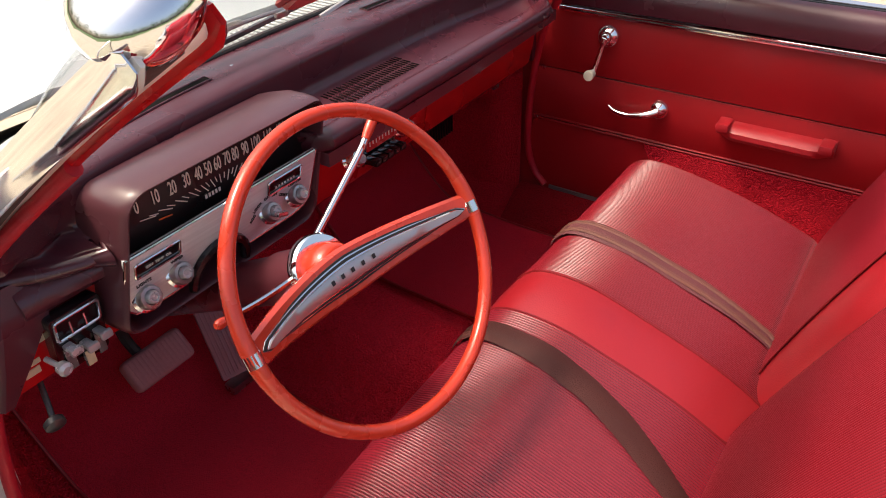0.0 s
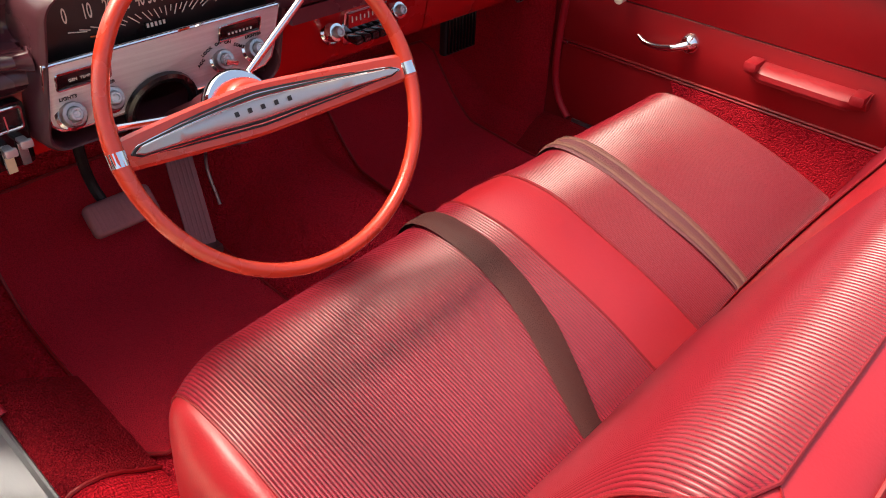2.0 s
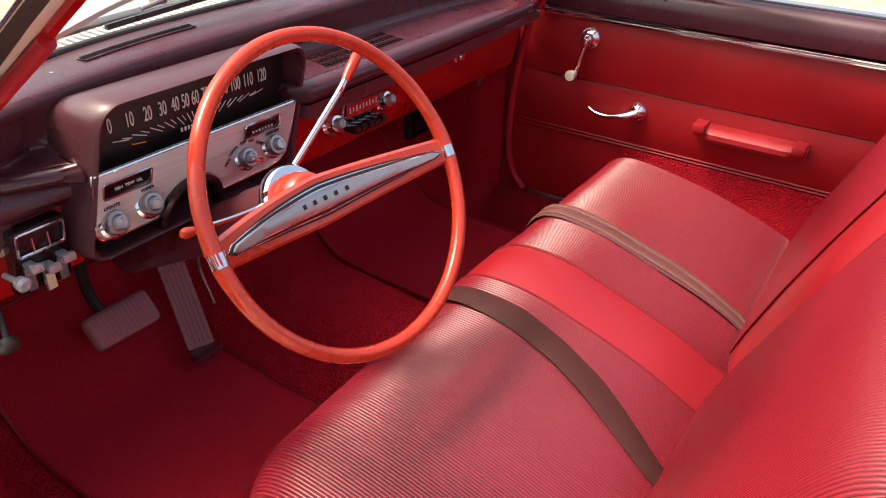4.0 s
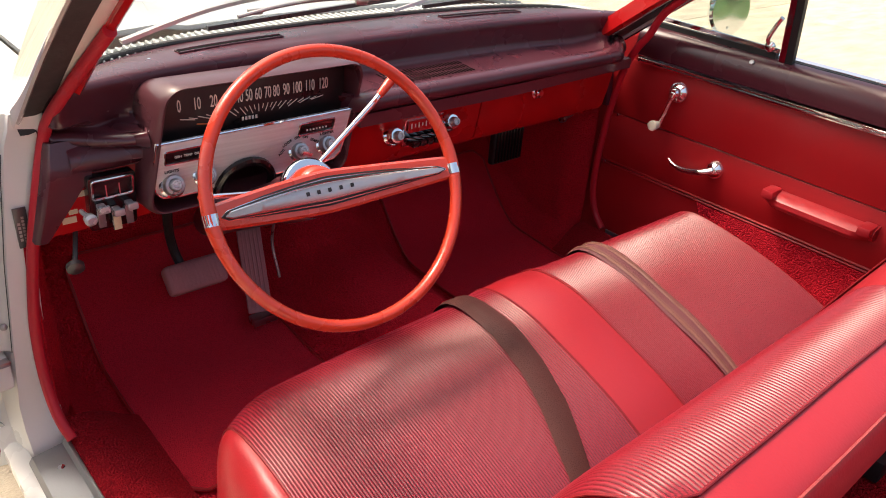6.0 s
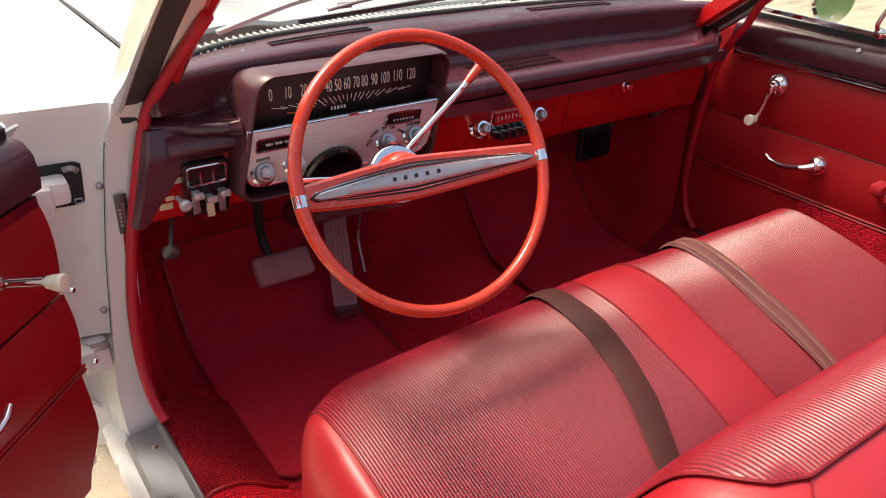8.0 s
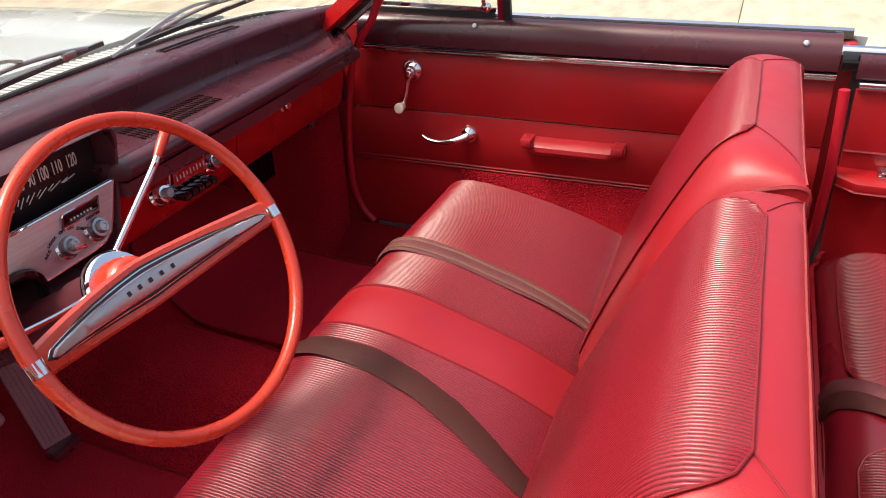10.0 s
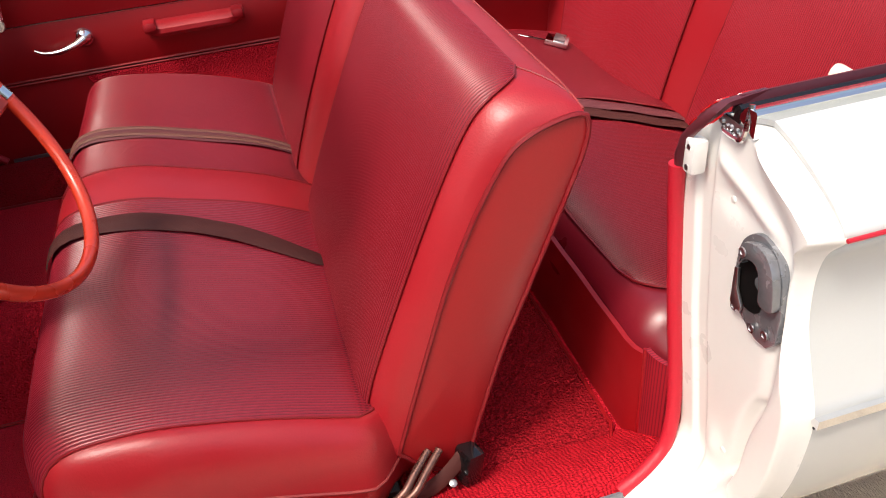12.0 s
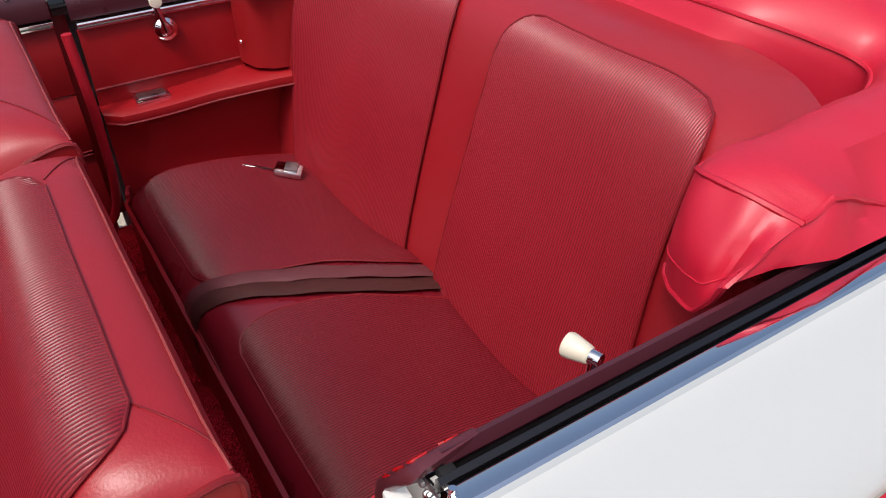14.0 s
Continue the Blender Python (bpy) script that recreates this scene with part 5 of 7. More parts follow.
    prism(bm, [(x, yp(z), z) for x, z in outline], (0, 0.006, 0.001), 0.0012)
    panel = part("instrument_panel", bm, M_ALU, dash, "brushed aluminium instrument panel")
    bm = B()
    tube(bm, [(x, yp(z) - 0.0005, z) for x, z in outline], 0.0022, 6, True)
    part("panel_rim", bm, M_CHROME, panel)
    bm = B()
    pts = [(-0.385 + 0.052 * math.cos(a), yp(0.788 + 0.052 * math.sin(a)) - 0.004, 0.788 + 0.052 * math.sin(a)) for a in span(math.pi * 1.05, -0.05 * math.pi, 16)]
    tube(bm, pts, 0.008, 8)
    part("column_arch", bm, M_GLOSSBLACK, panel, "dark arch round the column")
    turn = Euler((radians(90 + 15), 0, 0)).to_matrix().to_4x4()
    for x0, x1, z, words in ((-0.532, -0.458, 0.878, "GEN  TEMP  OIL"), (-0.288, -0.216, 0.882, "")):
        bm = B()
        ring = ring_xz(x0, x1, z - 0.012, z + 0.012, 0.003, yp, 3)
        prism(bm, [p + Vector((0, -0.002, 0)) for p in ring], (0, 0.004, 0), 0.0005)
        win = part("warning_window", bm, M_GLOSSBLACK, panel, "black warning-light window")
        bm = B()
        tube(bm, [p + Vector((0, -0.003, 0)) for p in ring], 0.0016, 6, True)
        part("window_rim", bm, M_CHROME, win)
        if words:
            letters(words, 0.0060, Matrix.Translation(((x0 + x1) / 2, yp(z) - 0.0035, z)) @ turn, win)
        else:
            bm = B()
            for i in range(7):
                block(bm, (x0 + 0.016 + 0.0065 * i, yp(z) - 0.0028, z - 0.003), (0.0030, 0.001, 0.0030), 0)
            part("scale_marks", bm, M_PRINT, win)
    for x, z, r, words, dz in ((-0.519, 0.824, 0.019, "LIGHTS", 0.027), (-0.463, 0.830, 0.018, "WIPER", 0.026), (-0.226, 0.838, 0.018, "LIGHTER", 0.025)):
        knob(panel, (x, yp(z) - 0.001, z), r, 0.017, M_STEEL, axis=(0, -1, 0.42))
        letters(words, 0.0075, Matrix.Translation((x, yp(z + dz) - 0.0008, z + dz)) @ turn, panel, M_INK)
    ign = (-0.284, yp(0.836) - 0.001, 0.836)
    knob(panel, ign, 0.017, 0.016, M_STEEL, axis=(0, -1, 0.42))
    bm = B()
    block(bm, (ign[0], ign[1] - 0.030, ign[2] + 0.007), (0.022, 0.010, 0.008), 0.003, 2, pose(0, 0, 0, 0, 20, 0))
    part("switch_wing", bm, M_CHROME, panel, "chrome ignition switch wing")
    for words, dx, dz, rot in (("ACC", -0.033, 0.005, 50), ("LOCK", -0.024, 0.022, 35), ("OFF", -0.004, 0.030, 8), ("ON", 0.012, 0.028, -12), ("START", 0.033, 0.016, -30)):
        z = ign[2] + dz
        letters(words, 0.0075, Matrix.Translation((ign[0] + dx, yp(z) - 0.0008, z)) @ turn @ pose(0, 0, 0, 0, 0, rot), panel, M_INK)


# ---- steering wheel and pedals ----
def build_wheel():
    c = Vector((-0.388, 0.451, 0.905))
    tilt = radians(29)
    n = Vector((0, -math.cos(tilt), math.sin(tilt)))
    up = Vector((0, math.sin(tilt), math.cos(tilt)))
    yaw, turned = radians(3.5), radians(-2.3)
    ax = Vector((1, 0, 0)) * math.cos(yaw) + n * math.sin(yaw)
    n = ax.cross(up)
    wheel = thing("steering_wheel", tuple(c - Vector((0, 0, 0.19))), "orange-red two-spoke steering wheel with a silver crossbar", "steering wheel")
    r = 0.1975
    P = lambda x, y, d=0.0: c + ax * x + up * y + n * d
    # the crossbar is turned a little in the wheel's plane
    Q = lambda x, y, d=0.0: P(x * math.cos(turned) - y * math.sin(turned), x * math.sin(turned) + y * math.cos(turned), d)
    # rim, with finger grooves on the inner side
    bm = B()
    rows = []
    N = 140
    for i in range(N):
        a = 2 * math.pi * i / N
        rad = ax * math.cos(a) + up * math.sin(a)
        k = 0.0092 * (1.0 + 0.10 * math.exp(-((math.sin(a) / 0.16) ** 2)))
        rows.append([c + rad * (r + k * math.cos(q)) + n * (k * 1.12 * math.sin(q)) for q in (2 * math.pi * j / 14 for j in range(14))])
    grid(bm, rows, close_u=True, close_v=True)
    part("rim", bm, M_WHEEL, wheel, "slim orange-red rim")
    for s in (-1, 1):
        bm = B()
        tube(bm, [Q(s * (r - 0.0005), y) for y in (-0.014, -0.009, -0.003, 0.002)], 0.0106, 18, False, 1.06)
        part("ferrule", bm, M_CHROME, wheel, "chrome ferrule")
    # crossbar: dished towards the hub, narrow at the ends
    dish = lambda t: -0.056 * (1 - abs(t) ** 1.9)
    bm = B()
    rows = []
    for t in span(-1, 1, 41):
        e = 1 - abs(t) ** 1.3
        hi, lo = 0.014 + 0.019 * e, -0.021 - 0.011 * e
        lift = dish(t)
        thick = 0.010 + 0.010 * (1 - abs(t))
        sec = [(hi - 0.003, -thick), (hi, -0.002), (hi - 0.004, 0.005), (lerp(hi, lo, 0.35), 0.006), (lo + 0.004, 0.005), (lo, -0.001), (lo + 0.003, -thick)]
        rows.append([Q(t * (r - 0.004), dy, lift + dz) for dy, dz in sec])
    vs = grid(bm, rows, close_v=True)
    cap(bm, vs[0])
    cap(bm, vs[-1])
    part("crossbar", bm, M_WHEEL, wheel, "orange-red padded crossbar")
    # silver horn bar let into it
    for nm, k, dz, mat_, lab in (("horn_recess", 1.14, 0.0076, M_BLACK, "dark recess round the horn bar"), ("horn_bar", 1.0, 0.0085, M_CHROME, "silver horn bar with dark bevel"), ("horn_inlay", 0.91, 0.0096, M_BLACK, "black groove line"), ("horn_bevel", 0.72, 0.0108, M_CHROME, "bright inner bevel"), ("horn_plate", 0.62, 0.0122, M_PLATE, "brushed silver plate")):
        bm = B()
        top, bot, rows = [], [], []
        for t in span(-1, 1, 41):
            w = (0.0062 + 0.0138 * (1 - abs(t) ** 1.25)) * k * math.sqrt(max(0.02, 1 - max(0, (abs(t) - 0.96) / 0.04) ** 2))
            lift = dish(t * 0.93) + dz
            x = t * 0.183 * (1 - (1 - k) * 0.10)
            y0 = -0.0050 + 0.0060 * (1 - t * t)
            rows.append([Q(x, y0 + w * f, lift - g) for f, g in ((-1, 0.006), (-0.96, 0.001), (-0.8, 0), (0.8, 0), (0.96, 0.001), (1, 0.006))])
        vs = grid(bm, rows, close_v=True)
        cap(bm, vs[0])
        cap(bm, vs[-1])
        ob = part(nm, bm, mat_, bar_ob if k < 1 else wheel, lab)
        if nm == "horn_bar":
            bar_ob = ob
    # raised maker's mark, as plain bars
    bm = B()
    for i in range(5):
        x = -0.036 + 0.0185 * i
        lift = dish(x / 0.183 * 0.93) + 0.0128
        block(bm, Q(x, 0.002, lift), (0.0060, 0.0062, 0.001), 0.0004, 1, Euler((math.pi / 2 - tilt, 0, 0)).to_matrix().to_4x4())
    part("emblem_marks", bm, M_INK, bar_ob, "five dark raised marks")
    # hub, column and levers
    bm = B()
    lathe(bm, [(0.024, 0.010), (0.032, 0.004), (0.036, -0.008), (0.038, -0.020), (0.038, -0.046)], P(0, 0.008, -0.070), n, 32)
    hub = part("hub", bm, M_WHEEL, wheel, "orange-red hub")
    bm = B()
    lathe(bm, [(0.044, 0.0), (0.047, -0.004), (0.047, -0.016), (0.044, -0.020)], P(0, 0.012, -0.098), n, 32)
    part("collar", bm, M_CHROME, hub, "chrome column collar")
    bm = B()
    lathe(bm, [(0.040, -0.118), (0.040, -0.20), (0.036, -0.22), (0.034, -0.62)], P(0, 0.004, 0), n, 28)
    part("column", bm, M_MARPAINT, wheel, "maroon steering column")
    bm = B()
    pts = curve([(-0.355, 0.590, 0.868), (-0.30, 0.585, 0.918), (-0.245, 0.582, 0.965), (-0.225, 0.584, 0.981)], 8)
    tube(bm, pts, 0.0052, 10)
    shifter = part("shift_lever", bm, M_CHROME, wheel, "chrome column shift lever")
    bm = B()
    d = (pts[-1] - pts[-4]).normalized()
    tube(bm, [pts[-1] - d * 0.004, pts[-1] + d * 0.012, pts[-1] + d * 0.038, pts[-1] + d * 0.045], 0.0075, 12, taper=[0.8, 1, 1.05, 0.6])
    part("grip", bm, M_WHEEL, shifter, "red plastic grip")
    bm = B()
    pts = curve([(-0.415, 0.560, 0.868), (-0.48, 0.552, 0.878), (-0.545, 0.547, 0.891)], 6)
    tube(bm, pts, 0.004, 8)
    sig = part("signal_lever", bm, M_CHROME, wheel, "turn signal lever")
    bm = B()
    d = (pts[-1] - pts[-3]).normalized()
    tube(bm, [pts[-1], pts[-1] + d * 0.008, pts[-1] + d * 0.014, pts[-1] + d * 0.018], 0.0066, 12, taper=[0.8, 1, 1, 0.6])
    part("grip", bm, M_WHEEL, sig, "red lever tip")


def build_pedals():
    brake = thing("brake_pedal", (-0.39, 1.03, 0.45), "wide dusty ribbed brake pedal on a dark arm", "pedal")
    bm = B()
    m = pose(0, 0, 0, 48, 0, 0)
    block(bm, (-0.388, 1.005, 0.482), (0.132, 0.066, 0.034), 0.015, 4, m)
    pad = part("pad", bm, M_PEDAL, brake, "ribbed rubber pad")
    for k in range(13):
        bm = B()
        v = m @ Vector((-0.054 + 0.009 * k, 0, 0.0172))
        block(bm, Vector((-0.388, 1.005, 0.482)) + v, (0.0042, 0.052, 0.0026), 0.001, 1, m)
        part("rib", bm, M_PEDAL, pad)
    bm = B()
    tube(bm, curve([(-0.405, 1.02, 0.485), (-0.415, 1.045, 0.54), (-0.425, 1.03, 0.62), (-0.425, 1.0, 0.74)], 6), 0.010, 8)
    part("arm", bm, M_BLACK, brake)
    gas = thing("accelerator_pedal", (-0.245, 0.98, 0.34), "long ribbed accelerator pedal hinged on the floor", "pedal")
    a, b = Vector((-0.262, 0.958, 0.362)), Vector((-0.222, 1.082, 0.540))
    bm = B()
    d = (b - a).normalized()
    q = d.to_track_quat("Y", "Z").to_matrix().to_4x4()
    block(bm, (a + b) / 2, (0.055, (b - a).length, 0.012), 0.005, 2, q)
    gp = part("pad", bm, M_PEDAL, gas)
    for k in range(5):
        bm = B()
        block(bm, (a + b) / 2 + q @ Vector((-0.018 + 0.009 * k, 0, 0.0068)), (0.0035, (b - a).length * 0.92, 0.003), 0.001, 1, q)
        part("rib", bm, M_PEDAL, gp)
    bm = B()
    block(bm, a + Vector((0, -0.012, -0.008)), (0.062, 0.03, 0.02), 0.005)
    part("hinge_foot", bm, M_STEEL, gas)
    # kick-panel grilles
    for s in (1,):
        grille = thing("fresh_air_grille", (s * 0.49, 0.955, 0.575), "black slatted fresh-air grille in the kick panel", "vent")
        bm = B()
        block(bm, (s * 0.490, 0.955, 0.640), (0.11, 0.02, 0.125), 0.006)
        part("frame", bm, M_BLACK, grille)
        for k in range(9):
            bm = B()
            block(bm, (s * (0.444 + 0.0115 * k), 0.943, 0.640), (0.004, 0.010, 0.112), 0.001, 1)
            part("slat", bm, M_GLOSSBLACK, grille)
    # paper tag hanging below the column
    bm = B()
    block(bm, (-0.318, 0.640, 0.792), (0.034, 0.002, 0.012), 0.0006, 1, pose(0, 0, 0, 20, 14, 8))
    solo("paper_tag", bm, M_PRINT, "small creased white paper tag under the steering column", "tag")
    # cable by the tunnel
    bm = B()
    tube(bm, curve([(-0.10, 0.93, 0.74), (-0.15, 1.0, 0.66), (-0.19, 1.02, 0.52), (-0.195, 0.985, 0.42)], 8), 0.0035, 6)
    solo("cable", bm, M_STEEL, "thin grey cable hanging beside the tunnel", "cable")

# ---- doors ----
def crank(parent, at, s, angle, axis_out, length=0.088):
    """A window crank: boss, chrome arm and ivory knob. s: side of the car; angle: the arm's way from straight down."""
    o = Vector(at)
    out = Vector(axis_out).normalized()
    bm = B()
    lathe(bm, [(0.027, 0), (0.027, 0.004), (0.023, 0.010), (0.014, 0.014), (0.012, 0.022), (0.008, 0.026), (0.001, 0.026)], o, out, 26)
    handle = part("window_crank", bm, M_CHROME, parent, "chrome window crank with ivory knob")
    d = Vector((0, math.sin(angle), -math.cos(angle)))
    tip = o + d * length + out * 0.030
    bm = B()
    tube(bm, curve([o + out * 0.020, o + d * 0.03 + out * 0.024, tip], 6), 0.0065, 10, taper=[1.5] * 4 + [1.0] * 9)
    part("arm", bm, M_CHROME, handle)
    bm = B()
    lathe(bm, [(0.0072, -0.006), (0.0078, 0.0), (0.0078, 0.005), (0.0070, 0.006)], tip, out, 18)
    part("ferrule", bm, M_CHROME, handle)
    bm = B()
    lathe(bm, [(0.0070, 0.004), (0.0092, 0.006), (0.0108, 0.014), (0.0128, 0.024), (0.0132, 0.029), (0.0124, 0.0315), (0.0095, 0.0322), (0.001, 0.0324)], tip, out, 18)
    part("knob", bm, M_IVORY, handle, "ivory plastic knob")


def build_door(s, name, label):
    """A closed door on the side s; its origin is the hinge."""
    hx, hy = s * 0.862, 0.845
    door = thing(name, (hx, hy, 0.36), label, "car door")
    y0, y1 = -0.338, 0.812 if s > 0 else 0.774
    X = lambda x: s * x
    # inner panel with bowed front edge
    def panel(z0, z1, x0, mat_, nm, lab, bulge=0.006, n=8, thick=0.014):
        bm = B()
        rows = []
        for z in span(z0, z1, n):
            fr = y1 + 0.012 * ease((0.62 - z) / 0.2) - 0.05 * ease((0.47 - z) / 0.1) - 0.03 * ease((z - 0.83) / 0.15)
            t = (z - z0) / (z1 - z0)
            rows.append([(X(x0 - bulge * math.sin(math.pi * t)), y, z) for y in span(y0, fr, 24)])
        shell(bm, rows, thick, (s * 2, 0, 0.7))
        return part(nm, bm, mat_, door, lab)
    up = panel(0.722, 0.872, 0.745, M_DOOR, "upper_panel", "smooth red vinyl panel", 0.008)
    mid = panel(0.585, 0.7195, 0.742, M_DOOR, "middle_panel", "smooth red vinyl panel", 0.010)
    low = panel(0.366, 0.577, 0.746, M_DOOR, "lower_panel", "red vinyl kick panel with carpet patch", 0.004)
    bm = B()
    rows = [[(X(0.7385), y, z) for y in span(-0.30, 0.42 + 0.5 * (z - 0.41), 16)] for z in span(0.41, 0.572, 5)]
    shell(bm, rows, 0.004, (s * 2, 0, 0.7))
    part("carpet_patch", bm, M_CARPET, low, "red loop carpet patch")
    for z, r in ((0.720, 0.0009), (0.577, 0.0030), (0.585, 0.0030)):
        bm = B()
        tube(bm, [(X(0.741), y, z) for y in span(y0 + 0.004, y1 + 0.008 - 0.01 * (z > 0.7), 10)], r, 6)
        part("piping", bm, M_DOOR, mid)
    # chrome strip, and the maroon pad above it
    bm = B()
    bar(bm, [(X(0.737), y, 0.880) for y in span(y0, y1 - 0.060 if s > 0 else 0.752, 8)], [(-0.004, -0.0080), (-0.007, -0.0055), (-0.007, -0.0025), (-0.002, 0), (-0.007, 0.0025), (-0.007, 0.0055), (-0.004, 0.0080), (0.006, 0.0080), (0.006, -0.0080)])
    part("trim_strip", bm, M_CHROME, door, "twin-ribbed chrome trim strip")
    bm = B()
    sec = [(0.742, 0.889), (0.730, 0.893), (0.727, 0.915), (0.731, 0.942), (0.742, 0.958), (0.760, 0.964), (0.775, 0.962)]
    shell(bm, [[(X(x), y, z) for x, z in sec] for y in span(y0, 0.765, 22)], 0.012, (s * 0.80, 0.2, 0.92))
    pad = part("upper_pad", bm, M_MAROON, door, "dark maroon padded door top")
    for y in (-0.27, 0.452):
        bm = B()
        lathe(bm, [(0.0065, 0), (0.0055, 0.003), (0.001, 0.004)], (X(0.733), y, 0.948), (-s, 0, 0.5), 14)
        part("screw", bm, M_STEEL, pad)
    bm = B()
    block(bm, (X(0.772), 0.2, 0.955), (0.010, 1.05, 0.02), 0.003)
    part("window_slot", bm, M_BLACK, door, "black rubber window slot")
    bm = B()
    bar(bm, [(X(0.792), y, 0.958) for y in (y0 - 0.02, 0.0, 0.42)], [(-0.012, -0.008), (-0.010, 0.008), (0, 0.012), (0.010, 0.008), (0.012, -0.008)])
    part("belt_rail", bm, M_CHROME, door, "polished belt-line rail")
    # outer skin and inner frame
    bm = B()
    sec = [(0.80, 0.955), (0.815, 0.938), (0.84, 0.912), (0.866, 0.884), (0.876, 0.868), (0.873, 0.858), (0.884, 0.80), (0.896, 0.73), (0.904, 0.66), (0.905, 0.58), (0.896, 0.50), (0.876, 0.43), (0.86, 0.385)]
    shell(bm, [[(X(x), y, z) for x, z in sec] for y in span(y0 - 0.05, 0.872 if s > 0 else 0.835, 14)], 0.004, (0, 0.2, 0.7))
    skin = part("outer_skin", bm, M_WHITE, door, "white painted door skin")
    bm = B()
    bar(bm, [(X(0.9075), y, 0.645) for y in (-0.38, 0.2, 0.865)], [(-0.006, -0.011), (0.003, -0.009), (0.006, 0), (0.003, 0.009), (-0.006, 0.011)] if s > 0 else [(0.006, 0.011), (-0.003, 0.009), (-0.006, 0), (-0.003, -0.009), (0.006, -0.011)])
    part("side_moulding", bm, M_CHROME, skin, "chrome side moulding")
    bm = B()
    edge = [(0.757, 0.40), (0.757, 0.945), (0.80, 0.945), (0.845, 0.895), (0.868, 0.865), (0.885, 0.70), (0.895, 0.58), (0.870, 0.44), (0.85, 0.39)]
    prism(bm, [(X(x), y1 - 0.06, z) for x, z in edge], (0, 0.045, 0), 0.004)
    prism(bm, [(X(x), y0 - 0.03, z) for x, z in edge], (0, 0.03, 0), 0.004)
    block(bm, (X(0.806), 0.23, 0.393), (0.10, 1.10, 0.02), 0.005)
    part("door_frame", bm, M_CREAM if s < 0 else M_DOOR, door, "painted door edge")
    # window crank, latch handle and armrest
    if s > 0:
        crank(door, (0.737, 0.62, 0.829), s, radians(12), (-1, 0, 0.05))
    else:
        crank(door, (-0.737, 0.62, 0.829), s, radians(62), (1, 0, 0.05))
    o = Vector((X(0.735), 0.472, 0.674))
    bm = B()
    lathe(bm, [(0.024, 0), (0.024, 0.004), (0.020, 0.012), (0.012, 0.018), (0.001, 0.020)], o, (-s, 0, 0), 24)
    handle = part("door_handle", bm, M_CHROME, door, "curved chrome inner door handle")
    bm = B()
    pts = curve([o + Vector((-s * 0.012, 0.0, 0.0)), o + Vector((-s * 0.024, 0.026, -0.010)), o + Vector((-s * 0.028, 0.066, -0.019)), o + Vector((-s * 0.026, 0.100, -0.017)), o + Vector((-s * 0.022, 0.120, -0.008))], 6)
    tube(bm, pts, 0.0095, 12, False, 0.85, [1.45 - 0.95 * (i / (len(pts) - 1)) ** 0.8 for i in range(len(pts))])
    part("lever", bm, M_CHROME, handle)
    bm = B()
    rows = []
    for t in span(0, 1, 25):
        y = lerp(0.326, 0.074, t)
        e = min(t, 1 - t)
        fat = 0.55 + 0.45 * ease(e / 0.12)
        depth = 0.046 * (0.72 + 0.28 * ease(e / 0.18))
        cz = 0.668 + 0.006 * (1 - ease(e / 0.15))
        h = 0.0185 * fat + 0.006 * (1 - ease(e / 0.1))
        rows.append([(X(0.738 - d * depth), y, cz + h * v) for d, v in ((-0.05, 1.0), (0.35, 1.05), (0.75, 0.85), (1.0, 0.35), (1.02, -0.25), (0.85, -0.8), (0.45, -1.0), (-0.05, -0.95))])
    vs = grid(bm, rows, close_v=True)
    cap(bm, vs[0])
    cap(bm, vs[-1])
    arm = part("armrest", bm, M_RED, door, "padded red vinyl armrest")
    for y in (0.310, 0.090):
        bm = B()
        block(bm, (X(0.708), y, 0.684), (0.05, 0.030, 0.022), 0.008)
        part("armrest_end", bm, M_RED, arm)
    for y, z in ((0.785, 0.72), (0.80, 0.58)):
        bm = B()
        lathe(bm, [(0.005, 0), (0.004, 0.003), (0.001, 0.0034)], (X(0.735), y, z), (-s, 0, 0), 12)
        part("screw", bm, M_CHROME, mid)
    # quarter-light: frame, post, pane and catch
    a, b_, c = Vector((X(0.768), 0.762, 0.975)), Vector((X(0.690), 0.385, 1.262)), Vector((X(0.762), 0.392, 0.968))
    bm = B()
    tube(bm, [a, a.lerp(b_, 0.5) + Vector((0, 0.006, 0.006)), b_], 0.008, 8)
    vent = part("quarter_light", bm, M_CHROME, door, "chrome-framed quarter-light window")
    bm = B()
    bar(bm, [c + Vector((0, 0, -0.04)), b_], [(-0.008, -0.007), (-0.008, 0.007), (0.008, 0.007), (0.008, -0.007)], (0, 1, 0))
    part("post", bm, M_CHROME, vent, "chrome window post")
    bm = B()
    bar(bm, [c + Vector((0, -0.015, -0.03)), b_ + Vector((0, -0.015, 0))], [(-0.007, -0.008), (-0.007, 0.008), (0.007, 0.008), (0.007, -0.008)], (0, 1, 0))
    bar(bm, [a + Vector((0, 0, -0.008)), c + Vector((0, 0.02, 0.0))], [(-0.007, -0.006), (-0.007, 0.008), (0.007, 0.008), (0.007, -0.006)])
    part("rubber_channel", bm, M_BLACK, vent, "black rubber channel")
    bm = B()
    bar(bm, [a + Vector((0, -0.012, 0.010)), c + Vector((0, 0.014, 0.012))], [(-0.004, -0.004), (-0.004, 0.005), (0.004, 0.005), (0.004, -0.004)])
    part("pane_frame", bm, M_CHROME, vent)
    bm = B()
    prism(bm, [a + Vector((0, -0.02, 0.012)), b_ + Vector((0, 0.004, -0.012)), c + Vector((0, 0.008, 0.012))], (X(0.003), 0, 0))
    pane = part("pane", bm, M_GLASS, vent, "clear glass pane")
    pane.visible_shadow = False
    bm = B()
    k = c + Vector((-s * 0.012, 0.035, 0.020))
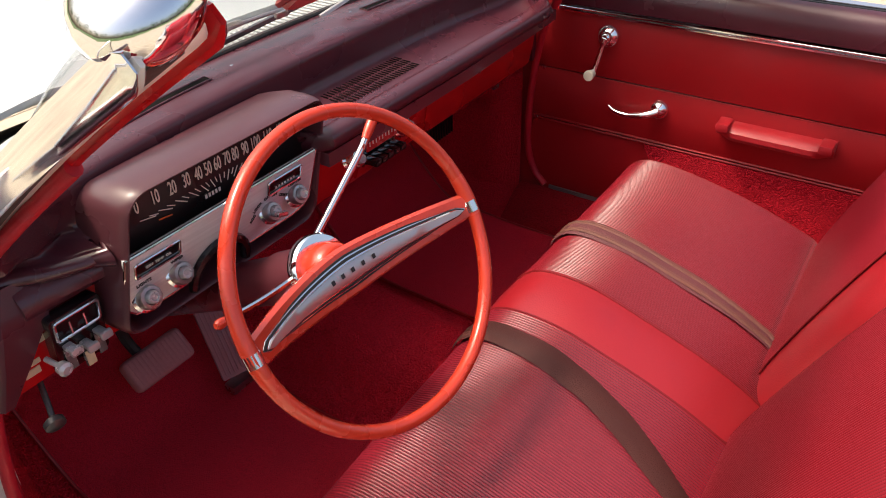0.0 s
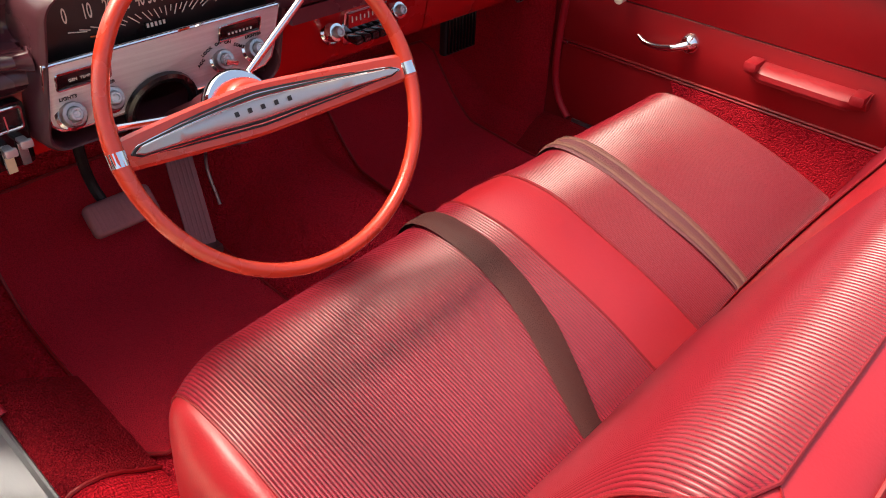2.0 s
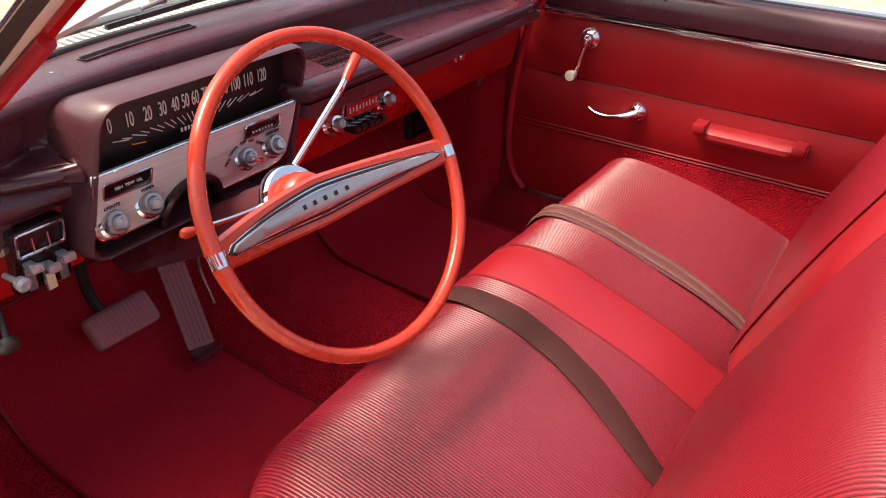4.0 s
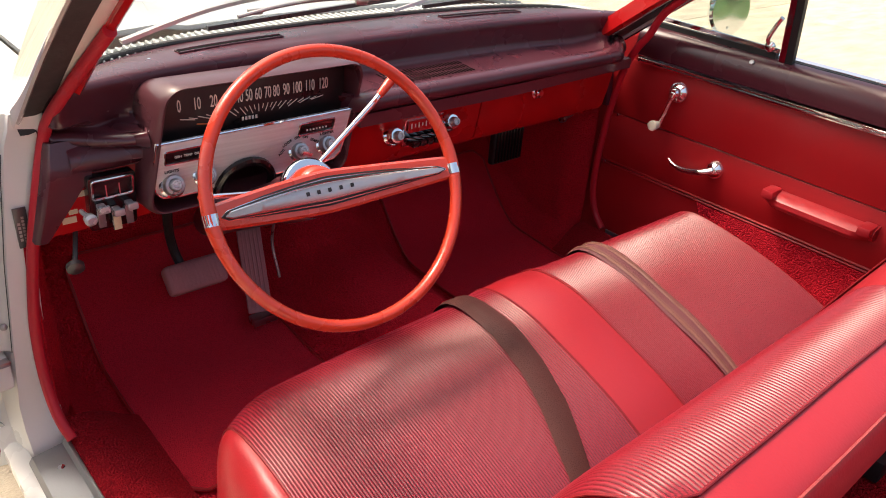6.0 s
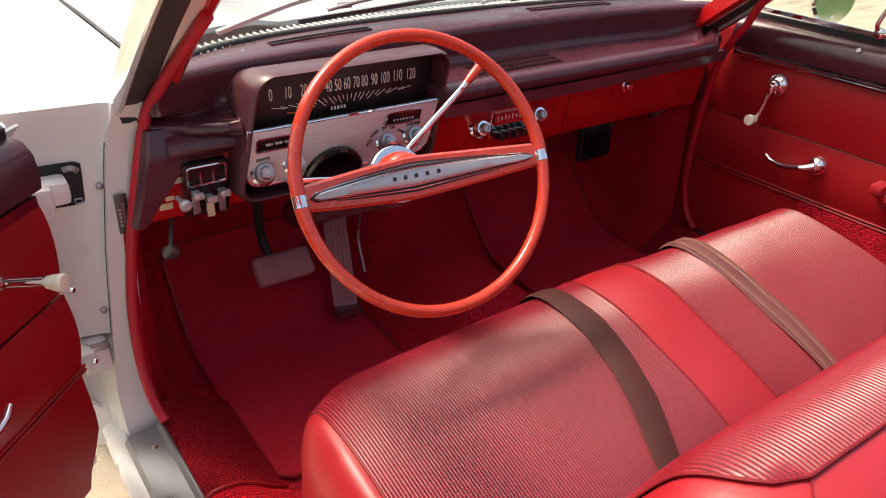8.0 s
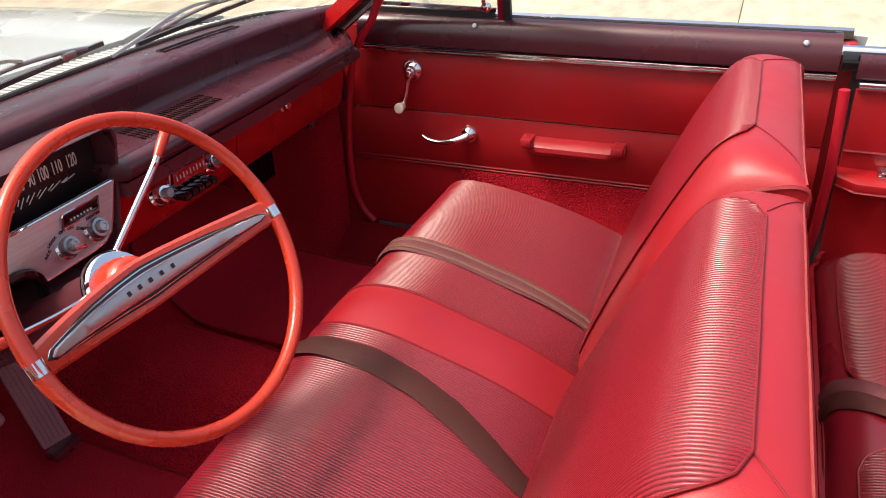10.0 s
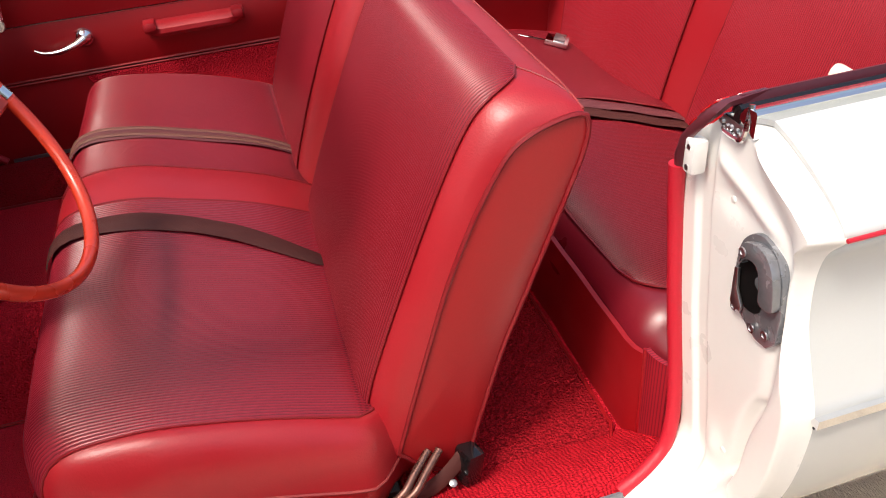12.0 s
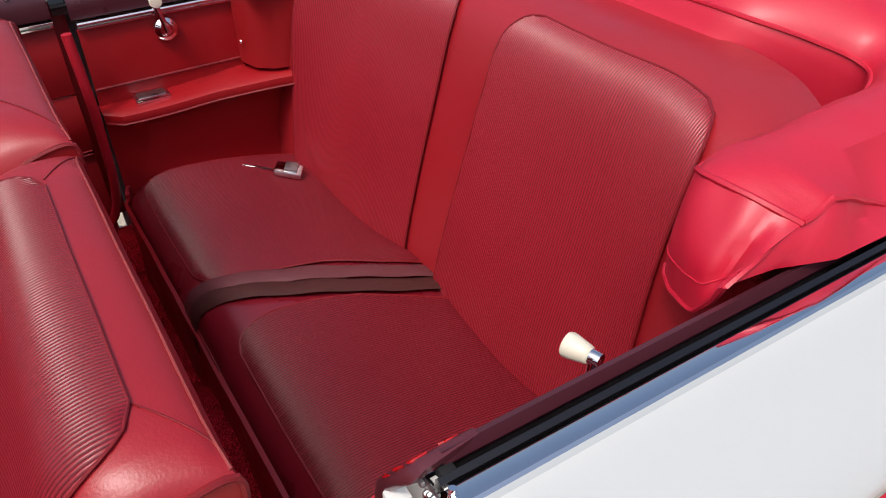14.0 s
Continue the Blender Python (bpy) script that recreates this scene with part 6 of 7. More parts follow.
    tube(bm, curve([k, k + Vector((-s * 0.012, 0.004, 0.018)), k + Vector((-s * 0.010, -0.006, 0.05)), k + Vector((-s * 0.014, -0.016, 0.068))], 6), 0.0055, 10, taper=None)
    lathe(bm, [(0.012, 0), (0.012, 0.006), (0.006, 0.010), (0.001, 0.010)], k, (-s, 0, 0), 14)
    part("catch", bm, M_CHROME, vent, "chrome quarter-light catch")
    return door


def build_mirror(s, name_at, label):
    base = Vector(name_at)
    mir = thing("door_mirror", tuple(base), label, "mirror")
    bm = B()
    tube(bm, curve([base, base + Vector((s * 0.012, 0.01, 0.03)), base + Vector((s * 0.02, 0.0, 0.062))], 5), 0.009, 10, taper=None)
    lathe(bm, [(0.028, 0), (0.024, 0.006), (0.010, 0.010)], base, (0, 0, 1), 20)
    part("stalk", bm, M_CHROME, mir)
    o = base + Vector((s * 0.02, 0, 0.10))
    ax = Vector((-s * 0.35, -1, 0.1))
    bm = B()
    lathe(bm, [(0.058, 0.0), (0.062, -0.004), (0.060, -0.014), (0.045, -0.032), (0.02, -0.042), (0.001, -0.044)], o, ax, 32)
    part("shell", bm, M_CHROME, mir, "round chrome shell")
    bm = B()
    lathe(bm, [(0.056, 0.0), (0.056, 0.002), (0.001, 0.0025)], o, ax, 32)
    part("mirror_glass", bm, M_CHROME, mir, "round mirror glass")

# ---- front bench seat ----
PITCH, PITCH_FINE = 0.0050, 0.0048
CUSHION = [(-0.03, 0.46), (0.03, 0.515), (0.10, 0.548), (0.20, 0.583), (0.30, 0.606), (0.38, 0.618), (0.43, 0.620), (0.465, 0.608), (0.49, 0.578), (0.502, 0.53), (0.503, 0.46), (0.498, 0.40), (0.49, 0.345)]
CUSHION_LINE = sample([(0, y, z) for y, z in CUSHION], 44)


def pleats(x0, x1, pitch, high=0.0018):
    """Positions across a ribbed insert with the height of the pleat at each."""
    out = [(x0, 0.0)]
    k = math.floor(x0 / pitch)
    while k * pitch < x1:
        out += [((k + f) * pitch, h * high) for f, h in ((0.0, 0.0), (0.22, 0.72), (0.5, 1.0), (0.78, 0.72)) if x0 < (k + f) * pitch < x1]
        k += 1
    return out + [(x1, 0.0)]


def ribbed_rows(columns, limits, point):
    """Rows of an insert whose pleats run straight and end at the border."""
    rows = []
    for i, (a, b) in limits:
        rows.append([point(min(max(x, a), b), i, h if a < x < b else 0.0) for x, h in columns])
    return rows


def cushion_point(x, i, lift=0.0):
    """The bench's skin at x, at step i of the section from the bight to the front foot."""
    p = CUSHION_LINE[i]
    a = abs(x)
    sag = 0.008 + (0.020 if x < 0 else 0.006) * (a / 0.60) ** 2 - 0.012 * math.exp(-((x / 0.10) ** 2))
    sag -= (0.013 * math.exp(-(((p.y - 0.34) / 0.09) ** 2)) - 0.008 * math.exp(-(((p.y - 0.04) / 0.06) ** 2))) * math.exp(-((x / 0.30) ** 2))
    dip = 0.007 * math.exp(-(((a - 0.33) / 0.16) ** 2)) * math.exp(-(((p.y - 0.20) / 0.16) ** 2))
    k = min(1.0, max(0.0, (a - 0.598) / 0.044))
    drop = 0.100 * (1 - math.sqrt(max(0.0, 1 - k * k)))
    back = 0.068 * k * k * ease((p.y - 0.26) / 0.24)
    front = min(1.3, max(0.0, (a - 0.50) / 0.092)) ** 2 * ease((p.y - 0.28) / 0.16) if x < 0 else 0.0
    back += 0.028 * front
    drop += 0.012 * front
    top = ease((p.z - 0.40) / 0.15)
    wr = 0.0012 * noise.noise((x * 9, p.y * 7, 2.0)) + 0.0018 * noise.noise((x * 4, p.y * 5, 7.0))
    x *= 1 - 0.085 * ease((0.06 - p.y) / 0.065)
    return Vector((x, p.y - back + lift * 0.3 * (p.y > 0.45), p.z - (sag + dip) * top - drop * top + wr * top + lift * top))


def build_front_seat():
    seat = thing("bench_seat", (0, 0.2, 0.31), "red vinyl bench seat with ribbed inserts and split backrests", "car seat")
    n = len(CUSHION_LINE)
    def patch(nm, x0, x1, nx, mat_, lab, thick=0.012):
        bm = B()
        columns = pleats(x0, x1, PITCH if x0 < 0 else PITCH_FINE) if nm == "ribbed_insert" else [(x, 0.0) for x in span(x0, x1, nx)]
        shell(bm, [[cushion_point(x, i, h) for i in range(n)] for x, h in columns], thick, (0, 0.2, 0.3))
        return part(nm, bm, mat_, seat, lab, 65)
    base = patch("center_strip", -0.064, 0.064, 10, M_RED, "bright red centre strip")
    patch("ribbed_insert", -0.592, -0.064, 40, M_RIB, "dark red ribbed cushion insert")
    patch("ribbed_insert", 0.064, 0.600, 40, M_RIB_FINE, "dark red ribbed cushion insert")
    patch("side_bolster", -0.642, -0.592, 16, M_RED, "plain red cushion edge")
    patch("side_bolster", 0.600, 0.642, 16, M_RED, "plain red cushion edge")
    # the outer piping's paler colour has some of its sheen painted in
    for x, mat_, r in ((-0.064, M_PIPE, 0.0025), (0.064, M_PIPE, 0.0025), (-0.592, M_PIPE, 0.0020), (0.600, M_PIPE, 0.0020), (-0.642, M_PALE, 0.0028), (0.642, M_PALE, 0.0028)):
        bm = B()
        tube(bm, [cushion_point(x, i, 0.0012) for i in range(n)], r, 6)
        part("piping", bm, mat_, seat, "thin piping")
    for s in (-1, 1):
        bm = B()
        rows = []
        for t in span(0, 1, 10):
            row = []
            for i in range(0, n - 9):
                p = cushion_point(s * 0.642, i)
                row.append((s * (abs(p.x) + 0.006 * math.sin(math.pi * t) - 0.02 * t), p.y - 0.02 * t * ease((p.y - 0.3) / 0.2), lerp(p.z, 0.335, t)))
            rows.append(row)
        shell(bm, rows, 0.008, (0, 0.2, 0.45))
        wall = part("cushion_side", bm, M_SIDE, seat, "plain red cushion side")
    bm = B()
    block(bm, (0, 0.24, 0.335), (1.24, 0.44, 0.05), 0.01)
    part("seat_frame", bm, M_BLACK, seat, "dark seat frame")
    build_back(seat, -0.604, 0.030, -0.566, -0.046, 0.0, "driver", -0.214, 1.0)
    build_back(seat, 0.038, 0.625, 0.128, 0.575, 0.018, "passenger", -0.194, 2.6)
    for x in (-0.30, 0.12, 0.46):
        bm = B()
        block(bm, (x, 0.10, 0.350), (0.055, 0.50, 0.030), 0.004)
        block(bm, (x, -0.13, 0.352), (0.075, 0.075, 0.050), 0.006)
        part("seat_track", bm, M_BLACK, seat, "black seat track under the bench")
    # hinge arms of the folding backrests
    for s in (-1, 1):
        for dy, dx in ((0.0, 0.0), (-0.016, 0.004)):
            bm = B()
            tube(bm, curve([(s * (0.606 + dx), -0.030 + dy, 0.412), (s * (0.630 + dx), -0.002 + dy, 0.400), (s * (0.650 + dx), 0.022 + dy, 0.388), (s * (0.652 + dx), 0.058 + dy, 0.370), (s * (0.648 + dx), 0.110 + dy, 0.360)], 6), 0.0062, 10)
            part("hinge_arm", bm, M_BRONZE, seat, "curved bronze hinge arm")
    return seat


BACK_SIDE = [(0.012, 0.42), (-0.02, 0.52), (-0.05, 0.61), (-0.085, 0.71), (-0.125, 0.80), (-0.165, 0.868), (-0.195, 0.892), (-0.232, 0.904), (-0.258, 0.906), (-0.268, 0.896), (-0.264, 0.860), (-0.238, 0.79), (-0.190, 0.67), (-0.150, 0.57), (-0.112, 0.45), (-0.080, 0.355), (-0.03, 0.372)]
BACK_MID = [(0.060, 0.43), (0.042, 0.52), (0.006, 0.615), (-0.040, 0.72), (-0.086, 0.82), (-0.128, 0.900), (-0.156, 0.930), (-0.190, 0.939), (-0.226, 0.935), (-0.254, 0.925), (-0.264, 0.908), (-0.266, 0.870), (-0.244, 0.79), (-0.196, 0.67), (-0.154, 0.57), (-0.116, 0.45), (-0.084, 0.352), (-0.03, 0.362)]
NB = 120
BS = sample([(0, y, z) for y, z in BACK_SIDE + BACK_SIDE[:1]], NB + 1)[:NB]
BM_ = sample([(0, y, z) for y, z in BACK_MID + BACK_MID[:1]], NB + 1)[:NB]


def build_back(seat, x0, x1, i0, i1, raise_, who, top_y, square):
    def pt(x, i, lift=0.0):
        d = min(x - x0, 0.004 + (x1 - x) * square if square > 1 else x1 - x)
        f = math.sqrt(max(0.0, 1 - (1 - min(1, d / 0.085)) ** 2))
        a, b_ = BS[i % NB], BM_[i % NB]
        p = a.lerp(b_, f)
        wr = 0.0015 * noise.noise((x * 6, p.z * 7, 3.0)) * f
        g = ease((p.z - 0.5) / 0.3)
        up = Vector((0, 0.35 * p.y + 0.25, p.z - 0.6)).normalized()
        return Vector((x, p.y + wr, p.z + raise_ * g)) + up * lift
    xs = sorted(set([x0, x0 + 0.006, x0 + 0.016, x0 + 0.032, x0 + 0.055, i0, i1, x1 - 0.055, x1 - 0.032, x1 - 0.016, x1 - 0.006, x1]) | set(span(i0, i1, 16)))
    bm = B()
    vs = grid(bm, [[pt(x, i) for i in range(NB)] for x in xs], close_v=True)
    back = part("backrest", bm, M_RED, seat, f"red vinyl {who} backrest with plain border")
    # where the insert ends behind the top
    end = min(range(NB // 2), key=lambda i: abs(BM_[i].y - top_y) + (0 if BM_[i].z > 0.9 else 1))
    bm = B()
    rows = []
    for k in range(0, end + 1):
        left = end - k
        pinch = 0.050 * (1 - math.sqrt(max(0, 1 - (1 - min(1, left / 6.0)) ** 2)))
        rows.append([pt(lerp(i0 + pinch, i1 - pinch, t), k, 0.0035) for t in span(0, 1, 26)])
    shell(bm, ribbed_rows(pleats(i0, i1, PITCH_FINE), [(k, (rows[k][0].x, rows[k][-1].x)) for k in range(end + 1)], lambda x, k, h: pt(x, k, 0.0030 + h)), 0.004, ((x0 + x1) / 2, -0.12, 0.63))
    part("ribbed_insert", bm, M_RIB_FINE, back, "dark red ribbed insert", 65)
    bm = B()
    line = [r[0] for r in rows] + rows[-1][1:-1] + [r[-1] for r in reversed(rows)]
    tube(bm, line, 0.0015, 6)
    part("piping", bm, M_PIPE, back)
    # sewn seams along the rear edge of the top
    je = min(range(NB // 3, NB), key=lambda i: abs(BM_[i].z - 0.923) + abs(BM_[i].y + 0.255))
    bm = B()
    tube(bm, [pt(x, je, 0.0004) for x in span(x0 + 0.004, x1 - 0.004, 24)], 0.0019, 6)
    part("seam", bm, M_PALE, back, "pale worn piping along the rear edge")
    for xa, xb in ((i0 + 0.05, x0 + 0.03), (i1 - 0.03, x1 - 0.02)):
        bm = B()
        line = []
        for q in span(0, 1, 14):
            k = lerp(end, je, q)
            f0 = int(k)
            line.append(pt(lerp(xa, xb, q), f0, 0.0008).lerp(pt(lerp(xa, xb, q), f0 + 1, 0.0008), k - f0))
        tube(bm, line, 0.0010, 5)
        part("seam", bm, M_PIPE, back, "stitched corner seam")
    for x in (x0, x1):
        bm = B()
        c = Vector((x, -0.12, 0.63))
        s = -1 if x == x0 else 1
        rings = [[pt(x, i) for i in range(NB)]]
        for q in (0.96, 0.7, 0.35):
            rings.append([c.lerp(p, q) + Vector((s * 0.010 * (1 - q * q), 0, 0)) for p in rings[0]])
        v = grid(bm, rings, close_v=True)
        cap(bm, v[-1])
        side = part("backrest_side", bm, M_SIDE, back, "dull red backrest side panel")
        bm = B()
        tube(bm, [pt(x, i) + Vector((s * 0.001, 0, 0)) for i in range(NB)], 0.0036, 6, True)
        part("piping", bm, M_PIPE, side)
    bm = B()
    j0 = min(range(NB // 2, NB), key=lambda i: abs(BM_[i].z - 0.78))
    j1 = min(range(NB // 2, NB), key=lambda i: abs(BM_[i].z - 0.42))
    rows = [[pt(x, j, 0) + Vector((0, -0.004, 0)) for x in span(x0 + 0.04, x1 - 0.04, 12)] for j in range(min(j0, j1), max(j0, j1) + 1)]
    shell(bm, rows, 0.003, ((x0 + x1) / 2, -0.12, 0.63))
    part("back_panel", bm, M_SIDE, back, "plain red rear panel")


def webbing(bm, pts, w, across=(1, 0, 0), thick=0.0022, twist=0.0):
    """A strap along the points, with its width along across; w: one width, or one for each point; twist: how far its edges lift in turn."""
    pts = [Vector(p) for p in pts]
    rows = []
    for i, p in enumerate(pts):
        lean = twist * math.sin(0.55 * i + 9 * pts[0].x)
        a = (Vector(across).normalized() + Vector((0, 0, lean))) * ((w[i] if isinstance(w, list) else w) / 2)
        d = (pts[min(i + 1, len(pts) - 1)] - pts[max(0, i - 1)]).normalized()
        up = a.cross(d).normalized() * thick
        if up.z < 0:
            up = -up
        rows.append([p - a, p - a * 0.6 + up * 0.4, p + a * 0.6 + up * 0.4, p + a, p + a * 0.6 + up * 1.4, p - a * 0.6 + up * 1.4])
    vs = grid(bm, rows, close_v=True)
    cap(bm, vs[0])
    cap(bm, vs[-1])


def build_belts():
    n = len(CUSHION_LINE)
    lays = ((((0.02, -0.232, 0.038), (0.06, -0.215, 0.042), (0.12, -0.190, 0.050), (0.18, -0.164, 0.056), (0.25, -0.142, 0.054), (0.33, -0.130, 0.052), (0.45, -0.127, 0.054), (0.51, -0.128, 0.054)), M_BELT, "dark brown lap belt laid over the front cushion"),
            (((0.02, 0.214, 0.034), (0.06, 0.219, 0.040), (0.19, 0.231, 0.052), (0.33, 0.240, 0.056), (0.46, 0.244, 0.056), (0.51, 0.244, 0.056)), M_BELT3, "tan striped lap belt laid over the front cushion"))
    for lay, mat_, lab in lays:
        bm = B()
        pts, wide = [], []
        xf = lay[-1][1]
        for i in range(3, n - 12):
            t = (i - 3) / (n - 15)
            y = CUSHION_LINE[i].y
            x = at_xs([q[0] for q in lay], [q[1] for q in lay], y)
            pts.append(cushion_point(x, i, 0.004 + 0.004 * math.sin(5 * t + xf) ** 2))
            wide.append(at_xs([q[0] for q in lay], [q[2] for q in lay], y))
        webbing(bm, pts, wide, twist=0.05)
        belt = solo("seat_belt", bm, mat_, lab, "seat belt", group="lap belts")
        if xf > 0:
            for off in (-0.013, 0.013):
                bm = B()
                webbing(bm, [p + Vector((off * k / 0.050, 0, 0.0030)) for p, k in zip(pts, wide)], 0.012, twist=0.05)
                part("stripe", bm, M_BELT2, belt, "tan woven stripe")
        bm = B()
        q = pts[1]
        tube(bm, [q + Vector((-0.012, 0.012, 0.004)), q + Vector((0.006, 0.014, 0.005)), q + Vector((0.008, 0.0, 0.004)), q + Vector((-0.010, -0.004, 0.004))], 0.0012, 5, True)
        part("stitching", bm, M_PALE, belt)
    # belts of the rear seat
    for lay, lift, mat_, lab in ((((-0.76, -0.015), (-0.68, 0.000), (-0.53, 0.046), (-0.43, 0.092), (-0.36, 0.138), (-0.35, 0.146)), 0.005, M_BELT3, "purple-brown lap belt laid over the rear cushion"),
                                 (((-0.76, -0.052), (-0.68, -0.040), (-0.53, 0.004), (-0.43, 0.046), (-0.36, 0.096), (-0.35, 0.104)), 0.006, M_BELT, "dark brown lap belt laid over the rear cushion")):
        bm = B()
        pts = [rear_point(at_xs([q[0] for q in lay], [q[1] for q in lay], REAR_LINE[i].y), i, lift + 0.002 * math.sin(i * 0.25) ** 2) for i in range(2, 64)]
        webbing(bm, pts, 0.044, twist=0.04)
        solo("seat_belt", bm, mat_, lab, "seat belt", group="lap belts")
    buckle = thing("belt_buckle", (0.46, -0.70, 0.515), "polished belt buckle lying on the rear cushion", "buckle")
    m = pose(0, 0, 0, 12, -8, -35)
    bm = B()
    block(bm, (0.472, -0.699, 0.540), (0.040, 0.062, 0.014), 0.004, 2, m)
    part("frame", bm, M_CHROME, buckle)
    bm = B()
    block(bm, (0.469, -0.706, 0.548), (0.032, 0.030, 0.008), 0.003, 2, m)
    part("flap", bm, M_STEEL, buckle)
    bm = B()
    webbing(bm, [(0.492, -0.672, 0.540), (0.512, -0.648, 0.545), (0.535, -0.625, 0.548)], 0.036, (0.7, 0.7, 0))
    part("tongue", bm, M_STEEL, buckle)
    # anchor belt beside the front seat
    anchor = thing("belt_anchor", (-0.652, 0.06, 0.33), "maroon belt end bolted beside the front seat", "seat belt")
    bm = B()
    webbing(bm, curve([(-0.632, 0.135, 0.340), (-0.640, 0.105, 0.362), (-0.640, 0.05, 0.356), (-0.636, 0.0, 0.356), (-0.630, -0.04, 0.368), (-0.622, -0.075, 0.395)], 6), 0.024, (0.6, 0.35, 1))
    part("strap", bm, M_BELT, anchor)
    bm = B()
    block(bm, (-0.648, 0.045, 0.366), (0.028, 0.045, 0.007), 0.003, 2, pose(0, 0, 0, 0, 30, 15))
    part("clip", bm, M_STEEL, anchor)
    bm = B()
    block(bm, (-0.622, -0.085, 0.378), (0.040, 0.032, 0.062), 0.010, 2, pose(0, 0, 0, 12, 0, 20))
    part("retractor", bm, M_GLOSSBLACK, anchor, "dark plastic belt clip")
    bm = B()
    lathe(bm, [(0.006, 0), (0.006, 0.003), (0.0038, 0.004), (0.0038, 0.006), (0.001, 0.0065)], (-0.640, -0.055, 0.366), (-0.5, 0, 1), 12)
    part("bolt", bm, M_STEEL, anchor)


# ---- rear seat ----
REAR = [(-0.82, 0.47), (-0.77, 0.505), (-0.68, 0.530), (-0.58, 0.549), (-0.49, 0.558), (-0.43, 0.556), (-0.392, 0.543), (-0.366, 0.515), (-0.355, 0.46), (-0.358, 0.38), (-0.365, 0.31)]
REAR_LINE = sample([(0, y, z) for y, z in REAR], 80)
RBACK = [(-0.775, 0.47), (-0.782, 0.53), (-0.803, 0.62), (-0.838, 0.74), (-0.873, 0.86), (-0.900, 0.945), (-0.925, 0.985), (-0.965, 1.005), (-1.02, 1.01), (-1.10, 1.0)]
RB_LINE = sample([(0, y, z) for y, z in RBACK], 80)


def rear_point(x, i, lift=0.0):
    p = REAR_LINE[i]
    a = abs(x - 0.03)
    top = ease((p.z - 0.42) / 0.1)
    hump = 0.022 * math.exp(-(((x - 0.04) / 0.10) ** 2))
    bowl = -0.010 * math.exp(-((a - 0.32) / 0.15) ** 2)
    edge = -0.05 * ease((abs(x) - 0.56) / 0.09) ** 2
    wr = 0.002 * noise.noise((x * 6, p.y * 7, 5.0))
    return Vector((x, p.y - 0.03 * ease((abs(x) - 0.56) / 0.09) ** 2 * ease((p.y + 0.5) / 0.1), p.z + (hump + bowl + edge + wr + lift) * top + lift * (1 - top) * 0))


def rback_point(x, i, lift=0.0):
    p = RB_LINE[i]
    a = abs(x)
    out = 0.014 * math.exp(-((a - 0.28) / 0.17) ** 2)
    curl = 0.10 * ease((a - 0.36) / 0.30)
    wr = 0.0022 * noise.noise((x * 5, p.z * 6, 9.0))
    return Vector((x, p.y + out + curl * (0.35 + 0.65 * ease((p.z - 0.5) / 0.4)) + wr + lift, p.z + lift * 0.4 - 0.05 * ease((a - 0.48) / 0.2)))


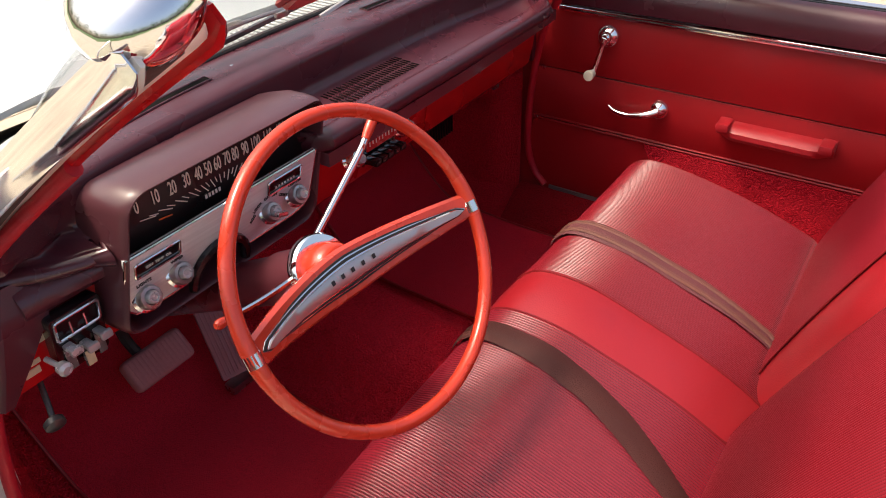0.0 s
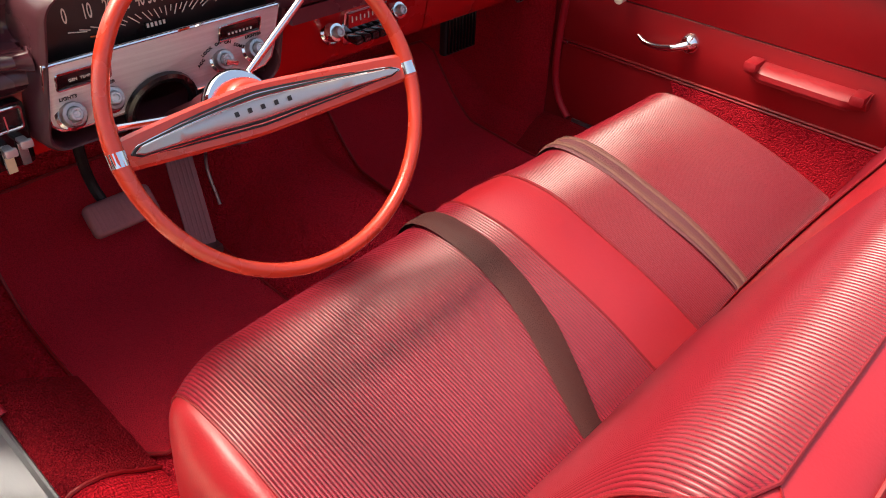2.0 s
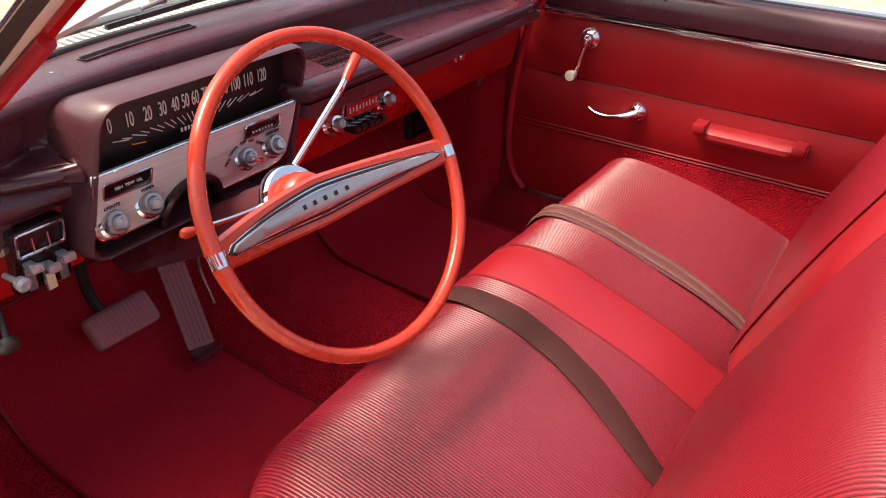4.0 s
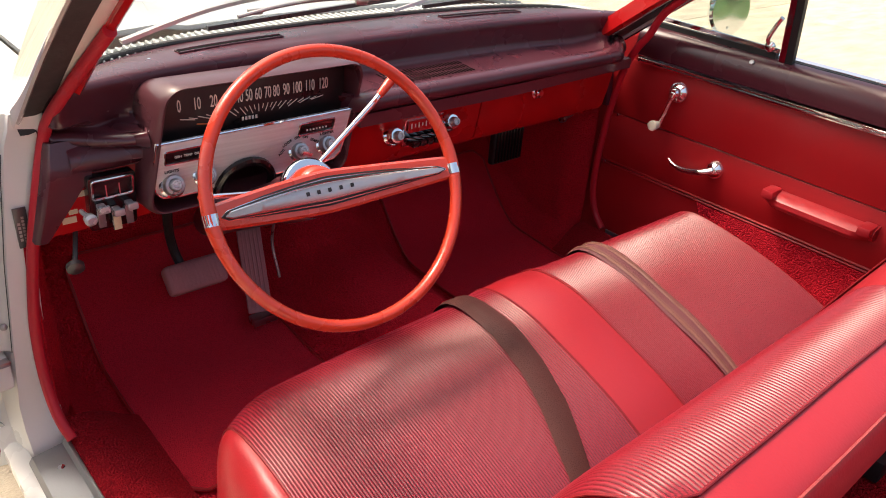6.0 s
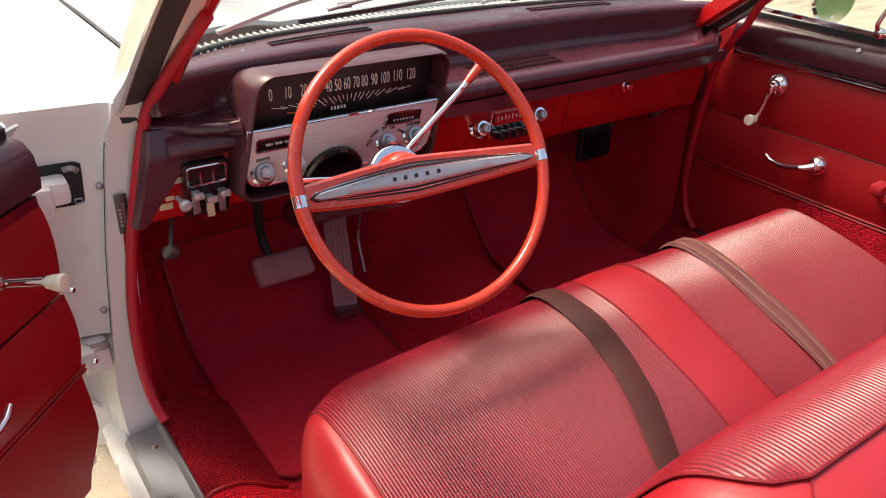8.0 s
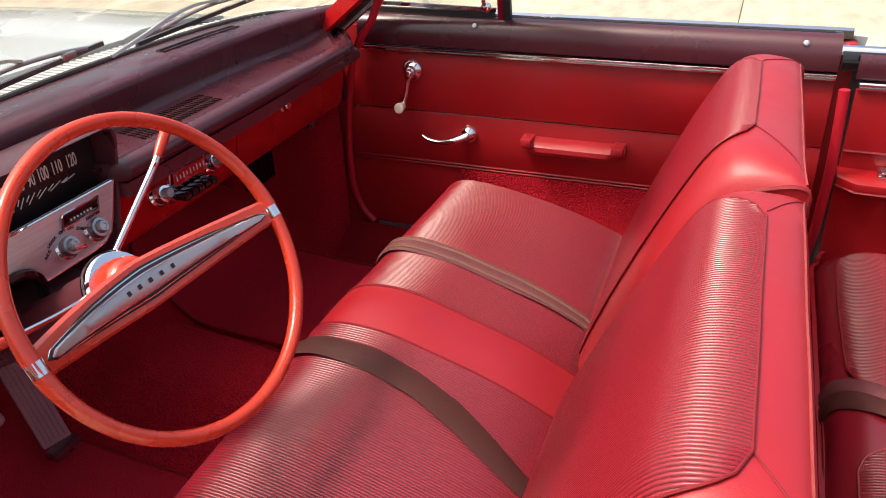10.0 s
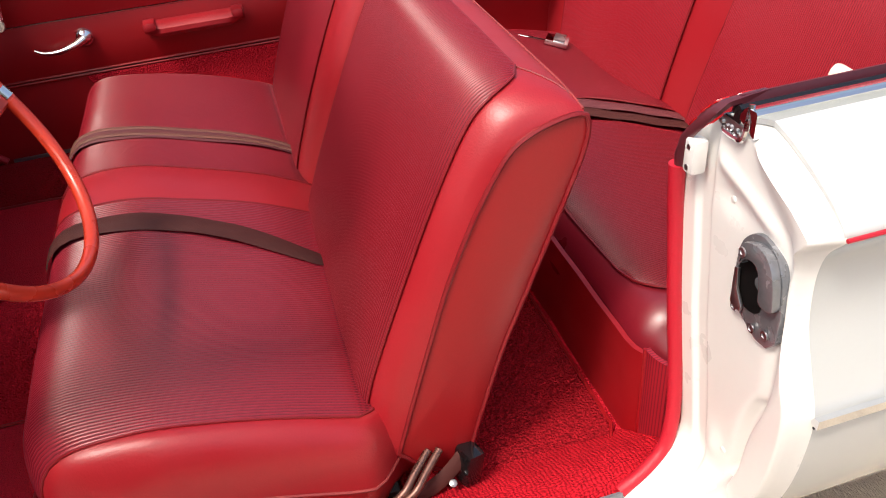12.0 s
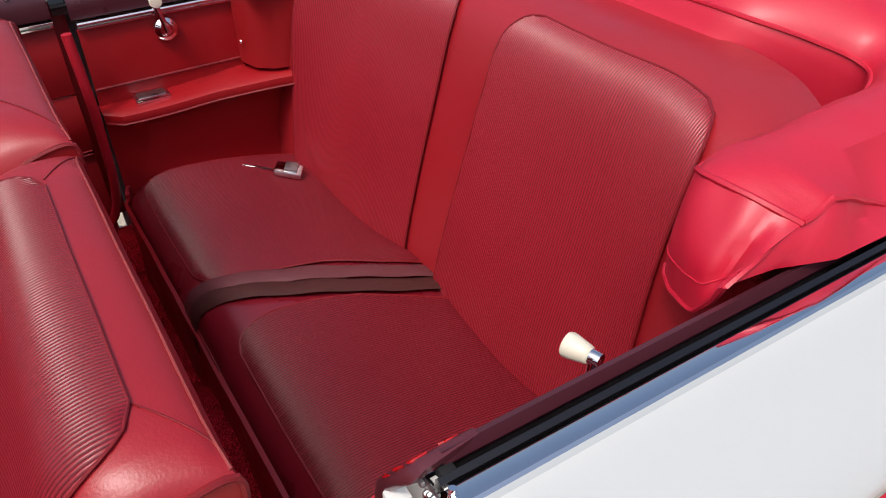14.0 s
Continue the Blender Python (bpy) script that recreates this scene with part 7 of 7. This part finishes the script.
def build_rear_seat():
    seat = thing("bench_seat", (0, -0.6, 0.31), "red vinyl rear bench with ribbed inserts and bright centre strip", "car seat")
    n = len(REAR_LINE)
    bm = B()
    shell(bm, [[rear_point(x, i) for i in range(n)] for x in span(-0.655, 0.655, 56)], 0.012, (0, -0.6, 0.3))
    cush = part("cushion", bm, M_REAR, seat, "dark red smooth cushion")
    for x0, x1, inner_line in ((-0.575, -0.020, ((-0.76, -0.095), (-0.70, -0.074), (-0.62, -0.048), (-0.52, -0.030), (-0.40, -0.022))), (0.010, 0.590, ((-0.76, 0.012), (-0.70, 0.026), (-0.60, 0.064), (-0.47, 0.084), (-0.40, 0.100)))):
        bm = B()
        rows = []
        lo, hi = 4, 51
        for i in range(lo, hi + 1):
            q = 1 - math.sqrt(max(0, 1 - (1 - min(1, (hi - i) / 11.0)) ** 2))
            edge = at_xs([w[0] for w in inner_line], [w[1] for w in inner_line], REAR_LINE[i].y)
            xa, xb = (x0 + 0.10 * q, edge - 0.05 * q) if x0 < 0 else (edge + 0.08 * q, x1 - 0.05 * q)
            rows.append([rear_point(lerp(xa, xb, t), i, 0.006) for t in span(0, 1, 30)])
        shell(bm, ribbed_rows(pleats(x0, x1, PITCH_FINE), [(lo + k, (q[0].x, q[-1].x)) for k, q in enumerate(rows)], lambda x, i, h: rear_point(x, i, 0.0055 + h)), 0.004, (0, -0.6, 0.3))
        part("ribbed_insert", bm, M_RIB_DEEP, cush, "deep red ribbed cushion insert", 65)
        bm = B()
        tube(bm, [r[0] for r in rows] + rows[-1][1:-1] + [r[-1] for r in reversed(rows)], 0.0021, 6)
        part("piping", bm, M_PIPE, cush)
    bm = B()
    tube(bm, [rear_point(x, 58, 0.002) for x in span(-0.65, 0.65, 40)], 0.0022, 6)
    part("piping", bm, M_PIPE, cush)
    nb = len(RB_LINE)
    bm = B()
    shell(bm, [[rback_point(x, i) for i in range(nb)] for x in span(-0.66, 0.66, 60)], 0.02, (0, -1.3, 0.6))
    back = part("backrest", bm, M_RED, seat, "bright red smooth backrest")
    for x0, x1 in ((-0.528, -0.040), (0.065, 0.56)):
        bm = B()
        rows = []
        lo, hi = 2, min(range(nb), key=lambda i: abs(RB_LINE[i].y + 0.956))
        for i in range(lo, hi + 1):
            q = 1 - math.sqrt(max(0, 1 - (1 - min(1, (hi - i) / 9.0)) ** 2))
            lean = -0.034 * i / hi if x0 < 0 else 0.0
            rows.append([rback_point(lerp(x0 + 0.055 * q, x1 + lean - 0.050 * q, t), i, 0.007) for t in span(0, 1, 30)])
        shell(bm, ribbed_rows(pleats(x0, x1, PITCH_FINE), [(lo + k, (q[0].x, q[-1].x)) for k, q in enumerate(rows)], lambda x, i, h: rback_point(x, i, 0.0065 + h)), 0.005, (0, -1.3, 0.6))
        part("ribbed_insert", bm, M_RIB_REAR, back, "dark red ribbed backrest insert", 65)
        bm = B()
        tube(bm, [r[0] for r in rows] + rows[-1][1:-1] + [r[-1] for r in reversed(rows)], 0.0021, 6)
        part("piping", bm, M_PIPE, back)
    # upright face under the cushion, with ribbed ends beside the door openings
    bm = B()
    rows = [[(x, -0.350 - 0.010 * math.sin(math.pi * (z - 0.30) / 0.24) * 0.4 - 0.012 * ease((abs(x) - 0.585) / 0.04) ** 2 + 0.002 * noise.noise((x * 9, z * 12, 1)), z) for x in span(-0.625, 0.625, 60)] for z in span(0.31, 0.505, 8)]
    shell(bm, rows, 0.008, (0, -0.7, 0.4))
    riser = part("riser", bm, M_DOOR, seat, "smooth red vinyl front face")
    for s in (-1, 1):
        bm = B()
        rows = [[(s * lerp(0.622, 0.668, u), -0.364 - 0.014 * u + 0.004 * math.sin(math.pi * u), z) for u in span(0, 1, 8)] for z in span(0.31, 0.515, 6)]
        shell(bm, rows, 0.008, (0, -0.7, 0.4))
        part("riser_end", bm, M_RIB_REAR, seat, "ribbed red end panel")
        bm = B()
        tube(bm, [r_[0] for r_ in rows], 0.003, 6)
        part("piping", bm, M_DOOR, riser)


# ---- rear side trim ----
def build_quarter_trim(s):
    trim = thing("side_trim", (s * 0.66, -0.6, 0.32), "red vinyl rear side panel with padded armrest ledge", "side panel", "rear side panels")
    X = lambda x: s * x
    y0, y1 = -1.15, -0.375 if s > 0 else -0.402
    bm = B()
    shell(bm, [[(X(0.690 - 0.004 * math.sin(math.pi * t)), y, lerp(0.700, 0.872, t)) for y in span(y0, y1, 12)] for t in span(0, 1, 6)], 0.012, (s * 2, -0.6, 0.8))
    upper = part("upper_panel", bm, M_DOOR, trim, "smooth red vinyl panel")
    bm = B()
    tube(bm, [(X(0.686), y, 0.742) for y in (y0, y1)], 0.003, 6)
    part("crease", bm, M_PIPE, upper)
    bm = B()
    bar(bm, [(X(0.686), y, 0.880) for y in span(y0, y1 - 0.002, 5)], [(-0.004, -0.0080), (-0.007, -0.0055), (-0.007, -0.0025), (-0.002, 0), (-0.007, 0.0025), (-0.007, 0.0055), (-0.004, 0.0080), (0.006, 0.0080), (0.006, -0.0080)])
    part("trim_strip", bm, M_CHROME, trim, "twin-ribbed chrome trim strip")
    bm = B()
    sec = [(0.699, 0.889), (0.692, 0.893), (0.688, 0.912), (0.689, 0.931), (0.693, 0.938), (0.6995, 0.9405)]
    shell(bm, [[(X(x), y, z) for x, z in sec] for y in span(y0, y1 + 0.005, 14)], 0.012, (s * 0.72, -0.7, 0.91))
    part("upper_pad", bm, M_MAROON, trim, "dark maroon padded top")
    # armrest ledge
    bm = B()
    rows = []
    for y in span(y0, y1 + 0.004, 24):
        e = ease((y1 + 0.004 - y) / 0.05)
        xi = lerp(0.655, at_xs((-1.15, -0.82, -0.60, -0.42), (0.52, 0.545, 0.605, 0.622), y), math.sqrt(max(0, 1 - (1 - e) ** 2)))
        low = max(xi + 0.006, 0.658)
        rise = 0.026 * ease((-0.42 - y) / 0.40)
        rows.append([(X(x), y, z + (rise if z > 0.6 else 0)) for x, z in ((0.694, 0.704), (0.675, 0.703), (xi + 0.012, 0.702), (xi, 0.696), (xi - 0.002, 0.684), (xi + 0.003, 0.673), (lerp(xi, low, 0.6), 0.655), (low, 0.56), (low, 0.45), (low, 0.32))])
    shell(bm, rows, 0.01, (s * 0.68, -0.6, 0.5))
    ledge = part("armrest_ledge", bm, M_DOOR, trim, "padded red armrest ledge")
    bm = B()
    tube(bm, [Vector(r[4]) + Vector((-s * 0.001, 0, -0.006)) for r in rows], 0.003, 6)
    part("piping", bm, M_PIPE, ledge)
    ash = Vector((X(0.664), -0.480, 0.7095))
    bm = B()
    block(bm, ash, (0.046, 0.075, 0.012), 0.004)
    tray = part("ashtray", bm, M_CHROME, ledge, "chrome flip-lid ashtray")
    bm = B()
    block(bm, ash + Vector((0, 0, 0.005)), (0.034, 0.060, 0.006), 0.002)
    part("lid", bm, M_STEEL, tray)
    crank(trim, (X(0.684), -0.548 if s > 0 else -0.576, 0.842 if s > 0 else 0.844), s, math.pi + (-0.25 if s > 0 else 0.38), (-s, 0, 0.05) if s > 0 else (1, 0.30, 0.0), 0.075 if s > 0 else 0.060)
    # padded well for the folded top
    bm = B()
    sec = [(0.69, -0.700), (0.66, -0.698), (0.605, -0.712), (0.575, -0.745), (0.560, -0.80), (0.552, -0.95), (0.55, -1.15)]
    shell(bm, [[(X(x + 0.012 * (1 - t)), y - (0.10 if s < 0 else 0), lerp(0.735, 0.965 if s > 0 else 0.90, t)) for x, y in sec] for t in span(0, 1, 5)], 0.012, (s * 0.75, -1.0, 0.85))
    well = part("top_well", bm, M_SIDE, trim, "padded red well side")
    for z in (0.79, 0.90):
        bm = B()
        lathe(bm, [(0.005, 0), (0.004, 0.003), (0.001, 0.0034)], (X(0.650), -0.697 - (0.10 if s < 0 else 0), z - (0.03 if s < 0 else 0)), (0, 1, 0), 10)
        part("screw", bm, M_CHROME, well)


# ---- folded-top boot ----
def build_boot():
    boot = thing("top_boot", (0, -1.2, 0.92), "crimson vinyl boot snapped over the folded top", "convertible boot")
    path = curve([(-0.605, -0.784, 0), (-0.606, -0.90, 0), (-0.602, -1.02, 0), (-0.590, -1.14, 0), (-0.52, -1.235, 0), (-0.38, -1.262, 0), (0, -1.275, 0), (0.38, -1.262, 0), (0.52, -1.235, 0), (0.590, -1.14, 0), (0.602, -1.02, 0), (0.606, -0.86, 0), (0.605, -0.722, 0)], 9)
    bm = B()
    rows = []
    N = len(path)
    for i, p in enumerate(path):
        d = (path[min(i + 1, N - 1)] - path[max(0, i - 1)]).normalized()
        inn = Vector((d.y, -d.x, 0))
        if inn.dot(Vector((0, -0.95, 0)) - p) < 0:
            inn = -inn
        f = math.sqrt(max(0.0, 1 - (1 - min(1, min(i, N - 1 - i) / 6.0)) ** 2))
        big = ease((0.54 - abs(p.x)) / 0.20)
        calm = lerp(0.35, 1.0, f)
        fold = calm * (0.010 * noise.noise((p.x * 6, p.y * 6, 1)) + 0.007 * noise.noise((p.x * 15, p.y * 15, 3)))
        w = lerp(0.084, 0.165, big) * lerp(0.86, 1.0, f)
        welt = lerp(0.984, 1.034, big)
        top = lerp(1.000, 1.016, f) + 0.061 * big
        sec = [(w * lerp(0.97, 1.14, big), lerp(0.80, 0.998, big)), (w * lerp(1.03, 1.09, big), lerp(0.89, 1.008, big)), (w * lerp(1.04, 1.06, big), lerp(0.955, 1.022, big)), (w * 1.01, welt), (w * 0.85, lerp(welt, top, 0.55)), (w * 0.45, lerp(welt, top, 0.92) + fold),
               (0.0, top + fold), (-w * 0.45, lerp(welt, top, 0.9) - 0.5 * fold), (-w * 0.82, lerp(0.985, 1.02, big)), (-w * 0.98, lerp(0.970, 0.985, big)), (-w * 0.99, 0.955), (-w * 0.90, 0.934)]
        near = max(0.0, 1 - i / 9.0)
        if p.x > 0.5:
            # passenger arm: the inner side ends in a rolled hem above the well
            sec[:3] = [(w * 0.97, lerp(0.910, 0.998, big)), (w * 1.05, lerp(0.926, 1.008, big)), (w * 1.06, lerp(0.958, 1.022, big))]
        if p.x < -0.5 and p.y > -1.10 and i < N // 2:
            # driver arm: rounded corner, a wavy seam on the outside and a side skirt tucked behind the rail
            w = 0.084
            seam = at_xs((-1.08, -0.957, -0.872, -0.835, -0.806, -0.784), (0.968, 0.950, 0.988, 0.997, 0.984, 0.982), p.y)
            hem = at_xs((-1.08, -0.95, -0.86, -0.823, -0.784), (0.110, 0.112, 0.108, 0.086, 0.078), p.y)
            sec[7:] = [(-w * 0.45, lerp(seam, top, 0.85) - 0.5 * fold), (-w * 0.80, seam + 0.008), (-w * 0.97, seam), (-lerp(w * 0.92, hem, 0.6) + 0.010 * math.sin(p.y * 40), lerp(seam, 0.946, 0.55)), (-hem, 0.946)]
        rows.append([p + Vector((0, -0.030 * near * min(1.0, abs(s) / w) ** 3 + (0.096 * near if k == 11 else 0.050 * near if k == 10 else 0), 0)) + inn * (s * lerp(0.62, 1.0, big) if s > 0 else s) + Vector((0, 0, z + (0.004 * noise.noise((p.x * 12, p.y * 12, 9.0 * s)) if 0 < k < 11 else 0))) for k, (s, z) in enumerate(sec)])
    shell(bm, rows, 0.005, (0, -1.2, 0))
    cover = part("cover", bm, M_BOOT, boot, "creased crimson vinyl cover")
    for k in (3, 9):
        bm = B()
        tube(bm, [Vector(q[k]) + Vector((0, 0, 0.002)) for q in rows], 0.0035, 6)
        part("piping", bm, M_BOOT, cover)
    # front skirts of the two arms
    for side in (0, -1):
        edge = [Vector(q) for q in rows[side][3:10]]
        rim = sample(edge, 22)
        skirt = []
        for v in span(0, 1, 12):
            row = []
            for k, q in enumerate(rim):
                u = k / 21
                if side == 0:
                    # flares forward to a hem that lies on the side rail
                    us = (0, 0.15, 0.35, 0.65, 0.85, 1)
                    foot = Vector((at_xs(us, (-0.560, -0.568, -0.591, -0.639, -0.668, -0.683), u), at_xs(us, (-0.780, -0.770, -0.755, -0.735, -0.724, -0.718), u), at_xs(us, (0.870, 0.866, 0.866, 0.876, 0.915, 0.946), u)))
                    belly = math.sin(math.pi * v) * (0.010 + 0.012 * math.sin(math.pi * u) - 0.016 * math.exp(-(((u - 0.80) / 0.10) ** 2)))
                    row.append(q.lerp(foot, v) + Vector((-0.2, 0.9, 0.3)) * (belly + 0.004 * noise.noise((u * 6, v * 4, 3.3))))
                else:
                    foot = at_xs((0, 0.25, 0.6, 1), (0.925, 0.918, 0.925, 0.935), u)
                    pleat = 0.007 * v * math.sin(5 * u + 1.5 * v) * ease(u * 3) + 0.006 * noise.noise((u * 5, v * 4, 3.3))
                    row.append((q.x - (0.012 - 0.036 * u) * v, q.y + 0.026 * math.sin(math.pi * 0.5 * v) * (0.4 + 0.6 * math.sin(math.pi * u)) + pleat, lerp(q.z, foot, v)))
            skirt.append(row)
        bm = B()
        shell(bm, skirt, 0.004, (0, -1.2, 0.8))
        front = part("front_skirt", bm, M_BOOT, boot, "crimson vinyl skirt with stitched hem")
        for line, rad in ((edge, 0.004), (skirt[-1], 0.003), (skirt[8], 0.0012)):
            bm = B()
            tube(bm, line, rad, 6)
            part("welt", bm, M_BOOT, front)
    bm = B()
    rows = [[(x, lerp(-1.42, -2.7, t), 0.955 - 0.05 * ease(t) + 0.01 * math.cos(x * 2)) for x in span(-0.74, 0.74, 20)] for t in span(0, 1, 8)]
    shell(bm, rows, 0.008, (0, -2, 0))
    solo("rear_deck", bm, M_WHITE, "white painted boot lid behind the top", "deck lid")


def build_visor():
    for x0, x1, lab in ((-0.57, -0.06, "stitched red vinyl sun visor at the driver side"), (0.06, 0.57, "stitched red vinyl sun visor at the passenger side")):
        bm = B()
        rows = []
        for t in span(0, 1, 24):
            x = lerp(x0, x1, t)
            e = min(t, 1 - t)
            f = math.sqrt(max(0, 1 - (1 - min(1, e / 0.10)) ** 2))
            c = Vector((x, 0.315, 1.318))
            rows.append([c + Vector((0, 0.085 * f * a, -0.045 * f * a + 0.010 * b_ * (0.4 + 0.6 * f))) for a, b_ in ((-1, 0), (-0.6, 1), (0.3, 1), (0.9, 0.8), (1, 0), (0.9, -0.8), (0.3, -1), (-0.6, -1))])
        vs = grid(bm, rows, close_v=True)
        cap(bm, vs[0])
        cap(bm, vs[-1])
        v = solo("sun_visor", bm, M_RED, lab, "sun visor", group="sun visors")
        bm = B()
        tube(bm, [r[4] for r in rows], 0.003, 6)
        part("seam", bm, M_PIPE, v)


# ---- put it together ----
build_ground()
build_wood()
build_body()
build_floor()
build_dashboard()
build_wheel()
build_pedals()
passenger_door = build_door(1, "passenger_door", "red-lined closed car door with chrome fittings")
driver_door = build_door(-1, "driver_door", "red-lined white car door standing open")
driver_door.rotation_euler = (0, 0, radians(-44))
driver_door.location.x -= 0.03
build_front_seat()
build_rear_seat()
for side in (-1, 1):
    build_quarter_trim(side)
build_boot()
build_belts()
build_visor()
build_mirror(1, (0.835, 0.60, 0.925), "round chrome door mirror reflecting the lawn")
